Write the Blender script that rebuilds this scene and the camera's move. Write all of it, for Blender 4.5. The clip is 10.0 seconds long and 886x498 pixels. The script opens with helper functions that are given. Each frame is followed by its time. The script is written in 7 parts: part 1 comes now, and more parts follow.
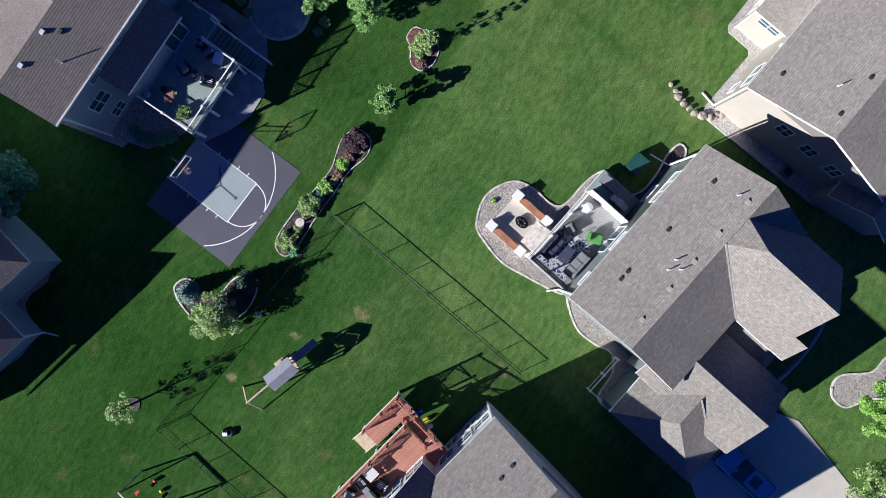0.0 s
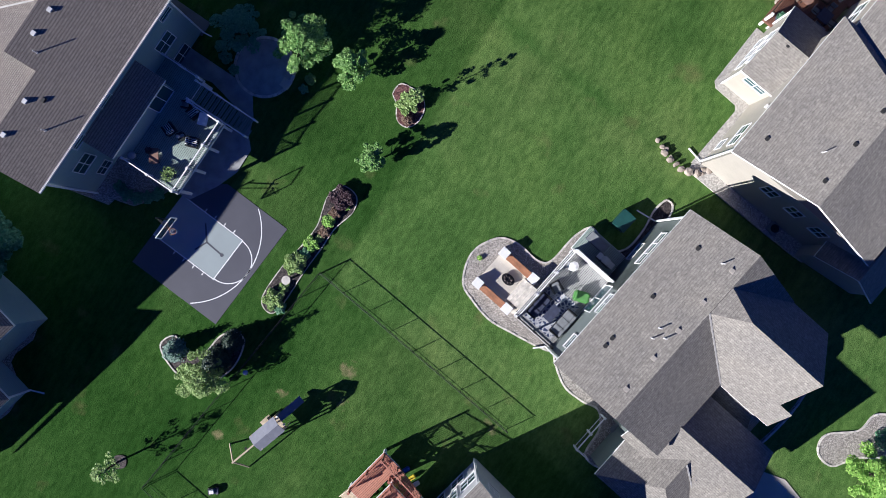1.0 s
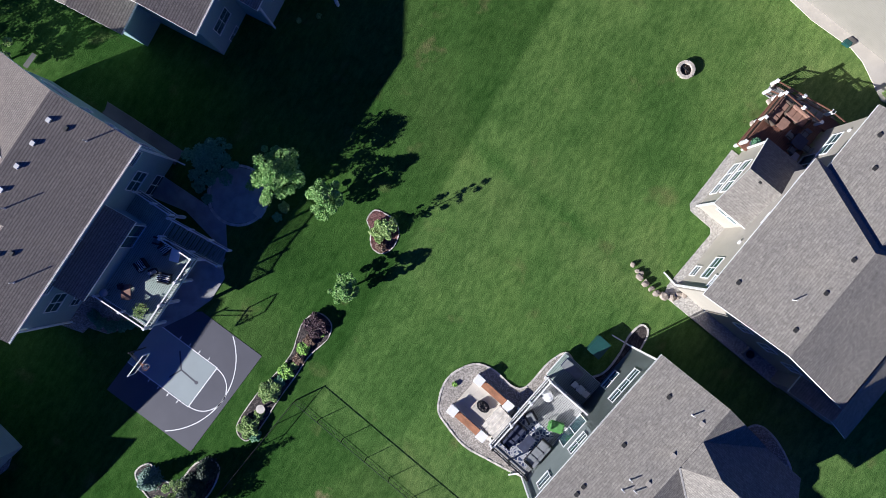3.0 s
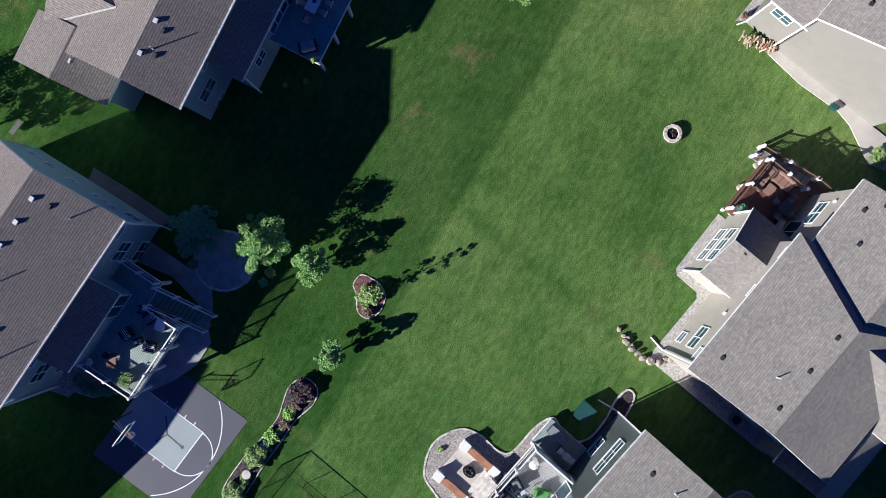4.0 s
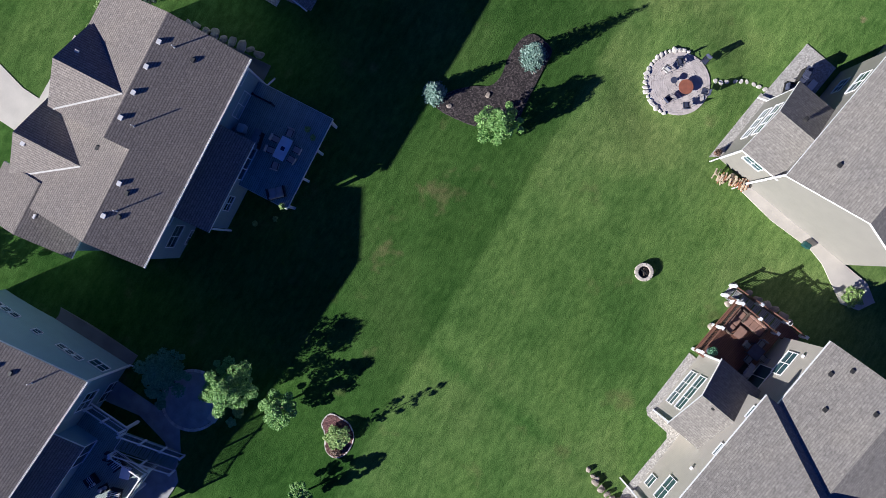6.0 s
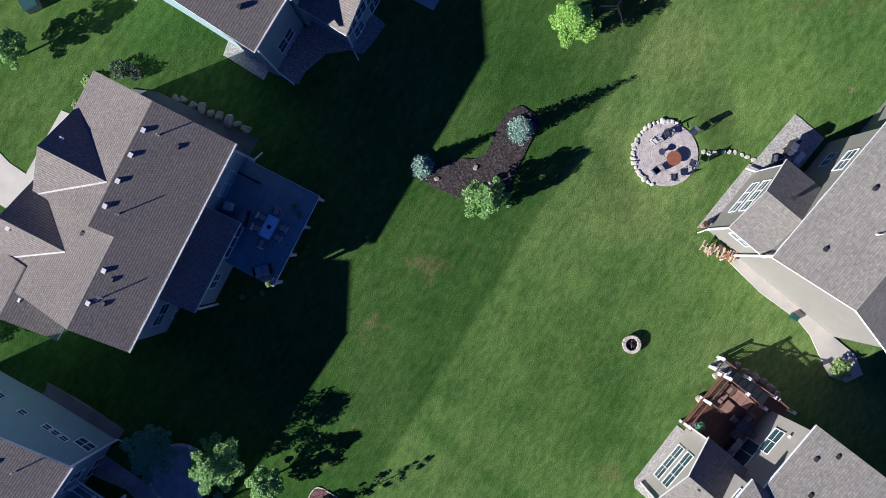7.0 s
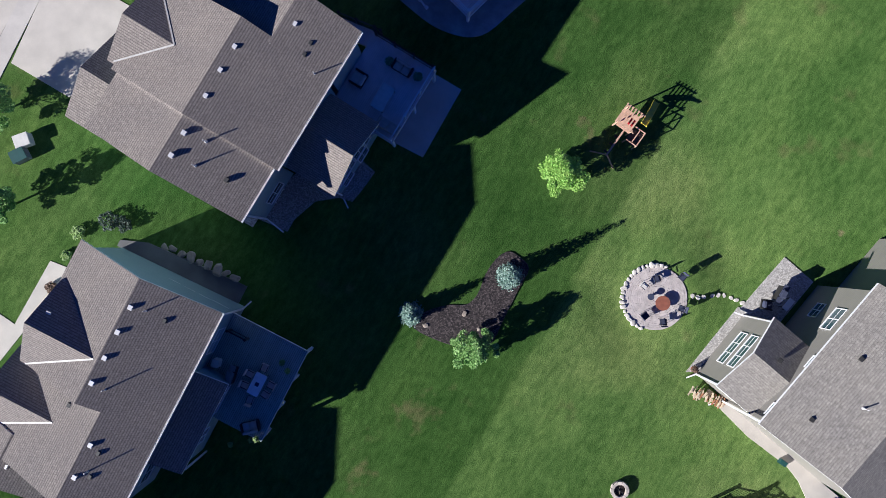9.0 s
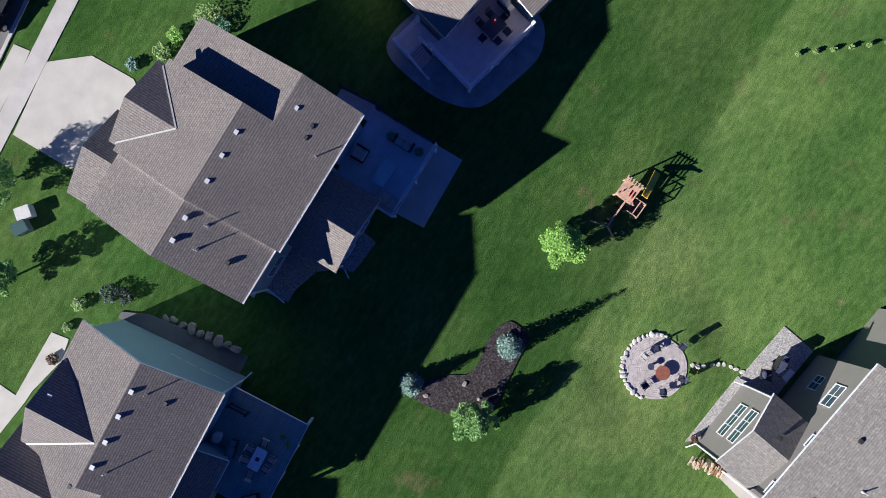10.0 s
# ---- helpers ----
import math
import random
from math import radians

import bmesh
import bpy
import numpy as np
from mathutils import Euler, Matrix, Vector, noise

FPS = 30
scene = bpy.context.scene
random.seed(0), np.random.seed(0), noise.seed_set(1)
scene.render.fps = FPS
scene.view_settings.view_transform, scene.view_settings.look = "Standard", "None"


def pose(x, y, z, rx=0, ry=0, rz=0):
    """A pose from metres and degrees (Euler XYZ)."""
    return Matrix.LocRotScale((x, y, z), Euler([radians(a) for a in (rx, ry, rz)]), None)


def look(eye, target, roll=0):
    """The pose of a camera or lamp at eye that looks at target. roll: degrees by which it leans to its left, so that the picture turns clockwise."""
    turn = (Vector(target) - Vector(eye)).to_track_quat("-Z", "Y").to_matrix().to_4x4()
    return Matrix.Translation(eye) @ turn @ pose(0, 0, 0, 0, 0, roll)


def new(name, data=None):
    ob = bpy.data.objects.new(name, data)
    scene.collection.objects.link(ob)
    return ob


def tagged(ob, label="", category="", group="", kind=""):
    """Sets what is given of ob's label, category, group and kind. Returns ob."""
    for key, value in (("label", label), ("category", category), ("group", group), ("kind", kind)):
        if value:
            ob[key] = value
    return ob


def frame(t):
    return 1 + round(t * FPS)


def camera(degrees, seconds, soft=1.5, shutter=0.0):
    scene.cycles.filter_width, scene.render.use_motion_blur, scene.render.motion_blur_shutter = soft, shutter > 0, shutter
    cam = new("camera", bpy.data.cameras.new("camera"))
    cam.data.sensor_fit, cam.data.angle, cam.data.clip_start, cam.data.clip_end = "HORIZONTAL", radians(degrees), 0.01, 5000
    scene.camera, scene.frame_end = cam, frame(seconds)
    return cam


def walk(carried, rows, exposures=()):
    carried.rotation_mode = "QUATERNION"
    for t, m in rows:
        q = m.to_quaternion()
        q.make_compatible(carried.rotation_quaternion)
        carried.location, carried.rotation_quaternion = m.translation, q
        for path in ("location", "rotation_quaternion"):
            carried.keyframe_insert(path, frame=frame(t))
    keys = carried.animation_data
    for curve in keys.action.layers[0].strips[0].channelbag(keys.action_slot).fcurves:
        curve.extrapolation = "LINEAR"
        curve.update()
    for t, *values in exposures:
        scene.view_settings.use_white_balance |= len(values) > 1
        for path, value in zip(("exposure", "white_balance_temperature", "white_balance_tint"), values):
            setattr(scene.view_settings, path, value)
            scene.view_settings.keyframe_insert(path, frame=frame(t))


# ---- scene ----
cam = camera(66.0, 10.0, soft=0.65)
PATH = [
    (0.0, 0.000, 0.000, 52.232, 0.054, -0.057, 0.000),
    (0.5, 0.546, 2.163, 52.204, 0.012, -0.036, 0.017),
    (1.0, 1.061, 4.376, 52.168, 0.015, -0.035, -0.097),
    (1.5, 1.554, 6.690, 52.129, 0.016, -0.009, -0.210),
    (2.0, 2.063, 9.089, 52.100, 0.003, 0.002, -0.323),
    (2.5, 2.568, 11.569, 52.072, -0.015, 0.010, -0.390),
    (4.0, 4.145, 18.931, 52.039, 0.013, 0.003, -0.310),
    (4.5, 4.719, 21.490, 51.987, 0.024, 0.008, -0.217),
    (5.0, 5.307, 24.108, 51.930, 0.039, -0.011, -0.076),
    (5.5, 5.906, 26.809, 51.881, -0.001, -0.005, 0.089),
    (7.0, 7.428, 35.140, 51.803, -0.013, 0.016, 0.136),
    (7.5, 7.805, 37.947, 51.773, -0.010, 0.026, 0.181),
    (8.0, 8.063, 40.751, 51.776, -0.012, 0.023, 0.217),
    (8.5, 8.194, 43.576, 51.808, -0.001, 0.010, 0.273),
    (9.0, 8.223, 46.364, 51.848, 0.002, 0.005, 0.387),
    (9.5, 8.197, 49.121, 51.887, -0.004, 0.010, 0.509),
    (10.0, 8.131, 51.780, 51.925, -0.020, 0.008, 0.598),
]
walk(cam, [(t, pose(*r)) for t, *r in PATH], [(0.0, 1.2, 4800, 10), (10.0, 1.2, 4800, 10)])

# ---- light ----
SUN_AZ, SUN_EL = 25.5, 22.5          # shadows run towards SUN_AZ (from +x towards +y)
world = bpy.data.worlds.new("sky")
scene.world = world
world.use_nodes = True
wn = world.node_tree
sky = wn.nodes.new("ShaderNodeTexSky")
sky.sky_type, sky.sun_disc = "NISHITA", False
sky.sun_elevation, sky.sun_rotation = radians(SUN_EL), radians(270 - SUN_AZ)
sky.altitude, sky.air_density, sky.dust_density = 300, 1.0, 0.0
sky.ozone_density = 5.0
deep = wn.nodes.new("ShaderNodeMix")
deep.data_type, deep.blend_type = "RGBA", "MULTIPLY"
deep.inputs[0].default_value, deep.inputs[7].default_value = 1.0, (0.44, 0.61, 1.34, 1)      # a very clear, deep blue sky
wn.links.new(sky.outputs[0], deep.inputs[6])
wn.links.new(deep.outputs[2], wn.nodes["Background"].inputs[0])
wn.nodes["Background"].inputs[1].default_value = 0.017
sun = new("sun", bpy.data.lights.new("sun", "SUN"))
sun.data.energy, sun.data.angle, sun.data.color = 5.0, radians(0.55), (1.0, 0.80, 0.58)
sa, se = radians(SUN_AZ), radians(SUN_EL)
sun.matrix_world = look((0, 0, 80), (math.cos(sa) * math.cos(se), math.sin(sa) * math.cos(se), 80 - math.sin(se)))


# ---- materials ----
def nt(name):
    m = bpy.data.materials.new(name)
    m.use_nodes = True
    t = m.node_tree
    return m, t, t.nodes["Principled BSDF"]


def noise_node(t, scale, detail=3, vec=None):
    n = t.nodes.new("ShaderNodeTexNoise")
    n.inputs["Scale"].default_value, n.inputs["Detail"].default_value = scale, detail
    if vec is None:
        vec = t.nodes.new("ShaderNodeTexCoord").outputs["Object"]
    t.links.new(vec, n.inputs["Vector"])
    return n.outputs["Fac"]


def ramp(t, fac, stops):
    r = t.nodes.new("ShaderNodeValToRGB")
    e = r.color_ramp.elements
    while len(e) < len(stops):
        e.new(0.5)
    for el, (p, c) in zip(e, stops):
        el.position, el.color = p, (*c, 1)
    t.links.new(fac, r.inputs[0])
    return r.outputs[0]


def mixc(t, a, b, fac, mode="MIX"):
    n = t.nodes.new("ShaderNodeMix")
    n.data_type, n.blend_type = "RGBA", mode
    for sock, val in ((n.inputs[0], fac), (n.inputs[6], a), (n.inputs[7], b)):
        if isinstance(val, (int, float)):
            sock.default_value = val
        elif isinstance(val, tuple):
            sock.default_value = (*val, 1)
        else:
            t.links.new(val, sock)
    return n.outputs[2]


def bump(t, bs, fac, strength=0.3, dist=0.02):
    b = t.nodes.new("ShaderNodeBump")
    b.inputs["Strength"].default_value, b.inputs["Distance"].default_value = strength, dist
    t.links.new(fac, b.inputs["Height"])
    t.links.new(b.outputs[0], bs.inputs["Normal"])


def plain(name, col, rough=0.7, metal=0.0, var=0.25, scale=3.0, fine=40.0, bumpy=0.15):
    """A surface of one colour with stains and grain at two scales."""
    m, t, bs = nt(name)
    lo, hi = tuple(c * (1 - var) for c in col), tuple(min(1, c * (1 + var)) for c in col)
    a = ramp(t, noise_node(t, scale), [(0.3, lo), (0.7, hi)])
    g = noise_node(t, fine, 2)
    b = ramp(t, g, [(0.3, (1 - var / 2,) * 3), (0.7, (1, 1, 1))])
    t.links.new(mixc(t, a, b, 1.0, "MULTIPLY"), bs.inputs["Base Color"])
    bs.inputs["Roughness"].default_value, bs.inputs["Metallic"].default_value = rough, metal
    if bumpy:
        bump(t, bs, g, bumpy, 0.01)
    return m


def shingle_mat(name, c1, c2, dark, width=0.3, row=0.14, gap=0.016, course=0.3, mottle=0.2):
    """Asphalt shingles: tabs of two shades, the butt shadow of each course put into the colour, and the mottling of the
    granules.
    """
    m, t, bs = nt(name)
    uv = t.nodes.new("ShaderNodeTexCoord").outputs["UV"]
    br = t.nodes.new("ShaderNodeTexBrick")
    t.links.new(uv, br.inputs["Vector"])
    br.inputs["Color1"].default_value, br.inputs["Color2"].default_value = (*c1, 1), (*c2, 1)
    br.inputs["Mortar"].default_value = (*dark, 1)
    br.inputs["Scale"].default_value, br.inputs["Mortar Size"].default_value = 1.0, gap
    br.inputs["Mortar Smooth"].default_value = 0.6
    br.inputs["Brick Width"].default_value, br.inputs["Row Height"].default_value = width, row
    br.inputs["Bias"].default_value = 0.0
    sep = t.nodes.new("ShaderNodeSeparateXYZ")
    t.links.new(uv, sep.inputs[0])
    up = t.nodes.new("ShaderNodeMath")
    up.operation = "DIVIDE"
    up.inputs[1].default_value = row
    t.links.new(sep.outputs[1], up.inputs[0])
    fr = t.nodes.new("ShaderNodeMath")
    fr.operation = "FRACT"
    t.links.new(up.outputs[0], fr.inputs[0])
    # course edges darkened in the colour as their butt shadows
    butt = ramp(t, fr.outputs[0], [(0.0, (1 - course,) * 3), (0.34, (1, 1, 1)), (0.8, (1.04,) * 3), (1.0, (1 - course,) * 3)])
    st = ramp(t, noise_node(t, 0.35, 4, uv), [(0.3, (0.88, 0.88, 0.90)), (0.7, (1.06, 1.05, 1.03))])
    gr = ramp(t, noise_node(t, 4.5, 7, uv), [(0.3, (1 - mottle,) * 3), (0.7, (1 + mottle,) * 3)])
    tabs = ramp(t, noise_node(t, 12.0, 2, uv), [(0.35, (1 - mottle * 0.8,) * 3), (0.65, (1 + mottle * 0.8,) * 3)])
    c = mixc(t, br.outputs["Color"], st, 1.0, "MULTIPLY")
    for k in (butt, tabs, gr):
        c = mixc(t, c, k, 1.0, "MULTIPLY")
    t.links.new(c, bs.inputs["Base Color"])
    bs.inputs["Roughness"].default_value, bs.inputs["Diffuse Roughness"].default_value = 0.9, 0.5
    # each course lies a little proud of the one below it
    lap = t.nodes.new("ShaderNodeMath")
    lap.operation = "ADD"
    t.links.new(fr.outputs[0], lap.inputs[0])
    t.links.new(br.outputs["Fac"], lap.inputs[1])
    bump(t, bs, lap.outputs[0], -0.6, 0.03)
    return m


def siding_mat(name, col):
    m, t, bs = nt(name)
    tc = t.nodes.new("ShaderNodeTexCoord").outputs["Object"]
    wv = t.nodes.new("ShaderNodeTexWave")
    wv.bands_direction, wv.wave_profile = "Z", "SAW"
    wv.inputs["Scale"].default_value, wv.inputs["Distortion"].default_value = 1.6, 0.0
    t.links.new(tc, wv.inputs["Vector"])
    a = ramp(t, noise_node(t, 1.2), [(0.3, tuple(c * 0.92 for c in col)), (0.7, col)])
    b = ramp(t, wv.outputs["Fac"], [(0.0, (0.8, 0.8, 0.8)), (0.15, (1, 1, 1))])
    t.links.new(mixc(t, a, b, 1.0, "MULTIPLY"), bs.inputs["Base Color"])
    bs.inputs["Roughness"].default_value = 0.55
    bump(t, bs, wv.outputs["Fac"], 0.3, 0.02)
    return m


def plank_mat(name, c1, c2, gap, width=0.14, length=4.0):
    m, t, bs = nt(name)
    uv = t.nodes.new("ShaderNodeTexCoord").outputs["Object"]
    br = t.nodes.new("ShaderNodeTexBrick")
    t.links.new(uv, br.inputs["Vector"])
    br.inputs["Color1"].default_value, br.inputs["Color2"].default_value = (*c1, 1), (*c2, 1)
    br.inputs["Mortar"].default_value = (*gap, 1)
    br.inputs["Scale"].default_value, br.inputs["Mortar Size"].default_value = 1.0, 0.012
    br.inputs["Brick Width"].default_value, br.inputs["Row Height"].default_value = length, width
    gr = ramp(t, noise_node(t, 1.5, 4), [(0.3, (0.85, 0.85, 0.85)), (0.7, (1.05, 1.05, 1.05))])
    t.links.new(mixc(t, br.outputs["Color"], gr, 1.0, "MULTIPLY"), bs.inputs["Base Color"])
    bs.inputs["Roughness"].default_value = 0.65
    bump(t, bs, br.outputs["Fac"], -0.4, 0.02)
    return m


def stones_mat(name, cols, scale, rough=0.85, deep=0.5):
    """Loose gravel or mulch: small cells of several colours."""
    m, t, bs = nt(name)
    tc = t.nodes.new("ShaderNodeTexCoord").outputs["Object"]
    v = t.nodes.new("ShaderNodeTexVoronoi")
    v.inputs["Scale"].default_value = scale
    t.links.new(tc, v.inputs["Vector"])
    sep = t.nodes.new("ShaderNodeSeparateColor")
    t.links.new(v.outputs["Color"], sep.inputs[0])
    n = len(cols) - 1
    c = ramp(t, sep.outputs[0], [(0.1 + 0.8 * i / n, k) for i, k in enumerate(cols)])
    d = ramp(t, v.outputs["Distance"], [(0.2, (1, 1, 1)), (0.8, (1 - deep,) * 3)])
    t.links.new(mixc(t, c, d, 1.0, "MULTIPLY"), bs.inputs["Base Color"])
    bs.inputs["Roughness"].default_value = rough
    bump(t, bs, v.outputs["Distance"], -1.6 * deep, 0.05)
    return m


def leaf_mat(name, dark, light, rough=0.6):
    m, t, bs = nt(name)
    g = t.nodes.new("ShaderNodeNewGeometry")
    c = ramp(t, g.outputs["Random Per Island"], [(0.0, dark), (1.0, light)])
    t.links.new(c, bs.inputs["Base Color"])
    bs.inputs["Roughness"].default_value = rough
    tr = t.nodes.new("ShaderNodeBsdfTranslucent")
    t.links.new(c, tr.inputs["Color"])
    mx = t.nodes.new("ShaderNodeMixShader")
    mx.inputs[0].default_value = 0.3
    t.links.new(bs.outputs[0], mx.inputs[1])
    t.links.new(tr.outputs[0], mx.inputs[2])
    t.links.new(mx.outputs[0], t.nodes["Material Output"].inputs[0])
    return m


def ground_level(x, y):
    y = min(max(y, 0), 44) - 0.6 * min(max(y - 50, 0), 14)
    return 0.05 - 0.0018 * min(max(x, 0), 30) * y


def grass_mat():
    m, t, bs = nt("lawn_grass")
    tc = t.nodes.new("ShaderNodeTexCoord").outputs["Object"]
    # wide, slow patches
    big = ramp(t, noise_node(t, 0.06, 6, tc), [(0.3, (0.046, 0.094, 0.022)), (0.5, (0.068, 0.124, 0.032)), (0.72, (0.112, 0.160, 0.052))])
    # the lawn east of the lot line is drier and lighter
    sep = t.nodes.new("ShaderNodeSeparateXYZ")
    t.links.new(tc, sep.inputs[0])
    ln = t.nodes.new("ShaderNodeMath")
    ln.operation = "MULTIPLY_ADD"
    ln.inputs[1].default_value = -0.612
    t.links.new(sep.outputs[1], ln.inputs[0])
    t.links.new(sep.outputs[0], ln.inputs[2])
    off = t.nodes.new("ShaderNodeMath")
    off.operation = "MULTIPLY_ADD"
    off.inputs[1].default_value = 1.1
    t.links.new(noise_node(t, 0.6, 4, tc), off.inputs[0])
    t.links.new(ln.outputs[0], off.inputs[2])
    side = t.nodes.new("ShaderNodeMapRange")
    side.inputs["From Min"].default_value, side.inputs["From Max"].default_value = -8.3, -7.3
    side.interpolation_type = "SMOOTHSTEP"
    t.links.new(off.outputs[0], side.inputs["Value"])
    # and so far only as the fence
    fl = t.nodes.new("ShaderNodeMath")
    fl.operation = "MULTIPLY_ADD"
    fl.inputs[1].default_value = 0.851
    t.links.new(sep.outputs[0], fl.inputs[0])
    t.links.new(sep.outputs[1], fl.inputs[2])
    yard = t.nodes.new("ShaderNodeMapRange")
    yard.inputs["From Min"].default_value, yard.inputs["From Max"].default_value = -4.8, -3.6
    yard.inputs["To Min"].default_value = 0.25
    t.links.new(fl.outputs[0], yard.inputs["Value"])
    both = t.nodes.new("ShaderNodeMath")
    both.operation = "MULTIPLY"
    t.links.new(side.outputs[0], both.inputs[0])
    t.links.new(yard.outputs[0], both.inputs[1])
    # the lawn colour lightens towards the north
    nth = t.nodes.new("ShaderNodeMapRange")
    nth.inputs["From Min"].default_value, nth.inputs["From Max"].default_value = 4.0, 38.0
    t.links.new(sep.outputs[1], nth.inputs["Value"])
    west = mixc(t, (0.58, 0.735, 0.56), (0.90, 0.975, 0.81), nth.outputs[0])
    east = mixc(t, (1.18, 1.21, 1.12), (1.67, 1.54, 1.45), nth.outputs[0])
    tint = mixc(t, west, east, both.outputs[0])
    # uneven growth, drawn out a little along the mower's way
    mp = t.nodes.new("ShaderNodeMapping")
    mp.vector_type = "TEXTURE"
    mp.inputs["Rotation"].default_value, mp.inputs["Scale"].default_value = (0, 0, radians(58)), (1.7, 0.85, 1.0)
    t.links.new(tc, mp.inputs[0])
    soft = ramp(t, noise_node(t, 0.19, 5, mp.outputs[0]), [(0.32, (0.80, 0.86, 0.82)), (0.5, (1, 1, 1)), (0.68, (1.20, 1.13, 1.14))])
    mid = ramp(t, noise_node(t, 0.85, 7, mp.outputs[0]), [(0.3, (0.86, 0.88, 0.86)), (0.7, (1.14, 1.10, 1.12))])
    mp2 = t.nodes.new("ShaderNodeMapping")
    mp2.vector_type = "TEXTURE"
    mp2.inputs["Rotation"].default_value, mp2.inputs["Scale"].default_value = (0, 0, radians(58)), (3.0, 0.13, 1.0)
    t.links.new(tc, mp2.inputs[0])
    mow = ramp(t, noise_node(t, 1.0, 3, mp2.outputs[0]), [(0.32, (0.93, 0.945, 0.93)), (0.68, (1.07, 1.055, 1.06))])
    fine = ramp(t, noise_node(t, 8.0, 7, tc), [(0.3, (0.84, 0.86, 0.83)), (0.7, (1.14, 1.12, 1.14))])
    tuft = ramp(t, noise_node(t, 2.4, 8, mp.outputs[0]), [(0.3, (0.72, 0.77, 0.72)), (0.7, (1.26, 1.20, 1.22))])
    blade = ramp(t, noise_node(t, 26.0, 2, tc), [(0.3, (0.86, 0.87, 0.85)), (0.7, (1.13, 1.12, 1.12))])
    # a greener swale across the lawn, and the mower's turning rings
    def along(x, y, lo, hi):
        n = t.nodes.new("ShaderNodeVectorMath")
        n.operation = "DOT_PRODUCT"
        n.inputs[1].default_value = (x, y, 0)
        t.links.new(tc, n.inputs[0])
        r = t.nodes.new("ShaderNodeMapRange")
        r.interpolation_type = "SMOOTHSTEP"
        r.inputs["From Min"].default_value, r.inputs["From Max"].default_value = lo, hi
        t.links.new(n.outputs["Value"], r.inputs["Value"])
        return r.outputs[0]

    def times(a, b):
        n = t.nodes.new("ShaderNodeMath")
        n.operation = "MULTIPLY"
        t.links.new(a, n.inputs[0])
        t.links.new(b, n.inputs[1])
        return n.outputs[0]

    swale = times(times(along(0.615, 0.788, 19.5, 20.7), along(0.615, 0.788, 22.0, 20.7)), times(along(0.788, -0.615, -14.0, -10.0), along(0.788, -0.615, 12.0, 7.0)))
    swale = times(swale, noise_node(t, 0.7, 4, tc))
    mr = t.nodes.new("ShaderNodeMapping")
    mr.inputs["Location"].default_value = (-34.0, -52.0, 0)
    t.links.new(tc, mr.inputs[0])
    rings = t.nodes.new("ShaderNodeTexWave")
    rings.wave_type, rings.rings_direction = "RINGS", "Z"
    rings.inputs["Scale"].default_value, rings.inputs["Distortion"].default_value, rings.inputs["Detail"].default_value = 0.28, 7.0, 3.0
    t.links.new(mr.outputs[0], rings.inputs["Vector"])
    turn = times(along(0.3, 1.0, 46.0, 56.0), along(1.0, 0.0, 14.0, 22.0))
    turned = mixc(t, (1, 1, 1), ramp(t, rings.outputs["Fac"], [(0.2, (0.97, 0.98, 0.97)), (0.8, (1.025, 1.02, 1.02))]), turn)
    # thin, straw-coloured spots
    bare = ramp(t, noise_node(t, 0.36, 7, tc), [(0.62, (0, 0, 0)), (0.76, (1, 1, 1))])
    c = mixc(t, big, tint, 1.0, "MULTIPLY")
    for k in (soft, mid, mow, turned, mixc(t, (1, 1, 1), (0.52, 0.70, 0.56), swale)):
        c = mixc(t, c, k, 1.0, "MULTIPLY")
    c = mixc(t, c, (0.15, 0.135, 0.06), mixc(t, (0, 0, 0), (0.5, 0.5, 0.5), bare))
    for x, y, r in ((19.3, 55.55, 1.15), (39.8, 47.8, 0.6), (-6.15, -4.75, 0.85), (-6.6, -7.4, 0.6), (4.9, -9.3, 0.7), (-11.3, -6.4, 0.5), (-16.1, -9.9, 0.6), (6.3, 33.7, 1.8), (2.0, 29.1, 1.5)):
        # worn spots
        ds = t.nodes.new("ShaderNodeVectorMath")
        ds.operation = "DISTANCE"
        ds.inputs[1].default_value = (x, y, ground_level(x, y))
        t.links.new(tc, ds.inputs[0])
        ad = t.nodes.new("ShaderNodeMath")
        ad.operation = "MULTIPLY_ADD"
        ad.inputs[1].default_value = 4.4 * r
        t.links.new(noise_node(t, 1.1, 6, tc), ad.inputs[0])
        t.links.new(ds.outputs["Value"], ad.inputs[2])
        worn = ramp(t, ad.outputs[0], [(0.0, (0.9, 0.9, 0.9)), (1.0, (0, 0, 0))])
        sc = t.nodes.new("ShaderNodeMapRange")
        sc.inputs["From Min"].default_value, sc.inputs["From Max"].default_value = 1.9 * r, 2.9 * r
        sc.inputs["To Min"].default_value, sc.inputs["To Max"].default_value = 0.0, 1.0
        t.links.new(ad.outputs[0], sc.inputs["Value"])
        t.links.new(sc.outputs[0], worn.node.inputs[0])
        c = mixc(t, c, (0.25, 0.215, 0.115) if r < 0.9 else (0.155, 0.145, 0.066) if r < 1.2 else (0.12, 0.13, 0.05), worn)
    for k in (fine, tuft, blade):
        c = mixc(t, c, k, 1.0, "MULTIPLY")
    t.links.new(c, bs.inputs["Base Color"])
    bs.inputs["Roughness"].default_value = 1.0
    bs.inputs["Specular IOR Level"].default_value = 0.0
    bump(t, bs, noise_node(t, 14.0, 3, tc), 0.8, 0.04)
    return m


def glass_mat(name, tint=(0.05, 0.09, 0.10)):
    m, t, bs = nt(name)
    bs.inputs["Base Color"].default_value = (*tint, 1)
    bs.inputs["Roughness"].default_value, bs.inputs["Metallic"].default_value = 0.06, 0.0
    bs.inputs["IOR"].default_value = 1.7
    return m


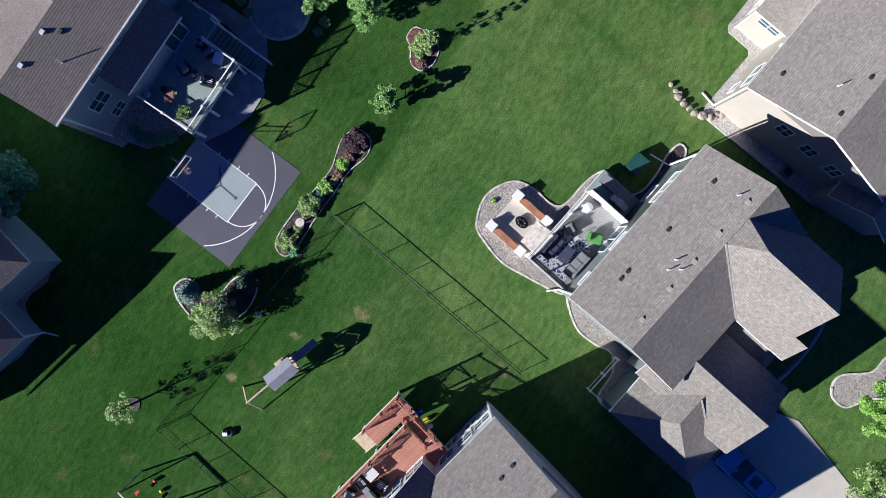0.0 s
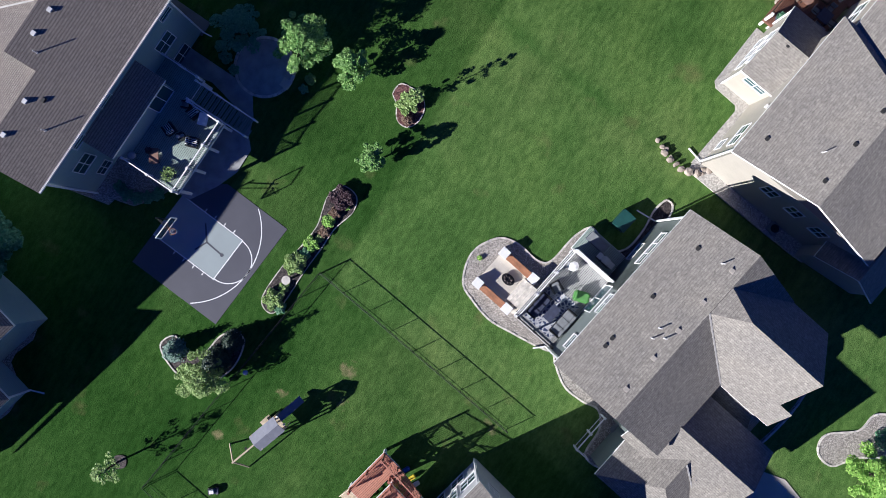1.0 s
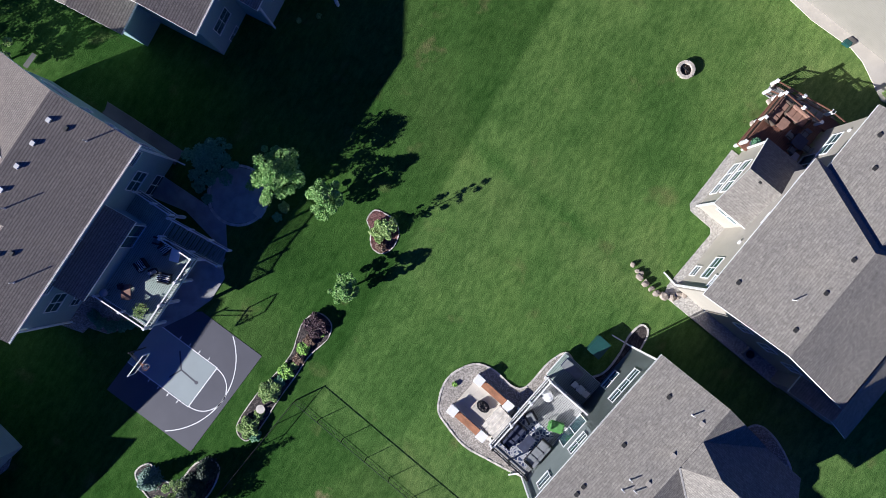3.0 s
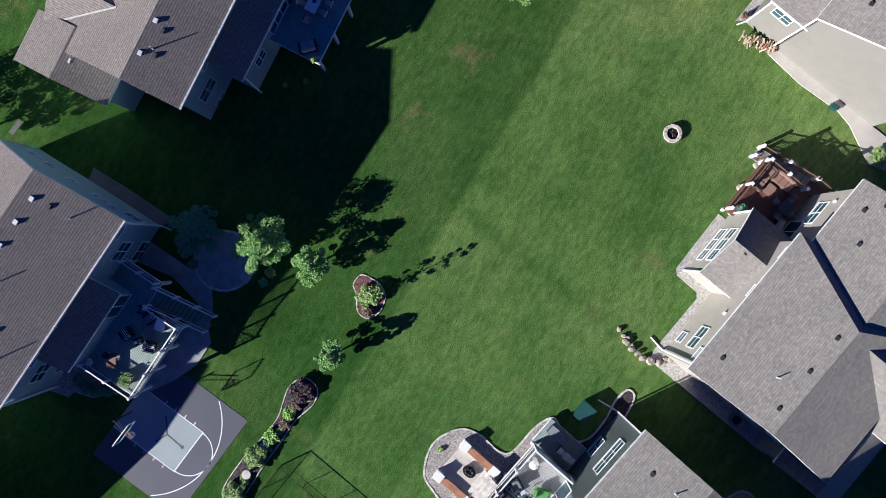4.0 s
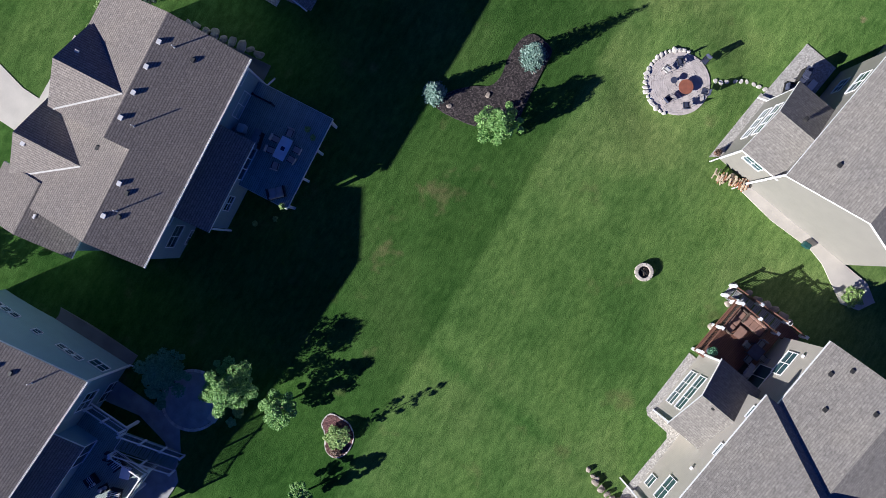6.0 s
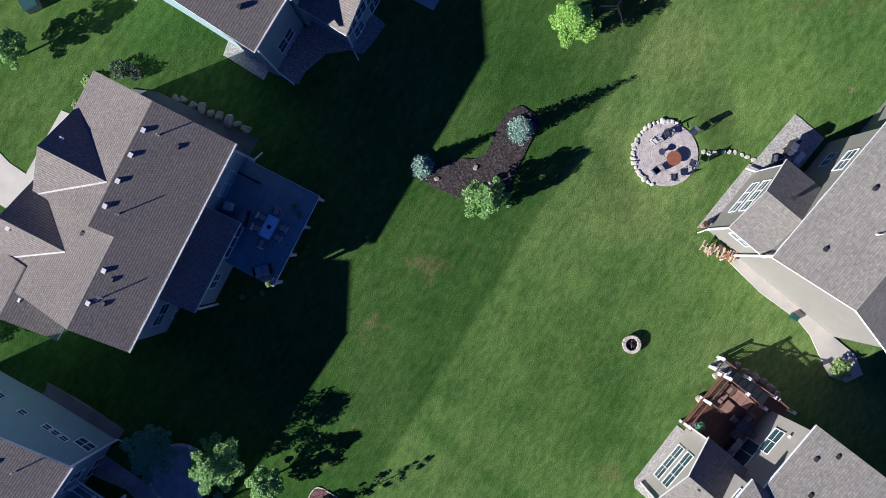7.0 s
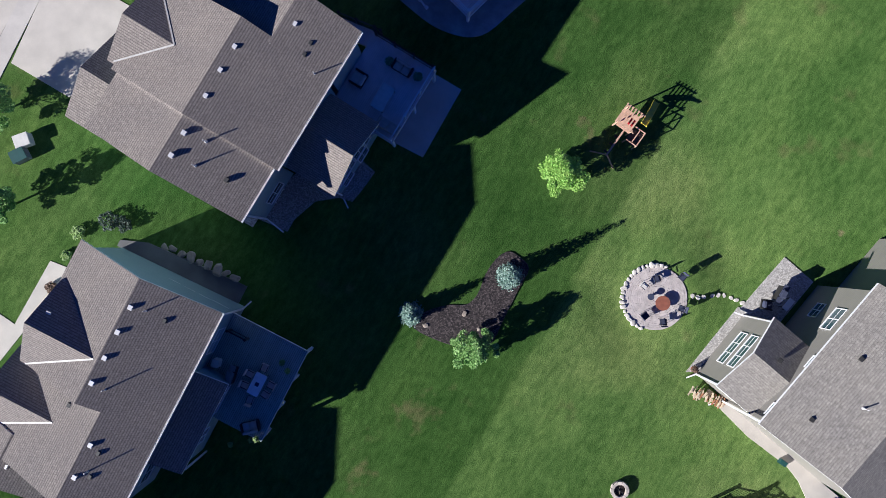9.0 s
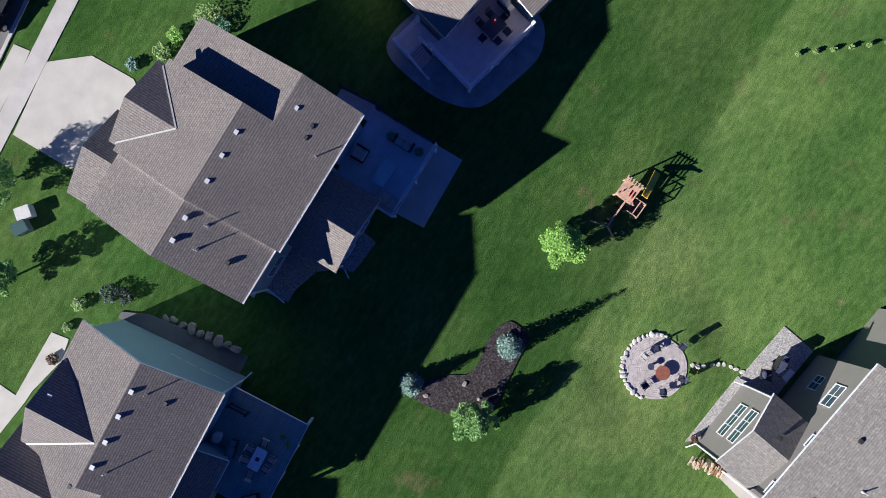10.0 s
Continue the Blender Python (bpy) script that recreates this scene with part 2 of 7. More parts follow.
GRASS = grass_mat()
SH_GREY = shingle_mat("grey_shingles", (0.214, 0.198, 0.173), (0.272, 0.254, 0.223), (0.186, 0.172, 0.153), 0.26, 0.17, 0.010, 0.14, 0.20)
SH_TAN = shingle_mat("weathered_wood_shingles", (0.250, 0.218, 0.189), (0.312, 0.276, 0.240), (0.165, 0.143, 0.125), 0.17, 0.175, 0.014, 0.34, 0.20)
WHITE = plain("white_trim", (0.80, 0.79, 0.78), 0.45, var=0.05)
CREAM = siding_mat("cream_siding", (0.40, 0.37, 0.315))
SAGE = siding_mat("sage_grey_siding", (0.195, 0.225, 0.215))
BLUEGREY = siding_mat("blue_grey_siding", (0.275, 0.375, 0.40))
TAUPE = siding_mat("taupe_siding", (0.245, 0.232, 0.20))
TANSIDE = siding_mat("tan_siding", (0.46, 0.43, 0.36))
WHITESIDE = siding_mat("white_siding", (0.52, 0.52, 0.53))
GLASS = glass_mat("window_glass")
CONC = plain("concrete", (0.53, 0.49, 0.42), 0.85, var=0.08, scale=0.8, fine=12)
CONC_G = plain("grey_concrete", (0.52, 0.485, 0.43), 0.85, var=0.1, scale=0.8, fine=12)
ASPH = plain("asphalt", (0.16, 0.155, 0.15), 0.9, var=0.2, scale=0.6, fine=30)
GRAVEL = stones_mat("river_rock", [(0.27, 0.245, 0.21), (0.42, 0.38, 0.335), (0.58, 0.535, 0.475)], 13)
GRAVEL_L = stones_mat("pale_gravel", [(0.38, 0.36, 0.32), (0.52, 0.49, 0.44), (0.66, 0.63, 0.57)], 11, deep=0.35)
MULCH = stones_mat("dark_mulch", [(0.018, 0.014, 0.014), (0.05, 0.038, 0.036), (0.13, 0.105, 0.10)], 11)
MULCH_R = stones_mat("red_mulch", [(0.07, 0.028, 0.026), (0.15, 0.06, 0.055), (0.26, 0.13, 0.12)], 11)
STONE = plain("limestone_edging", (0.62, 0.58, 0.51), 0.85, var=0.3, scale=2.5)
STONE_D = plain("tan_field_stone", (0.52, 0.465, 0.395), 0.9, var=0.3, scale=2.2, bumpy=0.4)
ROCK = plain("field_boulder", (0.36, 0.305, 0.25), 0.9, var=0.35, scale=1.7, bumpy=0.4)
PATIO_D = plain("dark_stamped_concrete", (0.33, 0.33, 0.33), 0.8, var=0.2, scale=1.2, fine=14)
PAVER = plain("paver", (0.52, 0.465, 0.43), 0.85, var=0.2, scale=2.0)
COURT = plain("dark_court_tile", (0.080, 0.080, 0.100), 0.6, var=0.08, scale=0.5)
KEYPAINT = plain("pale_blue_court_tile", (0.30, 0.34, 0.345), 0.6, var=0.06, scale=0.5)
LINE = plain("white_line_paint", (0.82, 0.82, 0.82), 0.6, var=0.04)
BLACK = plain("black_metal", (0.012, 0.012, 0.013), 0.45, var=0.1)
CHAR = plain("navy_cushion", (0.045, 0.052, 0.095), 0.9, var=0.2)
GALV = plain("galvanised_vent", (0.62, 0.61, 0.60), 0.45, 0.2, var=0.1)
TANVENT = plain("tan_roof_vent", (0.40, 0.365, 0.315), 0.6, var=0.1)
FLASH = plain("pale_metal_flashing", (0.40, 0.385, 0.36), 0.55, 0.0, var=0.15)
DKVENT = plain("dark_roof_vent", (0.035, 0.034, 0.033), 0.6, var=0.15)
DECK_G = plank_mat("grey_deck_boards", (0.30, 0.30, 0.29), (0.36, 0.36, 0.345), (0.10, 0.10, 0.10))
DECK_B = plank_mat("brown_deck_boards", (0.16, 0.075, 0.048), (0.20, 0.095, 0.06), (0.05, 0.025, 0.018))
DECK_R = plank_mat("redwood_deck_boards", (0.42, 0.19, 0.12), (0.50, 0.235, 0.155), (0.16, 0.07, 0.05))
DECK_D = plank_mat("slate_deck_boards", (0.27, 0.33, 0.29), (0.32, 0.38, 0.34), (0.10, 0.12, 0.11))
# brightened beyond the dark brown boards, in place of skylight missing in shade
DECK_LIFTED = plank_mat("brightened_mauve_deck_boards", (0.72, 0.63, 0.60), (0.78, 0.68, 0.65), (0.56, 0.48, 0.46))
CEDAR = plain("cedar", (0.36, 0.17, 0.085), 0.75, var=0.25)
BROWNRAIL = plain("brown_rail", (0.17, 0.085, 0.052), 0.7, var=0.2)
REDWOOD = plain("red_stained_rail", (0.36, 0.15, 0.10), 0.7, var=0.2)
BARK = plain("bark", (0.10, 0.075, 0.055), 0.95, var=0.3, scale=6)
LEAF_M = leaf_mat("maple_leaves", (0.10, 0.24, 0.04), (0.37, 0.56, 0.17))
LEAF_Y = leaf_mat("lime_leaves", (0.20, 0.40, 0.05), (0.47, 0.68, 0.15))
LEAF_D = leaf_mat("dark_leaves", (0.08, 0.22, 0.12), (0.24, 0.42, 0.24))
LEAF_S = leaf_mat("shrub_leaves", (0.17, 0.28, 0.06), (0.42, 0.54, 0.19))
LEAF_R = leaf_mat("bronze_leaves", (0.12, 0.07, 0.05), (0.34, 0.24, 0.16))
LEAF_P = leaf_mat("purple_leaves", (0.05, 0.028, 0.035), (0.13, 0.08, 0.09))
NEEDLE = leaf_mat("blue_spruce_needles", (0.11, 0.20, 0.15), (0.36, 0.48, 0.41))
NEEDLE_G = leaf_mat("dark_spruce_needles", (0.02, 0.04, 0.025), (0.07, 0.11, 0.07))


# ---- geometry helpers ----
def thing(name, m, label, category, group="", kind=""):
    ob = new(name)
    ob.matrix_world = m
    return tagged(ob, label, category, group, kind)


def part(name, bm, material, parent, label=""):
    """Links a bmesh, built in its parent's own space, as one mesh object."""
    me = bpy.data.meshes.new(name)
    bm.to_mesh(me)
    bm.free()
    for k in material if isinstance(material, (list, tuple)) else (material,):
        me.materials.append(k)
    ob = new(name, me)
    if parent is not None:
        ob.parent = parent
    if label:
        ob["label"] = label
    return ob


def box(bm, x0, x1, y0, y1, z0, z1, m=None, bevel=0.0):
    vs = [bm.verts.new(((x0, x1)[i & 1], (y0, y1)[i >> 1 & 1], (z0, z1)[i >> 2 & 1])) for i in range(8)]
    fs = [bm.faces.new([vs[i] for i in f]) for f in ((0, 2, 3, 1), (4, 5, 7, 6), (0, 1, 5, 4), (2, 6, 7, 3), (0, 4, 6, 2), (1, 3, 7, 5))]
    if m is not None:
        bmesh.ops.transform(bm, matrix=m, verts=vs)
    if bevel:
        bmesh.ops.bevel(bm, geom=list({e for f in fs for e in f.edges}), offset=bevel, segments=2, affect="EDGES")
    return vs


def beam(bm, a, b, w, h=None):
    """A square bar from a to b."""
    a, b = Vector(a), Vector(b)
    d = b - a
    h = h or w
    q = d.to_track_quat("Y", "Z").to_matrix().to_4x4()
    box(bm, -w / 2, w / 2, 0, d.length, -h / 2, h / 2, Matrix.Translation(a) @ q)


def tube(bm, a, b, r0, r1=None, n=8):
    a, b = Vector(a), Vector(b)
    d = b - a
    q = d.to_track_quat("Z", "Y").to_matrix().to_4x4()
    bmesh.ops.create_cone(bm, cap_ends=True, segments=n, radius1=r0, radius2=r0 if r1 is None else r1, depth=d.length,
                          matrix=Matrix.Translation((a + b) / 2) @ q)


def disc(bm, x, y, z0, z1, r, n=32, r2=None):
    bmesh.ops.create_cone(bm, cap_ends=True, segments=n, radius1=r, radius2=r if r2 is None else r2, depth=z1 - z0,
                          matrix=Matrix.Translation((x, y, (z0 + z1) / 2)))


def slab(bm, pts, z0, z1):
    """An upright prism over an outline; z0 and z1 may be functions of x, y."""
    f0 = z0 if callable(z0) else lambda x, y: z0
    f1 = z1 if callable(z1) else lambda x, y: z1
    lo = [bm.verts.new((x, y, f0(x, y))) for x, y in pts]
    hi = [bm.verts.new((x, y, f1(x, y))) for x, y in pts]
    n = len(pts)
    top = bm.faces.new(hi)
    bm.faces.new(lo[::-1])
    for i in range(n):
        bm.faces.new((lo[i], lo[(i + 1) % n], hi[(i + 1) % n], hi[i]))
    bmesh.ops.recalc_face_normals(bm, faces=bm.faces)
    if n > 4:
        bmesh.ops.triangulate(bm, faces=[top])


def smooth_ring(ctrl, per=6):
    """A closed smooth outline (Catmull-Rom) through a few control points."""
    out, n = [], len(ctrl)
    for i in range(n):
        p = [Vector(ctrl[(i + k) % n]) for k in (-1, 0, 1, 2)]
        for j in range(per):
            s = j / per
            q = 0.5 * (2 * p[1] + (p[2] - p[0]) * s + (2 * p[0] - 5 * p[1] + 4 * p[2] - p[3]) * s * s + (3 * p[1] - p[0] - 3 * p[2] + p[3]) * s ** 3)
            out.append((q.x, q.y))
    return out


def sstep(a, b, x):
    s = min(1, max(0, (x - a) / (b - a)))
    return s * s * (3 - 2 * s)


def ground_z(x, y):
    """The lie of the land: back yards fall gently to the north-east; front yards stand higher."""
    z = ground_level(x, y)
    front_w = ((x + 21.5) * -0.898 + (y - 15) * 0.44)         # behind the western houses' rear walls
    z += 1.35 * sstep(1.0, 9.0, front_w)
    z += 0.55 * sstep(9.0, 15.0, y) * sstep(34, 24, y) * sstep(-6.0, -12.0, x)
    front_e = ((x - 19) * 0.745 - (y - 1) * 0.667)
    z += 2.0 * sstep(3.0, 11.0, front_e) * sstep(48, 20, y)
    level = sstep(6.0, 3.2, math.hypot(x - 24.95, y - 42.6))          # the paver patio lies level
    return z + (-1.80 - z) * level


# ---- ground ----
def build_ground():
    bm = bmesh.new()
    xs = [-2500, -900, -350, -150, -90] + [-60 + 1.25 * i for i in range(105)] + [100, 160, 350, 900, 2500]
    ys = [-2500, -900, -350, -150, -80] + [-45 + 1.25 * i for i in range(113)] + [120, 160, 350, 900, 2500]
    g = [[bm.verts.new((x, y, ground_z(x, y))) for x in xs] for y in ys]
    for j in range(len(ys) - 1):
        for i in range(len(xs) - 1):
            bm.faces.new((g[j][i], g[j][i + 1], g[j + 1][i + 1], g[j + 1][i])).smooth = True
    ob = part("ground", bm, GRASS, None)
    tagged(ob, "mown green lawn over gently sloping back yards", "lawn", kind="structure")


build_ground()


# ---- houses ----
def roof_bm(bm, u0, u1, v0, v1, ze, zr, axis, ridge=None, hip0=0.0, hip1=0.0, thick=0.22, ze2=None):
    """A pitched roof over a rectangle. axis 'u' or 'v': the ridge's way; ridge: its place across; hip0, hip1: how far the ridge
    draws back at its ends; ze2: the far eave's own height. UVs are metres along the eave and up the slope."""
    if axis == "u":
        a0, a1, b0, b1 = u0, u1, v0, v1
        P = lambda a, b, z: (a, b, z)
    else:
        a0, a1, b0, b1 = v0, v1, u0, u1
        P = lambda a, b, z: (b, a, z)
    r = (b0 + b1) / 2 if ridge is None else ridge
    uvl = bm.loops.layers.uv.verify()
    zf = ze if ze2 is None else ze2
    E = [P(a0, b0, ze), P(a1, b0, ze), P(a1, b1, zf), P(a0, b1, zf)]
    R = [P(a0 + hip0, r, zr), P(a1 - hip1, r, zr)]
    tv = [bm.verts.new(p) for p in E + R]
    lv = [bm.verts.new((p[0], p[1], p[2] - thick)) for p in E + R]
    faces = [((0, 1, 5, 4), 0), ((2, 3, 4, 5), 0)]
    if hip0:
        faces.append(((3, 0, 4), 1))
    if hip1:
        faces.append(((1, 2, 5), 1))
    out = []
    for idx, way in faces:
        f = bm.faces.new([tv[i] for i in idx])
        out.append(f)
        c = [Vector(tv[i].co) for i in idx]
        e = (c[1] - c[0]).normalized()
        nrm = (c[1] - c[0]).cross(c[-1] - c[0]).normalized()
        up = nrm.cross(e)
        for lp, p in zip(f.loops, c):
            lp[uvl].uv = ((p - c[0]).dot(e) + c[0].x * 0.37, (p - c[0]).dot(up))
        out.append(bm.faces.new([lv[i] for i in reversed(idx)]))
    rim = [(0, 1), (1, 2) if hip1 else (1, 5), (2, 3), (3, 0) if hip0 else (3, 4)]
    if not hip1:
        rim.append((5, 2))
    if not hip0:
        rim.append((4, 0))
    for i, j in rim:
        f = bm.faces.new((lv[i], lv[j], tv[j], tv[i]))
        f.material_index = 1
        out.append(f)
    bmesh.ops.recalc_face_normals(bm, faces=out)


def walls_bm(bm, u0, u1, v0, v1, zg, ze, zr=None, axis="u", ridge=None, hip0=0, hip1=0, ze2=None):
    """The wall block under a roof, with its gable tops."""
    if axis == "u":
        a0, a1, b0, b1 = u0, u1, v0, v1
        P = lambda a, b, z: (a, b, z)
    else:
        a0, a1, b0, b1 = v0, v1, u0, u1
        P = lambda a, b, z: (b, a, z)
    r = (b0 + b1) / 2 if ridge is None else ridge
    prof = [(b0, zg), (b1, zg), (b1, ze if ze2 is None else ze2)] + ([(r, zr)] if zr and not (hip0 or hip1) else []) + [(b0, ze)]
    A = [bm.verts.new(P(a0, b, z)) for b, z in prof]
    B = [bm.verts.new(P(a1, b, z)) for b, z in prof]
    n = len(prof)
    fs = [bm.faces.new(A), bm.faces.new(B[::-1])]
    for i in range(n):
        fs.append(bm.faces.new((A[i], B[i], B[(i + 1) % n], A[(i + 1) % n])))
    bmesh.ops.recalc_face_normals(bm, faces=fs)


def wing(house, u0, u1, v0, v1, ze, zr, axis, siding, shingle, zg=-1.0, ridge=None, hip0=0.0, hip1=0.0, over=0.4, wall=True, ze2=None):
    """A wing of a house: its wall block and its roof with a white fascia."""
    bm = bmesh.new()
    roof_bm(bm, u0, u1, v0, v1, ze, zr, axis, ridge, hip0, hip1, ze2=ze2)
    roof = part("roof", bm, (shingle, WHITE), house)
    if wall:
        b0, b1 = (v0, v1) if axis == "u" else (u0, u1)
        r = (b0 + b1) / 2 if ridge is None else ridge
        bm = bmesh.new()
        rise = (zr - ze) / (r - b0)
        o = over
        walls_bm(bm, u0 + o, u1 - o, v0 + o, v1 - o, zg, ze - 0.24 + (rise * o if not (hip0 or hip1) else 0), zr - 0.3, axis, r, hip0, hip1,
                 None if ze2 is None else ze2 - 0.24 + (zr - ze2) / (b1 - r) * o)
        part("wall", bm, siding, house)
    return roof


def gutter(house, u0, u1, v, z):
    """A white eave trough along the back of a roof."""
    bm = bmesh.new()
    box(bm, u0, u1, v - 0.12, v - 0.003, z - 0.12, z - 0.06)
    box(bm, u0, u1, v - 0.12, v - 0.085, z - 0.06, z + 0.025)
    part("gutter", bm, WHITE, house, "white eave gutter")


def window(house, axis, at, side, c, z, w, h, cols=2, door=False):
    """A window set proud of a wall. axis: the wall's plane is u = at or v = at, facing side (+1, -1); c: its middle along the wall."""
    m = Matrix.Translation((at, c, z) if axis == "u" else (c, at, z)) @ Matrix.Rotation((0 if side > 0 else math.pi) if axis == "u" else side * math.pi / 2, 4, "Z")
    ob = new("door" if door else "window")
    ob.parent = house
    ob.matrix_local = m
    f, d = 0.06, 0.05
    bm = bmesh.new()
    box(bm, 0, d, -w / 2 - f, w / 2 + f, h, h + f)
    box(bm, 0, d + 0.04, -w / 2 - f, w / 2 + f, -f, 0)
    box(bm, 0, d, -w / 2 - f, -w / 2, 0, h)
    box(bm, 0, d, w / 2, w / 2 + f, 0, h)
    for i in range(1, cols):
        y = -w / 2 + w * i / cols
        box(bm, 0, d, y - f / 2, y + f / 2, 0, h)
    if not door:
        box(bm, 0, d - 0.012, -w / 2, w / 2, h / 2 - 0.022, h / 2 + 0.022)
    part("frame", bm, WHITE, ob)
    for i in range(cols):
        y0, y1 = -w / 2 + w * i / cols + (f / 2 if i else 0), -w / 2 + w * (i + 1) / cols - (f / 2 if i < cols - 1 else 0)
        bm = bmesh.new()
        box(bm, 0.004, 0.02, y0, y1, 0, h)
        part("pane", bm, GLASS, ob)
    return ob


def downspout(house, u, v, z0, z1, du, dv):
    """A white downspout on a corner with its splash pipe lying on the ground."""
    bm = bmesh.new()
    box(bm, u - 0.06, u + 0.06, v - 0.06, v + 0.06, z0, z1)
    beam(bm, (u, v, z0 + 0.06), (u + du, v + dv, z0 + 0.05), 0.11, 0.09)
    part("downspout", bm, WHITE, house)


def roof_vent(house, u, v, z, kind="box", mat=None):
    bm = bmesh.new()
    if kind == "box":
        up = 0.035 if mat else 0.025
        box(bm, u - 0.13, u + 0.13, v - 0.13, v + 0.13, z - 0.15, z + up)
        box(bm, u - 0.17, u + 0.17, v - 0.17, v + 0.17, z + up - 0.01, z + up + 0.05, bevel=0.025)
        part("roof_vent", bm, mat or GALV, house)
    elif kind == "dark":
        box(bm, u - 0.17, u + 0.17, v - 0.14, v + 0.14, z - 0.15, z + 0.07, bevel=0.04)
        part("roof_vent", bm, DKVENT, house)
    else:
        tube(bm, (u, v, z - 0.2), (u, v, z + 0.5), 0.038)
        tube(bm, (u, v, z - 0.15), (u, v, z + 0.06), 0.12, 0.05)
        part("vent_pipe", bm, GALV, house)


def deck(house, u0, u1, v0, v1, z, boards, zg, posts=(), label="", name="deck", rim=None):
    """A raised timber deck: boards on a rim, standing on posts."""
    d = new(name)
    d.parent = house
    if label:
        d["label"] = label
    bm = bmesh.new()
    box(bm, u0, u1, v0, v1, z - 0.04, z)
    part("decking", bm, boards, d)
    bm = bmesh.new()
    for a, b in (((u0, v0), (u1, v0)), ((u1, v0), (u1, v1)), ((u1, v1), (u0, v1)), ((u0, v1), (u0, v0))):
        beam(bm, (*a, z - 0.16), (*b, z - 0.16), 0.06, 0.22)
    part("rim", bm, rim or WHITE, d)
    for pu, pv in posts:
        bm = bmesh.new()
        box(bm, pu - 0.1, pu + 0.1, pv - 0.1, pv + 0.1, zg, z - 0.05)
        part("post", bm, WHITE, d)
    return d


def railing(owner, pts, z, col=None, spindle=None, h=0.95, post_w=0.13, gap=0.14, rail=None, bars=False):
    """A guard rail along a polyline of (u, v[, z]): posts with caps, top and bottom rails, spindles."""
    col = col or WHITE
    rail, spindle = rail or col, spindle or col
    P = [Vector((p[0], p[1], z if len(p) < 3 else p[2])) for p in pts]
    r = new("railing")
    r.parent = owner
    sp = bmesh.new()
    for a, b in zip(P, P[1:]):
        for nm, k, w in (("top_rail", h, 0.09), ("bottom_rail", 0.1, 0.05)) + ((("middle_rail", h * 0.55, 0.06),) if bars else ()):
            bm = bmesh.new()
            beam(bm, a + Vector((0, 0, k)), b + Vector((0, 0, k)), w, 0.05)
            part(nm, bm, rail, r)
        n = 1 if bars else max(1, int((b - a).length / gap))
        for i in range(1, n):
            p = a.lerp(b, i / n)
            box(sp, p.x - 0.012, p.x + 0.012, p.y - 0.012, p.y + 0.012, p.z + 0.1, p.z + h)
    if bars:
        sp.free()
    else:
        part("balustrade", sp, spindle, r)["kind"] = "stuff"
    seen = set()
    for a, b in zip(P, P[1:]):
        n = max(1, round((b - a).length / 1.9))
        for i in range(n + 1):
            p = a.lerp(b, i / n)
            k = (round(p.x, 1), round(p.y, 1))
            if k in seen:
                continue
            seen.add(k)
            bm = bmesh.new()
            q = post_w / 2
            box(bm, p.x - q, p.x + q, p.y - q, p.y + q, p.z - 0.2, p.z + h + 0.08)
            box(bm, p.x - q - 0.025, p.x + q + 0.025, p.y - q - 0.025, p.y + q + 0.025, p.z + h + 0.08, p.z + h + 0.13)
            part("rail_post", bm, col, r)
    return r


def stairs(owner, a, b, width, z0, z1, mat):
    """A flight of open treads from (a) at height z1 down to (b) at z0."""
    s = new("stairs")
    s.parent = owner
    a, b = Vector((*a, z1)), Vector((*b, z0))
    n = max(2, round((z1 - z0) / 0.18))
    d = Vector((b.x - a.x, b.y - a.y, 0))
    run = d.length / n
    d.normalize()
    w = Vector((-d.y, d.x, 0)) * width / 2
    for i in range(n):
        p = a + d * run * (i + 0.5) - Vector((0, 0, (z1 - z0) * (i + 0.6) / n))
        bm = bmesh.new()
        beam(bm, p - w, p + w, run * 0.95, 0.045)
        part("tread", bm, mat, s)
    for k in (-1, 1):
        bm = bmesh.new()
        beam(bm, a + w * k - Vector((0, 0, 0.2)), b + w * k - Vector((0, 0, 0.05)), 0.05, 0.24)
        part("stringer", bm, mat, s)
    return s


def slope_z(v, ve, ze, vr, zr):
    """The height of a roof plane at v, between its eave and its ridge."""
    return ze + (zr - ze) * (v - ve) / (vr - ve)


def valleys(h, ru, zg, eaves, ze, rm, zm, s):
    """Pale metal valleys where a cross gable (ridge at u = ru, height zg) meets a slope falling by s from the ridge v = rm, zm."""
    back = Vector((ru, rm + (zm - zg) / s, zg + 0.015))
    for ue in eaves:
        bm = bmesh.new()
        beam(bm, back, (ue, rm + (zm - ze) / s, ze + 0.015), 0.11, 0.03)
        part("valley", bm, FLASH, h)


def house_root(x, y, ang, label):
    return thing("house", pose(x, y, 0, 0, 0, ang), label, "house")


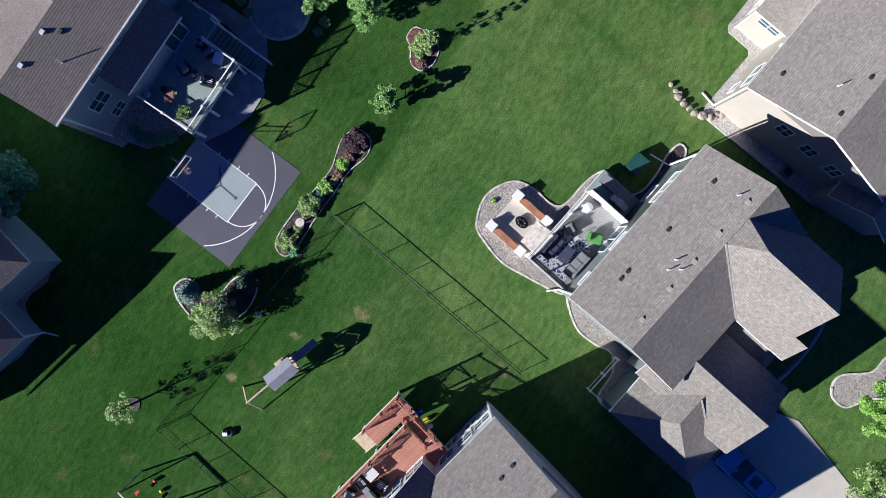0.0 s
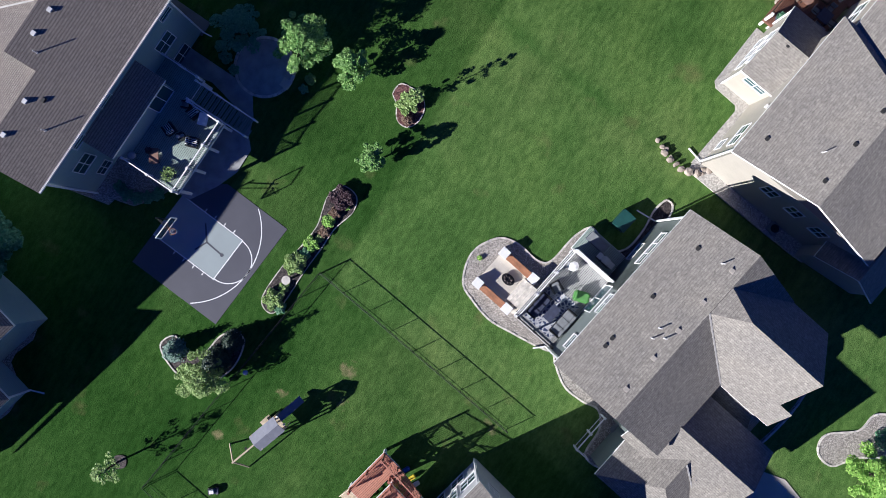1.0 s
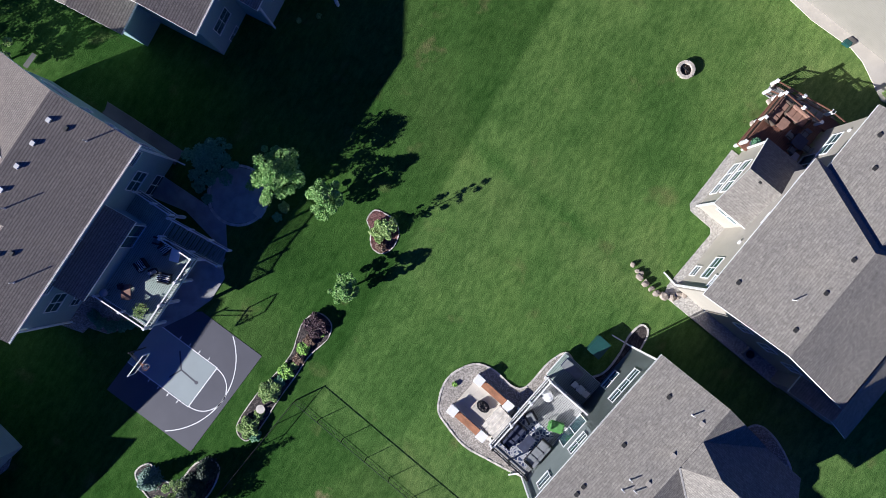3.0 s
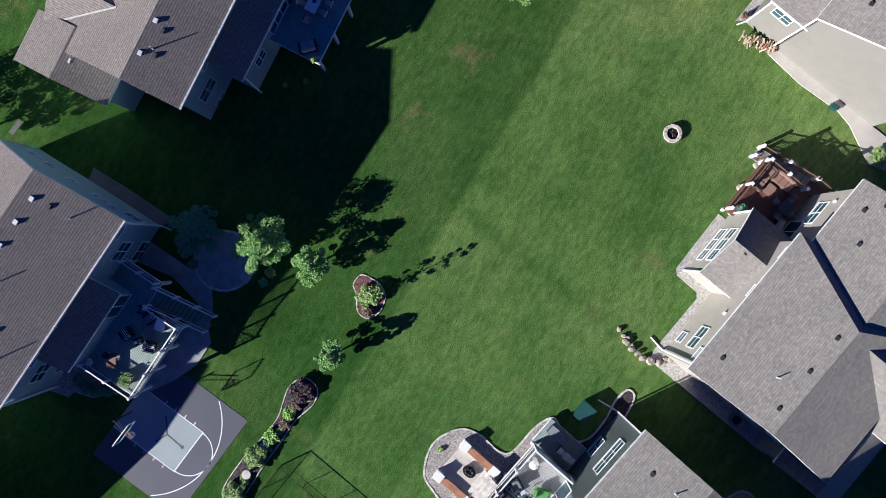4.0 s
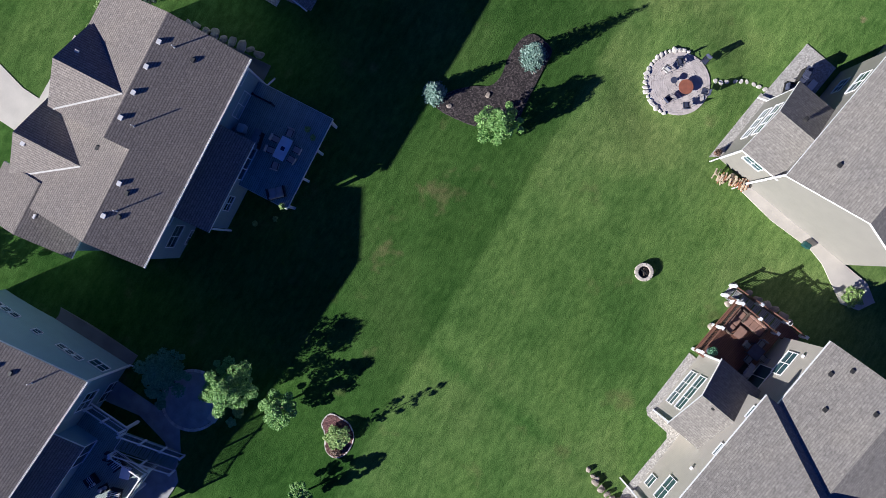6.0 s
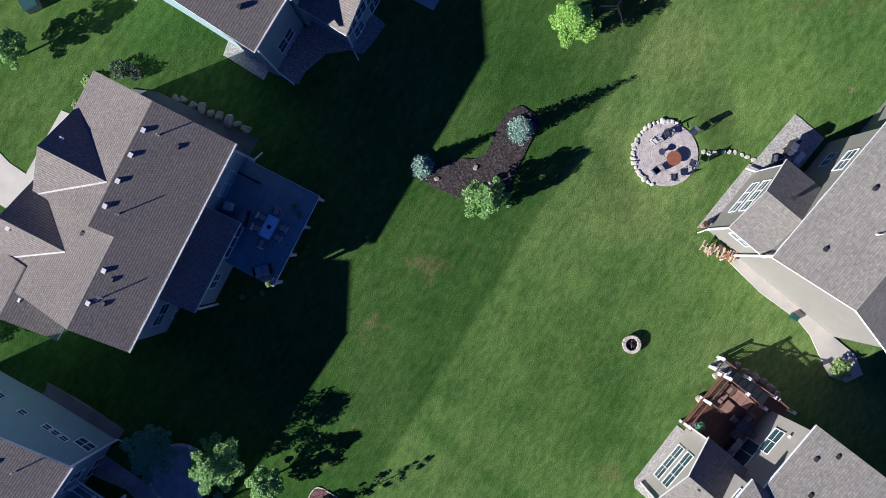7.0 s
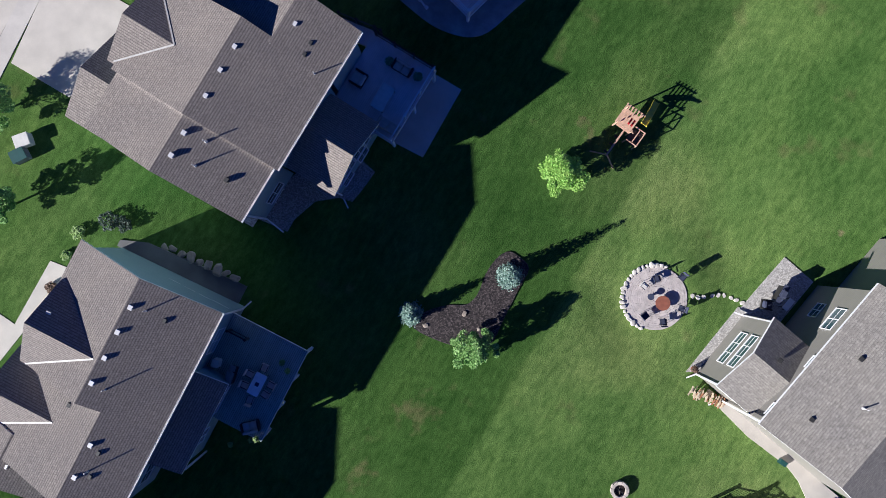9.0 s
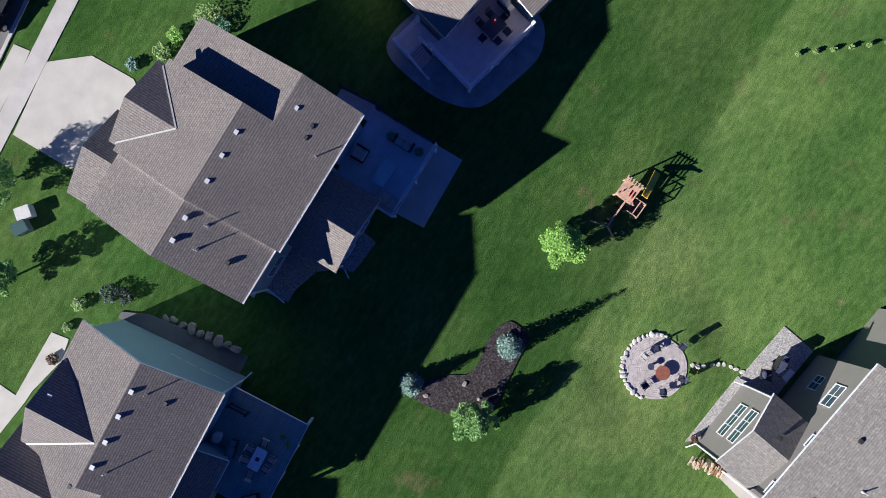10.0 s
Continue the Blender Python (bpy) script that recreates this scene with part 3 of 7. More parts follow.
def house_stone_patio():
    """The house with the stone patio and the grey deck."""
    h = house_root(17.5, 0.2, 48.2, "two-storey sage-grey house under a grey shingled gable roof")
    S, R = SAGE, SH_GREY
    wing(h, -8.6, 5.0, -4.6, 4.55, 7.2, 9.8, "u", S, R, ridge=0)
    wing(h, -2.35, 4.95, -7.7, 4.55, 7.13, 10.88, "v", S, R, zg=0.5, ridge=1.3, hip1=6.52)
    bm = bmesh.new()
    beam(bm, (0.2, 0.0, 9.83), (-2.3, -4.55, 7.24), 0.11, 0.03)
    part("valley", bm, FLASH, h)
    # the garage, its side gable towards the west, the entry between, and a gable return on the tall roof
    wing(h, -9.3, -3.2, -10.9, -2.6, 5.55, 7.3, "v", S, R, zg=1.0, ridge=-6.15, ze2=5.9)
    wing(h, -12.5, -6.2, -10.8, -3.3, 4.55, 6.65, "u", S, R, zg=0.5, ridge=-6.7, hip0=2.6, ze2=4.7)
    bm = bmesh.new()
    beam(bm, (-7.75, -6.7, 6.68), (-9.3, -9.55, 5.3), 0.11, 0.03)
    part("valley", bm, FLASH, h)
    wing(h, -3.7, 0.4, -9.4, -4.0, 4.7, 5.9, "v", S, R, zg=1.0, hip0=1.6)
    bm = bmesh.new()
    roof_bm(bm, -2.3, -0.9, -8.75, -7.5, 7.12, 8.55, "v", -0.92, thick=0.2)
    part("roof", bm, (R, WHITE), h)
    # porch rail at the western corner
    railing(h, [(-12.3, -3.2), (-12.3, -2.2), (-9.2, -2.2)], 0.9, WHITE, BLACK)
    for u, w, z, k in ((-6.7, 1.1, 4.4, 1), (1.9, 2.8, 3.9, 3), (1.6, 1.5, 0.8, 2)):
        window(h, "v", 4.18, 1, u, z, w, 1.1, k)
    window(h, "v", 4.18, 1, -3.0, 1.42, 2.4, 2.05, door=True)
    window(h, "v", 4.18, 1, -3.2, 4.6, 1.6, 1.0)
    rz = lambda v: slope_z(v, 4.55, 7.2, 0, 9.8)
    for u, v in ((-6.74, 0.62), (-4.15, 0.62), (-1.84, 0.62), (0.52, 0.62), (3.19, 0.6)):
        roof_vent(h, u, v, rz(v), mat=TANVENT)
    for u, v in ((-4.82, 3.0), (-5.48, 3.0), (-1.08, 2.85), (3.16, 2.75)):
        roof_vent(h, u, v, rz(v), "dark")
    for u, v in ((-2.43, 1.45), (-3.23, 1.4), (3.22, 1.25), (-2.75, 0.9)):
        roof_vent(h, u, v, rz(v), "pipe")
    for u, v in ((-8.1, -7.9), (-7.4, -9.6)):
        roof_vent(h, u, v, slope_z(u, -9.3, 5.55, -6.15, 7.3), mat=TANVENT)
    downspout(h, 4.6, 4.3, -0.2, 7.0, -0.3, 1.6)
    downspout(h, -8.2, 4.3, 0.2, 7.0, -0.7, 0.6)
    return h


def house_boulder_wall():
    """The house with the brown deck behind the boulder wall."""
    h = house_root(28.98, 19.6, 50, "cream two-storey house with a sunroom and grey shingles")
    S, R = CREAM, SH_GREY
    wing(h, -12.2, -0.4, -11.0, 0.95, 6.6, 8.9, "u", S, R, ridge=-5.0, hip1=3.3)
    wing(h, -4.0, 5.1, -11.0, -0.05, 6.5, 8.5, "u", S, R, ridge=-5.2)
    wing(h, -6.05, 0.0, -0.2, 3.4, 3.3, 4.7, "v", S, R, over=0.2)
    wing(h, -13.2, -4.0, -14.0, -8.8, 4.2, 6.1, "u", S, R)
    wing(h, -7.5, -0.5, -13.2, -6.2, 6.0, 8.3, "v", S, R, zg=0.5)
    window(h, "v", 0.57, 1, -10.1, 0.3, 0.85, 1.0, 1)
    window(h, "v", 0.57, 1, -9.7, 2.7, 1.8, 1.3)
    for u, z in ((-10.8, 5.0), (-5.2, 5.38), (-1.85, 5.5)):
        window(h, "v", 0.57, 1, u, z, 0.9, 0.45, 1)
    for z in (0.05, 1.9):
        window(h, "v", 3.21, 1, -3.25, z, 2.9, 1.1, 3)
    window(h, "u", -5.87, -1, 1.8, 2.1, 1.7, 0.75)
    window(h, "v", -0.43, 1, 1.0, 0.15, 1.9, 2.05, door=True)
    window(h, "v", -0.43, 1, 2.7, 2.2, 1.9, 1.3)
    bm = bmesh.new()
    box(bm, 3.5, 3.72, -0.44, -0.3, 4.15, 4.4, bevel=0.02)
    part("wall_lamp", bm, WHITE, h)
    bm = bmesh.new()
    box(bm, -7.5, -7.25, 0.55, 0.7, 4.3, 4.55, bevel=0.02)
    part("wall_lamp", bm, WHITE, h)
    for v in (-7.8, -5.6, -3.4):
        window(h, "u", -11.82, -1, v, 3.8, 1.0, 1.3)
    for u in (-10.6, -7.55, -4.8):
        roof_vent(h, u, -4.35, 8.65, "dark")
    roof_vent(h, -10.2, -0.2, 7.05, "dark")
    roof_vent(h, -9.1, -3.2, 8.2, "pipe")
    roof_vent(h, -3.2, 2.2, 4.55, "dark")
    roof_vent(h, 1.2, -2.2, 7.35, "dark")
    roof_vent(h, 3.3, -1.2, 6.97, "dark")
    roof_vent(h, 4.3, -2.0, 7.27, "dark")
    roof_vent(h, 2.9, -4.4, 8.2, "dark")
    downspout(h, -11.7, 0.75, -0.35, 6.3, 0.2, 1.3)
    downspout(h, -5.9, 3.3, -0.9, 3.1, 0.0, 1.5)
    downspout(h, -0.2, 3.3, -1.1, 3.1, -0.5, 0.7)
    return h


def house_round_patio():
    """The house by the round paver patio."""
    h = house_root(31, 37, 50, "taupe house with a small sunroom and grey shingles")
    S, R = TAUPE, SH_GREY
    wing(h, -2.6, 10.0, -11.2, -0.65, 5.4, 8.2, "u", S, R, zg=-3.0, ridge=-5.9)
    wing(h, -2.25, 4.2, -1.2, 2.2, 3.0, 4.15, "v", S, R, zg=-3.0, over=0.2, ridge=1.1)
    wing(h, 8.6, 16.0, -13.0, -2.0, 5.2, 8.0, "v", S, R, zg=-3.0)
    for z in (-0.1, 1.7):
        window(h, "v", 2.02, 1, 1.0, z, 2.8, 1.02, 3)
    window(h, "u", -2.05, -1, 0.7, 1.5, 1.5, 0.9)
    for u, z, w, k in ((7.3, -0.15, 1.2, 1.0), (6.8, 2.5, 1.8, 1.2)):
        window(h, "v", -1.03, 1, u, z, w, k)
    for u in (3.1, -1.2):
        window(h, "v", -1.03, 1, u, 4.4, 0.95, 0.45, 1)
    roof_vent(h, 1.9, 0.4, 4.1, "dark")
    roof_vent(h, 5.0, -2.5, 6.5, "dark")
    roof_vent(h, -0.2, -2.6, 6.5, "dark")
    roof_vent(h, 2.4, -4.2, 7.4, "pipe")
    downspout(h, -2.1, 2.05, -1.6, 2.9, -0.7, 0.4)
    downspout(h, 3.9, 1.95, -1.9, 2.9, -0.3, 0.8)
    downspout(h, -2.4, -0.75, -1.6, 5.2, -0.9, 0.5)
    return h


def house_ball_court():
    """The house with the basketball court."""
    h = house_root(-22, 22, 56, "blue-grey walkout house under weathered brown shingles")
    S, R = BLUEGREY, SH_TAN
    wing(h, -6.7, 2.15, -5.1, 5.9, 7.75, 9.95, "u", S, R, ridge=0.4, zg=-0.6)
    wing(h, -13.35, -6.3, -5.09, 5.9, 7.745, 9.2, "u", S, R, ridge=-1.45, zg=-0.6, ze2=6.6)
    wing(h, -6.2, 0.2, 0.4, 7.0, 8.2, 9.85, "v", S, R, zg=0.5, ridge=-3.0)
    wing(h, -12.6, -6.2, 1.5, 9.0, 6.6, 8.1, "v", S, R, zg=0.5, ridge=-9.4)
    gutter(h, -13.35, 2.15, -5.1, 7.75)
    valleys(h, -3.0, 9.85, (-6.2,), 8.2, 0.4, 9.95, 0.4)
    valleys(h, -9.4, 8.1, (-12.6,), 6.6, -1.45, 9.2, 0.354)
    # the bay over the deck, under its own lean-to roof
    bm = bmesh.new()
    box(bm, -9.0, -2.95, -6.5, -4.6, -0.6, 5.4)
    part("wall", bm, S, h)
    bm = bmesh.new()
    roof_bm(bm, -9.2, -2.7, -6.75, -4.5, 5.45, 6.3, "u", -4.6)
    part("roof", bm, (R, WHITE), h)
    for u, z, w, k, n in ((-10.76, 3.5, 1.5, 1.5, 2), (-0.55, 3.5, 1.5, 1.5, 2), (-0.54, 0.2, 1.6, 1.7, 2), (-10.67, 1.0, 1.1, 1.05, 2)):
        window(h, "v", -4.72, -1, u, z, w, k, n)
    for u in (-9.33, -6.06, 1.0):
        window(h, "v", -4.72, -1, u, 6.15, 1.1, 0.5, cols=1)
    window(h, "v", -6.52, -1, -4.0, 3.05, 1.8, 2.05, door=True)
    for v, z, w in ((-3.9, 3.2, 1.2), (-2.7, 4.4, 0.5), (-2.0, 4.4, 0.5), (-1.3, 4.4, 0.5), (0.6, 4.6, 0.5), (2.6, 4.4, 0.5), (3.3, 4.4, 0.5), (4.0, 4.4, 0.5)):
        window(h, "u", 1.77, 1, v, z, w, 1.1 if w > 1 else 0.6, 2 if w > 1 else 1)
    bz = lambda v: slope_z(v, -5.1, 7.75, 0.4, 9.95)
    for u, v in ((0.5, -0.38), (-1.25, -0.36), (-2.98, -0.34), (-4.76, -0.32), (-8.67, -1.85), (-11.2, -1.9)):
        roof_vent(h, u, v, bz(v))
    for u, v in ((0.57, -2.6), (-5.67, -1.0), (-9.62, -3.55)):
        roof_vent(h, u, v, bz(v), "pipe")
    for u, v in ((0.6, -1.35), (-8.0, -2.6)):
        roof_vent(h, u, v, bz(v), "dark")
    downspout(h, -12.8, -4.85, -0.1, 7.1, -0.2, -1.6)
    downspout(h, 1.8, -4.85, 0.5, 7.1, 0.2, -1.4)
    d = deck(h, -9.1, -3.0, -10.9, -6.5, 3.0, DECK_D, 0.1, [(-8.9, -10.7), (-7.0, -10.7), (-5.1, -10.7), (-3.2, -10.7)], "slate-grey raised timber deck")
    railing(d, [(-9.0, -6.6), (-9.0, -10.8), (-3.1, -10.8), (-3.1, -8.2)], 3.0, WHITE, BLACK)
    stairs(d, (-2.25, -7.9), (-2.25, -12.0), 1.3, 0.4, 3.0, DECK_D)
    railing(d, [(-1.55, -7.9, 3.0), (-1.55, -12.0, 0.5)], 3.0, WHITE, BLACK)
    railing(d, [(-2.95, -8.1, 3.0), (-2.95, -12.0, 0.5)], 3.0, WHITE, BLACK)
    la = deck(h, -3.0, -1.2, -7.9, -4.7, 3.0, DECK_D, 0.1, [(-1.4, -7.7)], "slate stair landing", name="landing")
    railing(la, [(-1.3, -4.9), (-1.3, -7.8)], 3.0, WHITE, BLACK)
    return h


def house_long_deck():
    """The middle western house, with the dining deck."""
    h = house_root(-8, 42, 63, "blue-grey walkout house with cross gables and brown shingles")
    S, R = BLUEGREY, SH_TAN
    wing(h, -14.6, -7.6, -1.54, 9.0, 6.996, 8.445, "u", S, R, ridge=2.1, zg=-0.8, ze2=5.9)
    wing(h, -8.0, 0.85, -1.55, 9.0, 7.0, 9.05, "u", S, R, ridge=3.6, zg=-0.2, ze2=6.9)
    wing(h, -8.0, -1.95, 3.6, 8.8, 7.15, 8.95, "v", S, R, zg=0.5, ridge=-5.0, ze2=7.15)
    wing(h, -13.3, -7.6, 3.4, 9.9, 5.75, 7.4, "v", S, R, zg=0.5, ridge=-10.5)
    gutter(h, -14.6, 0.85, -1.55, 7.0)
    valleys(h, -5.0, 8.95, (-8.0,), 7.15, 3.6, 9.05, (9.05 - 6.9) / (9.0 - 3.6))
    valleys(h, -10.5, 7.4, (-13.3,), 5.75, 2.1, 8.44, (8.44 - 5.9) / (9.0 - 2.1))
    wing(h, -16.65, -12.8, 3.7, 10.8, 5.4, 6.65, "u", S, R, zg=0.5, ridge=7.25)
    bm = bmesh.new()
    box(bm, -10.6, -4.1, -3.3, -1.2, -0.8, 4.7)
    part("wall", bm, S, h)
    bm = bmesh.new()
    roof_bm(bm, -10.9, -3.9, -3.6, -0.6, 4.7, 5.8, "u", -0.7)
    part("roof", bm, (R, WHITE), h)
    for u, z, w, k in ((-12.43, 2.6, 1.7, 1.35), (-12.44, -0.35, 1.1, 1.1), (-1.96, 2.75, 1.9, 1.4)):
        window(h, "v", -1.12, -1, u, z, w, k)
    for u in (-0.33, -7.62, -11.0):
        window(h, "v", -1.12, -1, u, 5.3, 1.1, 0.45, 1)
    window(h, "v", -3.32, -1, -5.5, 2.75, 2.4, 1.8, 3)
    window(h, "v", -3.32, -1, -8.63, 2.25, 1.1, 1.1, 2)
    for v in (1.0, 2.2, 3.4):
        window(h, "u", 0.37, 1, v, 3.4, 0.8, 0.5, 1)
    window(h, "u", 0.37, 1, -0.2, 3.2, 1.2, 1.0, 2)
    for k, uv in (("box", ((-1.06, 3.3), (-2.81, 3.3), (-4.63, 3.28), (-6.41, 3.28), (-10.22, 1.75), (-12.52, 1.72))),
                  ("pipe", ((-0.9, 2.45), (-6.52, 2.45), (-11.9, 1.2))), ("dark", ((-1.04, 1.25), (-10.57, 1.15), (-12.2, 0.95)))):
        for u, v in uv:
            roof_vent(h, u, v, slope_z(v, -1.55, 7.0, *((3.6, 9.05) if u > -7.8 else (2.1, 8.44))), k)
    for u, v, z in ((-4.0, 8.0, 8.3), (-10.9, 9.1, 7.15), (-15.0, 6.75, 6.4)):
        roof_vent(h, u, v, z)
    roof_vent(h, -8.9, 4.4, slope_z(4.4, 9.0, 5.9, 2.1, 8.44), "dark")
    downspout(h, 0.35, -1.2, 0.6, 6.3, 0.8, -0.3)
    downspout(h, -10.6, -3.6, -0.1, 4.4, -0.3, -1.1)
    d = deck(h, -7.1, 0.2, -7.2, -1.2, 2.7, DECK_D, -0.4, [(-6.9, -7.1), (-4.6, -7.1), (-2.3, -7.1), (0.0, -7.1)], "dark slate timber deck on white posts")
    return h


def house_wide_drive():
    """The north-western house with the wide drive."""
    h = house_root(-5, 48, 59, "blue-grey house with a wide drive and brown shingles")
    S, R = BLUEGREY, SH_TAN
    wing(h, 4.15, 11.25, -0.2, 12.6, 7.08, 9.3, "u", S, R, ridge=6.15, zg=-0.6)
    wing(h, 0.0, 4.8, 0.1, 12.2, 7.0, 9.15, "u", S, R, ridge=6.1, zg=-0.6)
    wing(h, 10.8, 14.8, -0.19, 13.1, 7.075, 8.6, "u", S, R, ridge=4.1, zg=-0.6, ze2=5.4)
    wing(h, 4.5, 10.8, 8.3, 13.2, 6.95, 8.22, "v", S, R, zg=0.8, ridge=7.6)
    wing(h, -0.4, 6.4, 11.4, 15.1, 4.4, 5.85, "v", S, R, zg=0.8, ridge=3.15)
    wing(h, 7.0, 10.2, 11.6, 14.2, 4.4, 5.6, "v", S, R, zg=0.8)
    gutter(h, 4.15, 14.8, -0.2, 7.08)
    gutter(h, 0.0, 4.1, 0.1, 7.0)
    valleys(h, 7.6, 8.25, (4.65, 10.6), 7.08, 6.15, 9.33, (9.3 - 7.08) / (12.6 - 6.15))
    # the gabled bay at the back
    wing(h, 4.6, 10.6, -3.8, 1.0, 4.2, 6.1, "v", S, R, zg=-0.6)
    for u, z, w, k in ((2.5, 1.2, 1.7, 1.4), (2.4, -0.45, 1.1, 0.9), (12.7, 2.65, 1.8, 1.9)):
        window(h, "v", 0.47, -1, u, z, w, k)
    for u, z in ((5.6, 2.3), (6.9, 2.3), (8.2, 2.3), (9.5, 2.3), (6.2, 0.2), (8.3, 0.2)):
        window(h, "v", -3.42, -1, u, z, 1.1, 1.5)
    wz = lambda v: slope_z(v, -0.2, 7.05, 6.15, 9.27)
    for u, v in ((12.77, 3.4), (9.45, 5.6), (7.73, 5.6), (5.87, 5.55), (3.17, 5.5), (1.55, 5.45)):
        roof_vent(h, u, v, wz(v))
    for k, uv in (("pipe", ((10.78, 0.9), (3.39, 4.25), (1.72, 4.05))), ("dark", ((12.32, 2.05), (11.49, 2.0), (1.95, 2.05)))):
        for u, v in uv:
            roof_vent(h, u, v, wz(v), k)
    downspout(h, 0.4, 0.4, 0.1, 6.3, -0.2, -1.6)
    downspout(h, 4.9, -3.5, -0.1, 4.3, -0.6, -0.9)
    d = deck(h, 10.0, 16.2, -5.0, 0.2, 2.45, DECK_LIFTED, -0.4, [(10.2, -4.9), (13.2, -4.9), (16, -4.9)], "brightened mauve timber deck with a white rail")
    railing(d, [(10.1, -3.2), (10.1, -4.9), (16.1, -4.9)], 2.45, WHITE, BLACK, h=0.88)
    return h


def house_red_deck():
    """The southern house with the redwood deck."""
    h = house_root(0, -14, 45, "white-sided house with a redwood deck and grey shingles")
    S, R = WHITESIDE, SH_GREY
    wing(h, -14.0, 4.4, -11.0, -0.65, 6.0, 9.6, "u", S, R, zg=-0.6, over=0.2)
    wing(h, -8.6, -1.3, -6.0, 0.6, 5.9, 7.6, "v", S, R, zg=-0.6)
    # an unseen steep gable at its front, added to shadow the neighbour's garage
    wing(h, -1.4, 4.37, -15.5, -5.3, 6.0, 9.9, "v", S, R, zg=-0.6, over=0.25)
    for u in (-0.4, 1.4, 3.2):
        window(h, "v", -0.83, 1, u, 2.5, 1.4, 1.5)
    for u in (-7.0, -4.8, -2.6):
        window(h, "v", 0.22, 1, u, 2.6, 1.6, 1.9)
    window(h, "u", 4.17, 1, -2.4, 3.4, 1.0, 1.2)
    window(h, "u", 4.17, 1, -5.6, 3.4, 1.0, 1.2)
    window(h, "u", 4.17, 1, -9.0, 3.4, 1.2, 1.2)
    for u in (0.2, 2.2):
        window(h, "v", -0.83, 1, u, 0.5, 1.2, 1.3)
    for u, v in ((3.2, -3.3), (2.1, -3.35)):
        roof_vent(h, u, v, slope_z(v, -0.65, 6.0, -5.82, 9.6), "dark")
    downspout(h, 4.1, -0.75, -0.1, 5.8, 0.1, 1.5)
    d = deck(h, -8.6, -1.1, -0.9, 2.8, 2.4, DECK_R, -0.2, [(-8.4, 2.6), (-4.4, 2.6), (-1.3, 2.6)], "redwood-stained timber deck with a turning stair")
    la = deck(h, -1.1, -0.2, -0.9, 0.6, 2.4, DECK_R, -0.2, [], "redwood stair head", name="landing")
    railing(d, [(-8.5, 0.7), (-8.5, 2.7), (-1.2, 2.7)], 2.4, REDWOOD)
    railing(d, [(-0.25, 4.5, 1.9), (-0.25, 0.6, 2.4), (-0.25, -0.6, 2.4)], 2.4, REDWOOD)
    return h


def house_north():
    """The northern house with the white-railed corner deck."""
    h = house_root(10, 63.7, 45, "pale house with a white-railed corner deck")
    S, R = TANSIDE, SH_TAN
    wing(h, 0.9, 14.0, 3.6, 14.0, 3.1, 5.1, "v", S, R, zg=-2.6, ridge=6.5)
    wing(h, 6.5, 16.0, 0.3, 12.0, 3.0, 4.5, "u", S, R, zg=-2.6)
    for u in (2.4, 4.4):
        window(h, "v", 4.0, -1, u, 1.1, 1.5, 1.5)
    d = deck(h, 0.0, 6.7, 0.0, 4.2, 0.9, DECK_LIFTED, -2.5, [(0.15, 0.15), (3.2, 0.15), (6.4, 0.15), (0.15, 4.0)], "brightened mauve corner deck with white posts")
    la = deck(h, -1.6, 0.85, 5.1, 6.4, 0.9, DECK_LIFTED, -2.5, [(-1.4, 6.2), (-1.4, 5.2)], "brightened mauve stair head with a white rail", name="landing")
    deck(h, 0.0, 0.85, 4.22, 5.08, 0.9, DECK_LIFTED, -2.5, [], "brightened mauve passage beside a house wall", name="passage")
    railing(d, [(-0.15, 5.15), (0.1, 4.2), (0.1, 0.1), (6.6, 0.1)], 0.9, bars=True, post_w=0.2)
    railing(la, [(0.8, 6.35), (-1.55, 6.35), (-1.55, 5.1)], 0.9, bars=True, post_w=0.2)
    return h


def house_west_edge():
    """The house at the western edge, of which the eastern hips show."""
    h = house_root(-29.44, -0.92, 43, "blue-grey house under dark brown hipped shingles")
    wing(h, -16.0, 0.7, -0.6, 11.6, 5.1, 10.2, "u", BLUEGREY, SH_TAN, zg=-0.4, hip1=4.6, ridge=4.75)
    wing(h, -16.0, -4.05, -3.6, 0.4, 3.4, 5.8, "u", BLUEGREY, SH_TAN, zg=-0.4, hip1=2.0)
    # an unseen wing, added to keep the lawn beyond it in shadow
    wing(h, -13.0, -0.5, 10.9, 18.5, 5.1, 8.2, "u", BLUEGREY, SH_TAN, zg=-0.4, hip1=3.5)
    downspout(h, -4.4, -3.3, 0.0, 3.2, 0.6, -0.9)
    return h


HOUSES = [f() for f in (house_stone_patio, house_boulder_wall, house_round_patio, house_ball_court, house_long_deck, house_wide_drive,
                        house_red_deck, house_north, house_west_edge)]


# ---- plants ----
def leaves_mesh(name, pts, size, mat, parent, rng, flat=0.0):
    """One crown: a small folded leaf at each point."""
    n = len(pts)
    v = np.zeros((n * 4, 3))
    a = rng.uniform(0, 2 * np.pi, n)
    tilt = rng.uniform(-0.9, 0.9, n) * (1 - flat)
    s = size * rng.uniform(0.6, 1.3, n)
    dx = np.stack([np.cos(a), np.sin(a), np.zeros(n)], 1)
    dy = np.stack([-np.sin(a) * np.cos(tilt), np.cos(a) * np.cos(tilt), np.sin(tilt)], 1)
    for k, (p, q) in enumerate(((-1, 0), (0, -0.6), (1, 0), (0, 0.6))):
        v[k::4] = pts + dx * (s * p)[:, None] + dy * (s * q)[:, None]
    me = bpy.data.meshes.new(name)
    me.from_pydata(v.tolist(), [], np.arange(n * 4).reshape(n, 4).tolist())
    me.materials.append(mat)
    ob = new(name, me)
    ob.parent = parent
    return ob


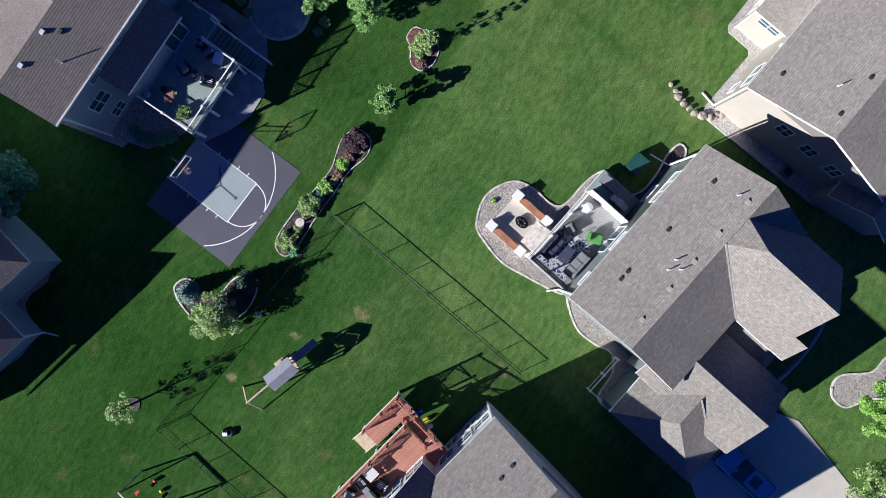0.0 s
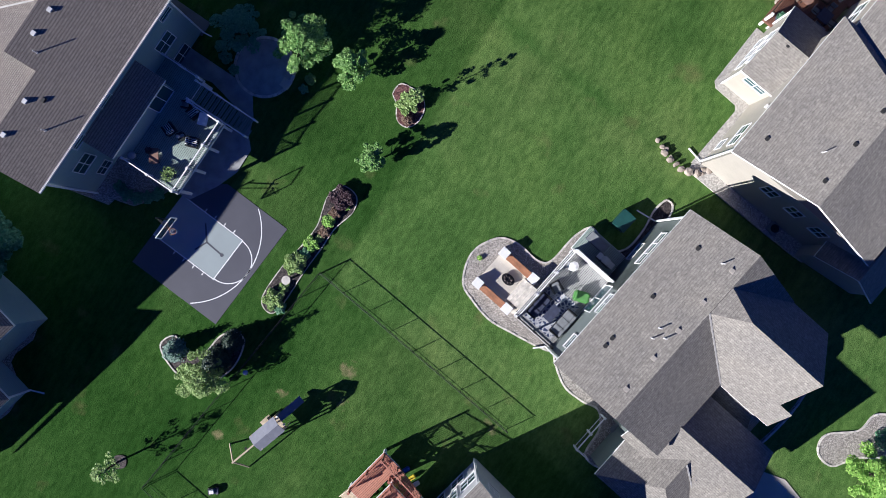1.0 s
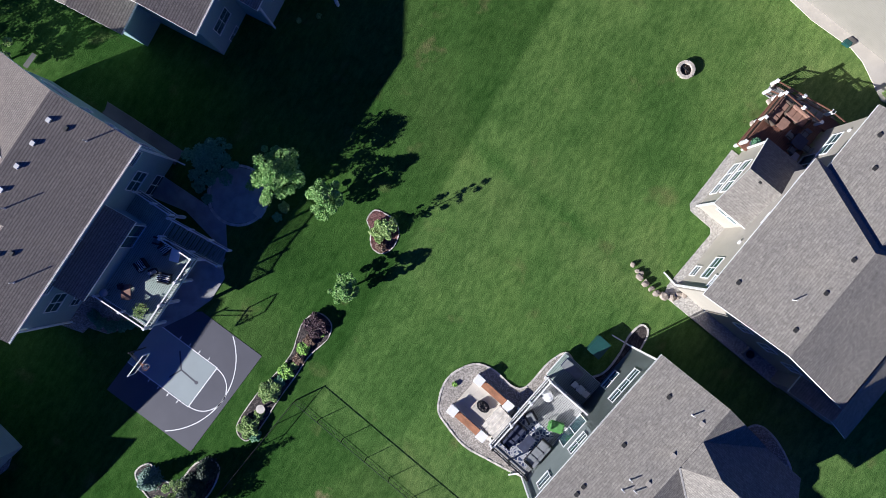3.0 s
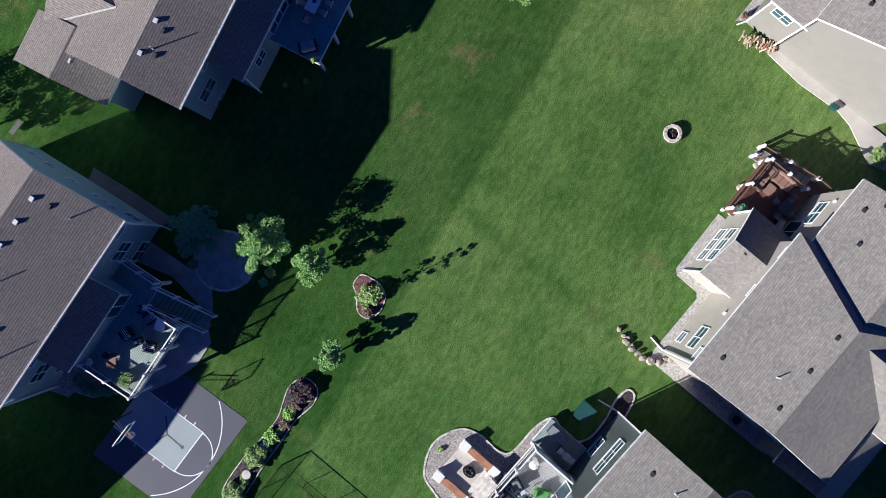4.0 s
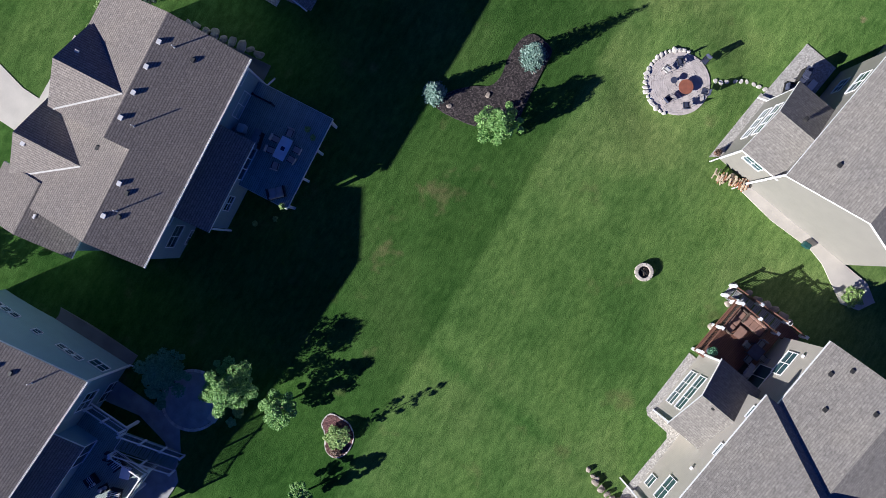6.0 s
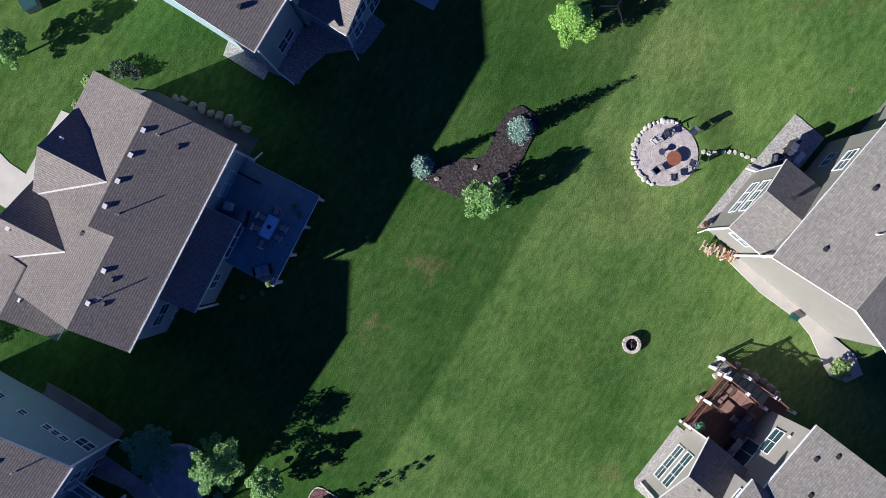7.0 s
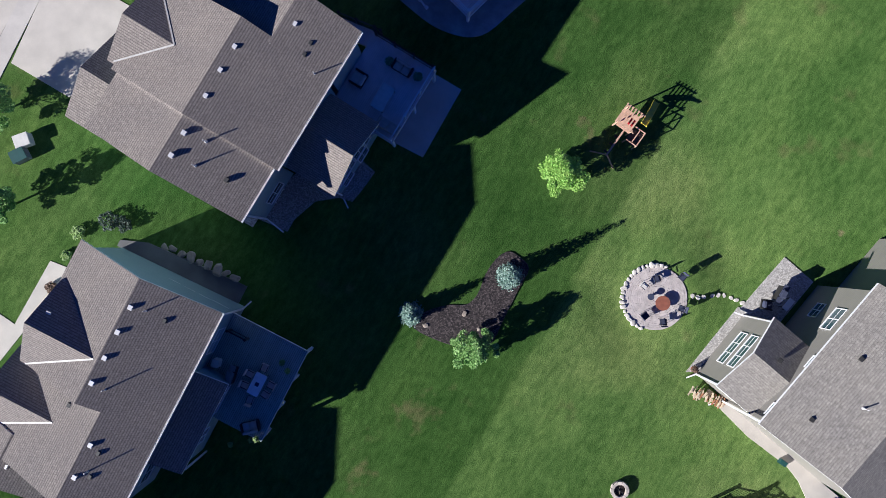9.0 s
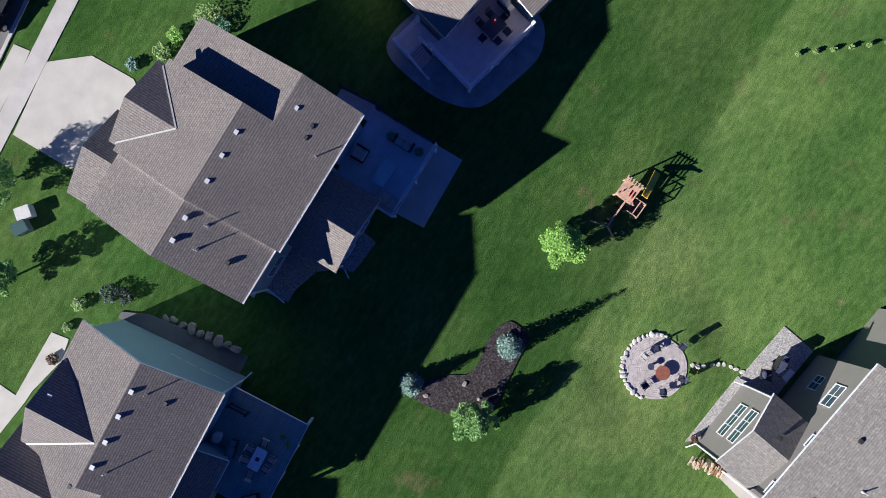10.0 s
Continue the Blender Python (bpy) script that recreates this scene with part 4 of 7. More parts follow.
def tree(x, y, height, radius, mat, label, seed, clumps=26, leaf=0.078, per=200, trunk=0.09, group="", lean=(0, 0)):
    """A young broadleaf tree: trunk, limbs, and a crown of leaf clumps at the limbs' ends."""
    rng = np.random.default_rng(seed)
    ob = thing("tree", pose(x, y, ground_z(x, y)), label, "tree", group)
    bm = bmesh.new()
    fork = height * 0.3
    tube(bm, (0, 0, -0.1), (0, 0, fork), trunk, trunk * 0.8)
    tube(bm, (0, 0, fork), (lean[0] * 0.7, lean[1] * 0.7, height * 0.9), trunk * 0.8, 0.015)
    ends = []
    clumps = int(clumps * 1.35)
    for i in range(clumps):
        t = (i + 0.5) / clumps
        ang = i * 2.4 + rng.uniform(-0.4, 0.4)
        zz = fork * 0.95 + (height - fork) * t
        prof = math.sin(math.pi * (0.2 + 0.78 * t)) ** 0.9
        rr = radius * prof * rng.uniform(0.4, 1.12)
        e = Vector((math.cos(ang) * rr + lean[0] * t, math.sin(ang) * rr + lean[1] * t, zz))
        tube(bm, (lean[0] * t * 0.7, lean[1] * t * 0.7, max(fork * 0.8, zz - rr * 0.7)), e, 0.02, 0.006, 5)
        ends.append(e)
    part("trunk", bm, BARK, ob)
    P = []
    for e in ends:
        c = radius * rng.uniform(0.12, 0.34)
        d = rng.normal(0, 1, (per, 3))
        d /= np.linalg.norm(d, axis=1)[:, None]
        P.append(np.array(e) + d * c * rng.uniform(0.3, 1.0, (per, 1)) ** 0.5 * (1, 1, 0.7))
    leaves_mesh("crown", np.concatenate(P), leaf, mat, ob, rng)
    return ob


def shrub(x, y, r, h, mat, label, seed, name="shrub", n=700, leaf=0.085, group="", z=None):
    """A low bush: several stems and a mounded, uneven crown of leaves."""
    rng = np.random.default_rng(seed)
    ob = thing(name, pose(x, y, ground_z(x, y) if z is None else z), label, "shrub", group)
    bm = bmesh.new()
    for i in range(5):
        a = i * 1.26
        tube(bm, (0.03 * math.cos(a), 0.03 * math.sin(a), -0.05), (r * 0.5 * math.cos(a), r * 0.5 * math.sin(a), h * 0.7), 0.02, 0.008, 5)
    part("stems", bm, BARK, ob)
    d = rng.normal(0, 1, (n, 3))
    d /= np.linalg.norm(d, axis=1)[:, None]
    lump = 0.8 + 0.25 * np.sin(d[:, 0] * 5 + seed) * np.cos(d[:, 1] * 4 + seed)
    p = d * (rng.uniform(0.5, 1, (n, 1)) ** 0.4) * lump[:, None] * (r, r, h * 0.55)
    p[:, 2] += h * 0.5
    leaves_mesh("crown", p, leaf, mat, ob, rng)
    return ob


def spruce(x, y, height, radius, mat, label, seed):
    """A conifer: whorls of drooping boughs, each a spray of needle tufts."""
    rng = np.random.default_rng(seed)
    ob = thing("spruce", pose(x, y, ground_z(x, y)), label, "conifer")
    bm = bmesh.new()
    tube(bm, (0, 0, -0.1), (0, 0, height * 0.97), 0.1, 0.015)
    P = []
    rows = 15
    for i in range(rows):
        t = i / (rows - 1)
        zz = 0.15 + (height - 0.2) * t
        rr = radius * (1 - t) ** 0.85 + 0.07
        nb = max(5, int(15 * (1 - t) + 4))
        for j in range(nb):
            a = 2 * math.pi * (j + 0.5 * (i % 2)) / nb + rng.uniform(-0.12, 0.12)
            L = rr * rng.uniform(0.82, 1.08)
            e = np.array((math.cos(a) * L, math.sin(a) * L, zz - 0.18 * L))
            tube(bm, (0, 0, zz), e, 0.014, 0.005, 4)
            k = max(6, int(34 * L / radius))
            s = rng.uniform(0.15, 1.0, (k, 1)) ** 0.7
            P.append(np.array((0, 0, zz)) * (1 - s) + e * s + rng.normal(0, 0.055 + 0.03 * radius, (k, 3)) * (1, 1, 0.6))
    part("trunk", bm, BARK, ob)
    leaves_mesh("crown", np.concatenate(P), 0.085, mat, ob, rng)
    return ob


TREES = "young trees in the back yards"
tree(-4.25, 11.0, 2.7, 1.05, LEAF_M, "small round-headed green tree on the lawn", 1, clumps=24, group=TREES)
tree(-9.15, 19.5, 3.8, 1.9, LEAF_M, "young leafy maple beside the round patio", 2, clumps=36, group=TREES)
tree(-5.7, 17.8, 3.0, 1.25, LEAF_M, "slender young tree in sun at the shadow's edge", 3, clumps=24, group=TREES)
tree(-13.7, 20.6, 3.6, 1.6, LEAF_D, "dark shaded tree beside the round patio", 4, clumps=32, group=TREES)
tree(-16.9, -5.0, 2.7, 1.75, LEAF_S, "spreading pale-green tree in a stone-edged bed", 5, clumps=34, group=TREES)
tree(-23.7, -11.8, 3.6, 1.0, LEAF_S, "sparse young tree in a mulch ring", 6, clumps=15, per=45, group=TREES)
tree(10.65, 38.9, 2.8, 1.6, LEAF_M, "leafy young tree at the end of the mulch bed", 7, clumps=32, group=TREES)
tree(17.15, 52.25, 3.0, 1.75, LEAF_Y, "bright lime-green young tree on the lawn", 8, clumps=46, group=TREES)
tree(31.4, -11.6, 3.4, 1.7, LEAF_Y, "pale lime-green tree beside the drive", 9, clumps=34, group=TREES)
tree(31.2, -17.2, 4.0, 2.1, LEAF_S, "leafy green tree beside the drive", 10, clumps=36, group=TREES)
tree(-24.4, 56.3, 4.2, 2.0, LEAF_M, "street tree on the front lawn", 21, clumps=36, group=TREES)
tree(-23.6, 49.4, 3.6, 1.4, LEAF_M, "young tree between two front lawns", 22, clumps=28, group=TREES)
# out of view, added only to shade the slate deck and its patio
tree(-31.2, 4.7, 8.2, 2.3, LEAF_D, "unseen tall leafy tree added to shade a deck", 23, clumps=70, leaf=0.15, per=150, trunk=0.16, group=TREES)
tree(-29.2, 28.0, 3.6, 1.7, LEAF_S, "leafy pale-green tree in the gap between two houses", 24, clumps=34, group=TREES)
# out of view, added for its shadow on the lawn of the gap
tree(-33.2, 29.1, 4.4, 1.9, LEAF_M, "unseen leafy tree added to shade the gap between two houses", 25, clumps=34, group=TREES)
spruce(-19.3, -3.3, 1.9, 0.85, NEEDLE, "small blue spruce in a stone-edged bed", 11)
spruce(-16.0, -3.9, 3.4, 1.1, NEEDLE_G, "dark green spruce in a stone-edged bed", 12)
spruce(-14.9, -2.6, 2.0, 0.8, NEEDLE_G, "small dark conifer in a stone-edged bed", 13)
spruce(5.8, 41.4, 2.2, 0.9, NEEDLE, "blue spruce at the tip of a mulch bed", 14)
spruce(13.3, 44.3, 3.5, 1.0, NEEDLE, "taller blue spruce in a dark mulch bed", 15)


# ---- ground surfaces, beds and edging ----
def at(house, u, v, z, turn=0.0):
    """A pose in a house's own plan, at world height z."""
    x, y, ang = house
    a = radians(ang)
    return pose(x + u * math.cos(a) - v * math.sin(a), y + u * math.sin(a) + v * math.cos(a), z, 0, 0, ang + turn)


def plan(house, pts):
    return [tuple(at(house, u, v, 0).translation[:2]) for u, v in pts]


STONE_PATIO, BOULDER, ROUND_P, BALL, LONG, WIDE, SOUTH, NORTH = (
    (17.5, 0.2, 48.2), (28.98, 19.6, 50), (31, 37, 50), (-22, 22, 56), (-8, 42, 63), (-5, 48, 59), (0, -14, 45), (10, 63.7, 45))


def flat(name, pts, mat, label, category, h=0.05, kind="structure", div=False):
    """A ground surface that follows the land, its rim standing a little proud of it."""
    bm = bmesh.new()
    slab(bm, pts, lambda x, y: ground_z(x, y) - 0.25, lambda x, y: ground_z(x, y) + h)
    return tagged(part(name, bm, mat, None), label, category, kind=kind)


def edging(name, pts, mat, label, w=0.14, h=0.1, step=0.42, closed=True, seed=0):
    """A row of edging stones set end to end along an outline."""
    rng = random.Random(seed)
    ob = thing(name, Matrix.Identity(4), label, "edging", kind="structure")
    bm = bmesh.new()
    n = len(pts) if closed else len(pts) - 1
    for i in range(n):
        a, b = Vector(pts[i]), Vector(pts[(i + 1) % len(pts)])
        L = (b - a).length
        k = max(1, round(L / step))
        for j in range(k):
            p, q = a.lerp(b, (j + 0.015) / k), a.lerp(b, (j + 0.985) / k)
            hh = h + rng.uniform(-0.02, 0.02)
            zp, zq = ground_z(*p) + hh / 2 - 0.02, ground_z(*q) + hh / 2 - 0.02
            beam(bm, (*p, zp), (*q, zq), w * rng.uniform(0.9, 1.1), hh)
    part("stones", bm, mat, ob)
    return ob


def boulder(x, y, r, seed, label="rounded tan field boulder in a low wall", mat=None, group="boulders of the low wall", squash=0.55, z=None):
    bm = bmesh.new()
    bmesh.ops.create_icosphere(bm, subdivisions=2, radius=1)
    rng = random.Random(seed)
    sx, sy, sz = r * rng.uniform(1.0, 1.35), r * rng.uniform(0.75, 1.0), r * squash
    for v in bm.verts:
        n = 1 + 0.38 * noise.noise(v.co * 0.9 + Vector((seed * 3.1, 0, 0))) + 0.16 * noise.noise(v.co * 2.6 + Vector((0, seed * 1.7, 0)))
        # flattened faces, as on a split stone
        q = Vector([math.copysign(abs(k) ** 0.7, k) for k in v.co])
        v.co = Vector((q.x * sx, q.y * sy, q.z * sz)) * n * 0.92
    ob = part("boulder", bm, mat or ROCK, None)
    ob.matrix_world = pose(x, y, (ground_z(x, y) if z is None else z) + sz * 0.5, 0, 0, rng.uniform(0, 360))
    return tagged(ob, label, "boulder", group)


# the gravel bed round the stone patio
ring = smooth_ring([(2.6, 1.9), (3.3, 4.1), (5.2, 5.2), (6.8, 4.8), (8.3, 3.5), (9.4, 3.5), (11.1, 5.3), (12.5, 6.0), (13.0, 4.6), (12.2, 1.0),
                    (10.3, -1.4), (9.4, -3.2), (8.6, -3.2), (6.3, -2.0), (4.6, -1.0), (3.3, 0.5)])
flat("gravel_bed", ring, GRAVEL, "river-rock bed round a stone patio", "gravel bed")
edging("edging", ring, STONE, "pale limestone edging of a gravel bed", seed=1)
ring = smooth_ring([(9.5, -3.3), (10.2, -5.9), (11.6, -7.2), (12.9, -7.9), (13.0, -9.4), (11.9, -11.4), (13.6, -12.2), (15.5, -9.0), (13.2, -5.4), (10.6, -2.6)])
flat("gravel_bed", ring, GRAVEL, "river-rock strip along a house wall", "gravel bed")
edging("edging", ring, STONE, "pale limestone edging of a gravel strip", seed=2)
ring = smooth_ring([(13.0, 5.0), (14.0, 4.2), (15.3, 4.5), (16.5, 5.9), (17.3, 7.3), (18.3, 8.1), (18.5, 6.9), (15.2, 2.6), (12.6, 3.0)])
flat("mulch_bed", ring, MULCH, "dark bed along the back of a house", "planting bed")
edging("edging", ring, STONE, "pale limestone edging of a dark bed", seed=3)
ring = smooth_ring([(26.6, 0.6), (28.6, -2.6), (27.6, -6.4), (24.6, -9.8), (22.0, -11.4), (20, -9), (23, -3)])
flat("gravel_bed", ring, GRAVEL, "river-rock strip round a house corner", "gravel bed")
edging("edging", ring, STONE, "pale limestone edging round a house corner", seed=4)
ring = smooth_ring([(29.2, -9.3), (28.6, -10.6), (29.6, -11.6), (31.4, -11.0), (34.0, -10.8), (35.5, -8.6), (33.0, -7.8), (31.6, -9.0)])
flat("gravel_bed", ring, GRAVEL, "curved river-rock bed in a front lawn", "gravel bed")
edging("edging", ring, STONE, "pale edging of a curved front bed", seed=5)
# pale gravel along the cream house
for pts, lab in ((plan(BOULDER, [(-12.2, 1.2), (-6.9, 1.1), (-6.55, 1.4), (-6.5, 3.4), (-6.1, 3.8), (-0.7, 3.9), (-0.7, 3.0), (-5.7, 3.0), (-5.7, 0.2), (-12.0, 0.2)]), "pale gravel strip along a cream wall"),
                 (plan(BOULDER, [(-12.9, 1.0), (-11.8, 1.2), (-11.6, -10.0), (-12.9, -10.0)]), "pale gravel strip along a gable wall"),
                 (plan(ROUND_P, [(-2.5, 2.7), (4.2, 2.7), (4.2, 1.7), (-1.6, 1.7)]), "pale gravel strip along a sunroom"),
                 (plan(WIDE, [(-0.7, 1.0), (0.5, 1.0), (0.5, 12.0), (-0.7, 12.0)]), "pale gravel strip along a house wall")):
    flat("gravel_strip", pts, GRAVEL_L, lab, "gravel strip")
flat("gravel_strip", plan(LONG, [(0.4, -0.6), (1.9, -0.6), (1.6, 7.2), (0.9, 9.0), (0.4, 9.0)]), ASPH, "dark rock strip between a house wall and boulders", "gravel strip", h=0.12)
flat("gravel_strip", plan(BALL, [(1.5, -4.9), (2.7, -4.9), (2.7, 8.0), (1.5, 8.0)]), ASPH, "dark gravel strip along a gable wall", "gravel strip")
# rock beds round the western houses
for pts, lab in (([(-33.9, 3.0), (-31.3, 0.6), (-30.2, -0.6), (-29.8, -1.4), (-30.2, -2.5), (-31.5, -3.5), (-31.9, -4.2), (-31.2, -6.0), (-31.2, -6.8), (-32.1, -8.1), (-33.9, -9.4), (-40, -9), (-40, 3)], "river-rock bed round a hipped house"),
                 ([(-6.6, 48.9), (-3.6, 47.6), (-3.1, 48.5), (-1.5, 49.9), (0.3, 50.2), (1.3, 49.9), (2.1, 50.9), (3.0, 52.2), (1.0, 54.0), (-3.0, 52.0)], "river-rock bed behind a blue-grey house"),
                 ([(-29.2, 9.7), (-24.4, 7.8), (-24.0, 8.2), (-22.5, 7.7), (-20.9, 8.2), (-19.4, 9.1), (-22.5, 11.8), (-25.5, 13.5)], "river-rock bed under a house wall")):
    flat("gravel_bed", pts, GRAVEL, lab, "gravel bed", h=0.06)
# planting beds
ring = smooth_ring([(-12.05, -0.5), (-12.75, 0.6), (-11.3, 2.9), (-9.75, 4.6), (-8.5, 6.2), (-7.7, 8.4), (-6.5, 9.2), (-5.5, 8.4), (-5.8, 7.2), (-7.2, 5.9), (-8.3, 4.3), (-9.7, 2.4), (-11.0, 0.4)])
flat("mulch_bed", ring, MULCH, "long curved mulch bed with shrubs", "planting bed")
edging("edging", ring, STONE, "pale stone edging of a long bed", seed=6, w=0.08, h=0.08)
ring = smooth_ring([(-1.7, 13.7), (-2.4, 14.3), (-2.45, 15.5), (-2.7, 16.3), (-2.1, 17.0), (-1.3, 16.7), (-0.6, 16.2), (-0.3, 15.2), (-0.8, 14.1)])
flat("mulch_bed", ring, MULCH_R, "small oval red mulch bed on the lawn", "planting bed")
edging("edging", ring, STONE, "pale stone edging of an oval bed", seed=7, w=0.09, h=0.08)
ring = smooth_ring([(-20.5, -3.0), (-19.4, -2.2), (-18.5, -3.4), (-17.2, -3.6), (-16.0, -2.3), (-14.9, -1.9), (-14.1, -2.7), (-15.1, -4.8), (-17.5, -6.0), (-19.3, -5.0)])
flat("mulch_bed", ring, MULCH, "stone-edged bed under conifers", "planting bed")
edging("edging", ring, STONE, "pale stone edging under conifers", seed=8, w=0.12)
ring = smooth_ring([(6.0, 40.3), (6.6, 41.4), (8.5, 42.05), (10.0, 42.1), (10.9, 42.9), (11.5, 44.4), (12.3, 45.6), (13.2, 46.2), (14.0, 45.9), (14.9, 44.9), (14.0, 43.1), (12.9, 40.9), (11.8, 39.0), (9.2, 38.9)], 4)
flat("mulch_bed", ring, MULCH, "dark hooked mulch bed with boulders", "planting bed", h=0.07)
for i, (x, y, r) in enumerate(((6.9, 40.5, 0.2), (9.9, 41.4, 0.22), (9.6, 39.8, 0.2), (11.0, 40.2, 0.16), (13.5, 43.2, 0.12))):
    boulder(x, y, r, 40 + i, "pale pinkish boulder in a mulch bed", ROCK, "boulders in the mulch bed")
ring = smooth_ring([(-23.9, -12.3), (-23.2, -12.2), (-23.2, -11.4), (-24.0, -11.4)])
flat("mulch_ring", ring, MULCH, "mulch ring round a young tree", "planting bed")

# shrubs
SH = "shrubs of the long bed"
for i, (x, y, r, h, m, lab) in enumerate(((-11.7, 0.6, 0.95, 0.7, LEAF_S, "rounded green shrub in the long bed"), (-10.1, 3.3, 1.05, 0.8, LEAF_S, "broad green shrub in the long bed"),
        (-8.9, 4.75, 0.7, 0.5, LEAF_Y, "small yellow-green shrub in the long bed"), (-7.9, 5.7, 0.5, 0.4, LEAF_R, "small bronze shrub in the long bed"),
        (-7.6, 6.5, 0.6, 0.45, LEAF_Y, "low golden shrub in the long bed"), (-6.6, 8.2, 1.1, 0.8, LEAF_P, "dark purple shrub in the long bed"),
        (-6.2, 7.6, 0.25, 0.25, LEAF_Y, "tiny golden shrub in the long bed"), (-11.0, 1.5, 0.45, 0.4, LEAF_S, "small green shrub in the long bed"),
        (-9.4, 4.0, 0.5, 0.5, LEAF_D, "dark green shrub in the long bed"), (-7.1, 7.1, 0.5, 0.45, LEAF_R, "small bronze shrub in the long bed"),
        (-11.3, -0.1, 0.5, 0.4, LEAF_D, "dark green shrub in the long bed"), (-8.3, 5.2, 0.35, 0.3, LEAF_S, "small green shrub in the long bed"))):
    shrub(x, y, r, h, m, lab, 60 + i, group=SH, n=int(1900 * r + 300))
tree(-1.0, 15.6, 3.3, 0.8, LEAF_S, "thin young tree in an oval bed", 80, clumps=14, per=26, leaf=0.1, trunk=0.05, group=TREES)
shrub(-1.5, 15.4, 1.0, 1.0, LEAF_S, "broad pale-green shrub in an oval bed", 79, n=1500)
shrub(-1.6, 14.2, 0.5, 0.5, LEAF_R, "rust-red shrub in an oval bed", 81)
for i, (x, y, r, m) in enumerate(((-15.6, 19.7, 0.5, LEAF_D), (-15.2, 18.8, 0.6, LEAF_D), (-14.6, 17.9, 0.45, LEAF_D), (-15.3, 20.6, 0.4, LEAF_D), (-8.9, 17.2, 0.5, LEAF_S), (-9.4, 16.5, 0.4, LEAF_D))):
    shrub(x, y, r, r, m, "low shrub beside the round patio", 510 + i, group="shrubs beside the round patio", n=500)
for i, (x, y) in enumerate(((-23.4, 9.1), (-22.9, 8.6), (-22.1, 8.3), (-21.3, 8.3), (-20.5, 8.6))):
    shrub(x, y, 0.55, 0.6, LEAF_D, "low shrub in a shaded bed by a deck", 530 + i, group="shrubs of the shaded bed", n=650)
shrub(38.3, 25.9, 0.95, 0.8, LEAF_S, "rounded golden-green shrub by a cream walk", 82, n=800)
shrub(33.4, -9.6, 1.0, 0.8, LEAF_D, "dark spreading shrub in a front bed", 83, n=700)
shrub(3.9, 3.7, 0.22, 0.3, LEAF_Y, "small yellow grass tuft in gravel", 84, n=150)
for i, (x, y, r, m) in enumerate(((-12.7, 66.0, 0.8, LEAF_S), (-11.7, 67.3, 0.7, LEAF_Y), (-9.3, 68.6, 1.2, LEAF_S), (-8.3, 67.9, 0.8, LEAF_D), (-14.9, 65.1, 0.55, NEEDLE),
                                  (-18.6, 47.4, 0.6, LEAF_S), (-16.3, 48.2, 0.9, NEEDLE_G), (-15.2, 48.0, 0.7, NEEDLE_G), (-19.5, 45.7, 0.45, LEAF_S), (-20.6, 43.3, 0.5, LEAF_R))):
    shrub(x, y, r, r, m, "foundation shrub at a house front", 90 + i, group="foundation shrubs", n=500)
for i in range(6):
    shrub(35.8 + 1.41 * i, 67.35 + 0.2 * i, 0.22, 0.5, LEAF_S, "small sapling in a row across the lawn", 110 + i, name="sapling", group="row of saplings", n=160)

# drives, walks, patios
flat("driveway", [(-23.8, 59.9), (-21.4, 65.3), (-18.0, 65.8), (-14.9, 64.1), (-13.4, 60.6), (-19.5, 57.4)], CONC, "pale concrete driveway", "driveway", h=0.04)
flat("driveway", [(-23.3, 64.4), (-22.6, 66.1), (-23.8, 66.6), (-25.9, 62.4), (-24.9, 61.4)], CONC, "pale concrete drive apron between pavement and street", "driveway", h=0.04)
flat("pavement", [(-26.2, 55.6), (-17.9, 72.2), (-19.5, 72.2), (-27.2, 56.6)], CONC_G, "grey concrete pavement beside a street", "pavement", h=0.05)
flat("kerb", [(-28.2, 58.0), (-21.6, 72.2), (-21.85, 72.3), (-28.45, 58.1)], CONC, "pale concrete kerb of a street", "kerb", h=0.11)
flat("road", [(-28.45, 58.1), (-21.85, 72.3), (-34, 80), (-45, 60)], ASPH, "grey asphalt street", "road", h=0.03)
flat("driveway", [(-20.8, 45.3), (-19.5, 44.8), (-20.1, 43.1), (-22.2, 40.9), (-22.7, 40.1), (-24.5, 37.8), (-34.0, 44.0), (-30.0, 47.0), (-24.6, 41.4), (-23.4, 40.6)], CONC, "pale concrete drive and front walk", "driveway", h=0.04)
flat("driveway", [(18.2, -17.0), (20.3, -14.8), (24.0, -11.8), (26.2, -12.6), (31.0, -18.6), (27.0, -23.0), (20.0, -22.0)], CONC, "pale concrete driveway with a car", "driveway", h=0.04)
flat("road", [(29.6, -21.0), (36.0, -13.4), (52.0, -20.0), (40.0, -40.0)], ASPH, "grey asphalt street", "road", h=0.03)
flat("walk", plan(ROUND_P, [(-2.9, -0.9), (-2.2, -0.8), (-2.2, -13.0), (-3.0, -14.4), (-4.3, -13.8), (-4.8, -12.4), (-4.1, -11.0), (-3.3, -9.4), (-3.0, -8.0), (-3.2, -4.3)]), CONC, "pale concrete walk round a house corner", "walk", h=0.08)
flat("patio", plan(ROUND_P, [(4.2, 2.5), (9.6, 2.4), (9.6, -0.6), (4.0, -0.6)]), GRAVEL_L, "grey concrete patio behind a sage house", "patio", h=0.06)
flat("patio", plan(WIDE, [(10.0, 0.2), (16.4, 0.2), (16.6, -7.0), (10.6, -7.2)]), CONC_G, "grey concrete patio below a deck", "patio")
flat("patio", smooth_ring(plan(NORTH, [(-2.0, 7.0), (-2.3, 3.0), (-1.4, 0.2), (0.2, -1.4), (3.0, -1.7), (6.2, -1.6), (8.2, 0.4), (7.5, 4.0), (3, 7)])), PATIO_D, "dark concrete apron round a deck", "patio")
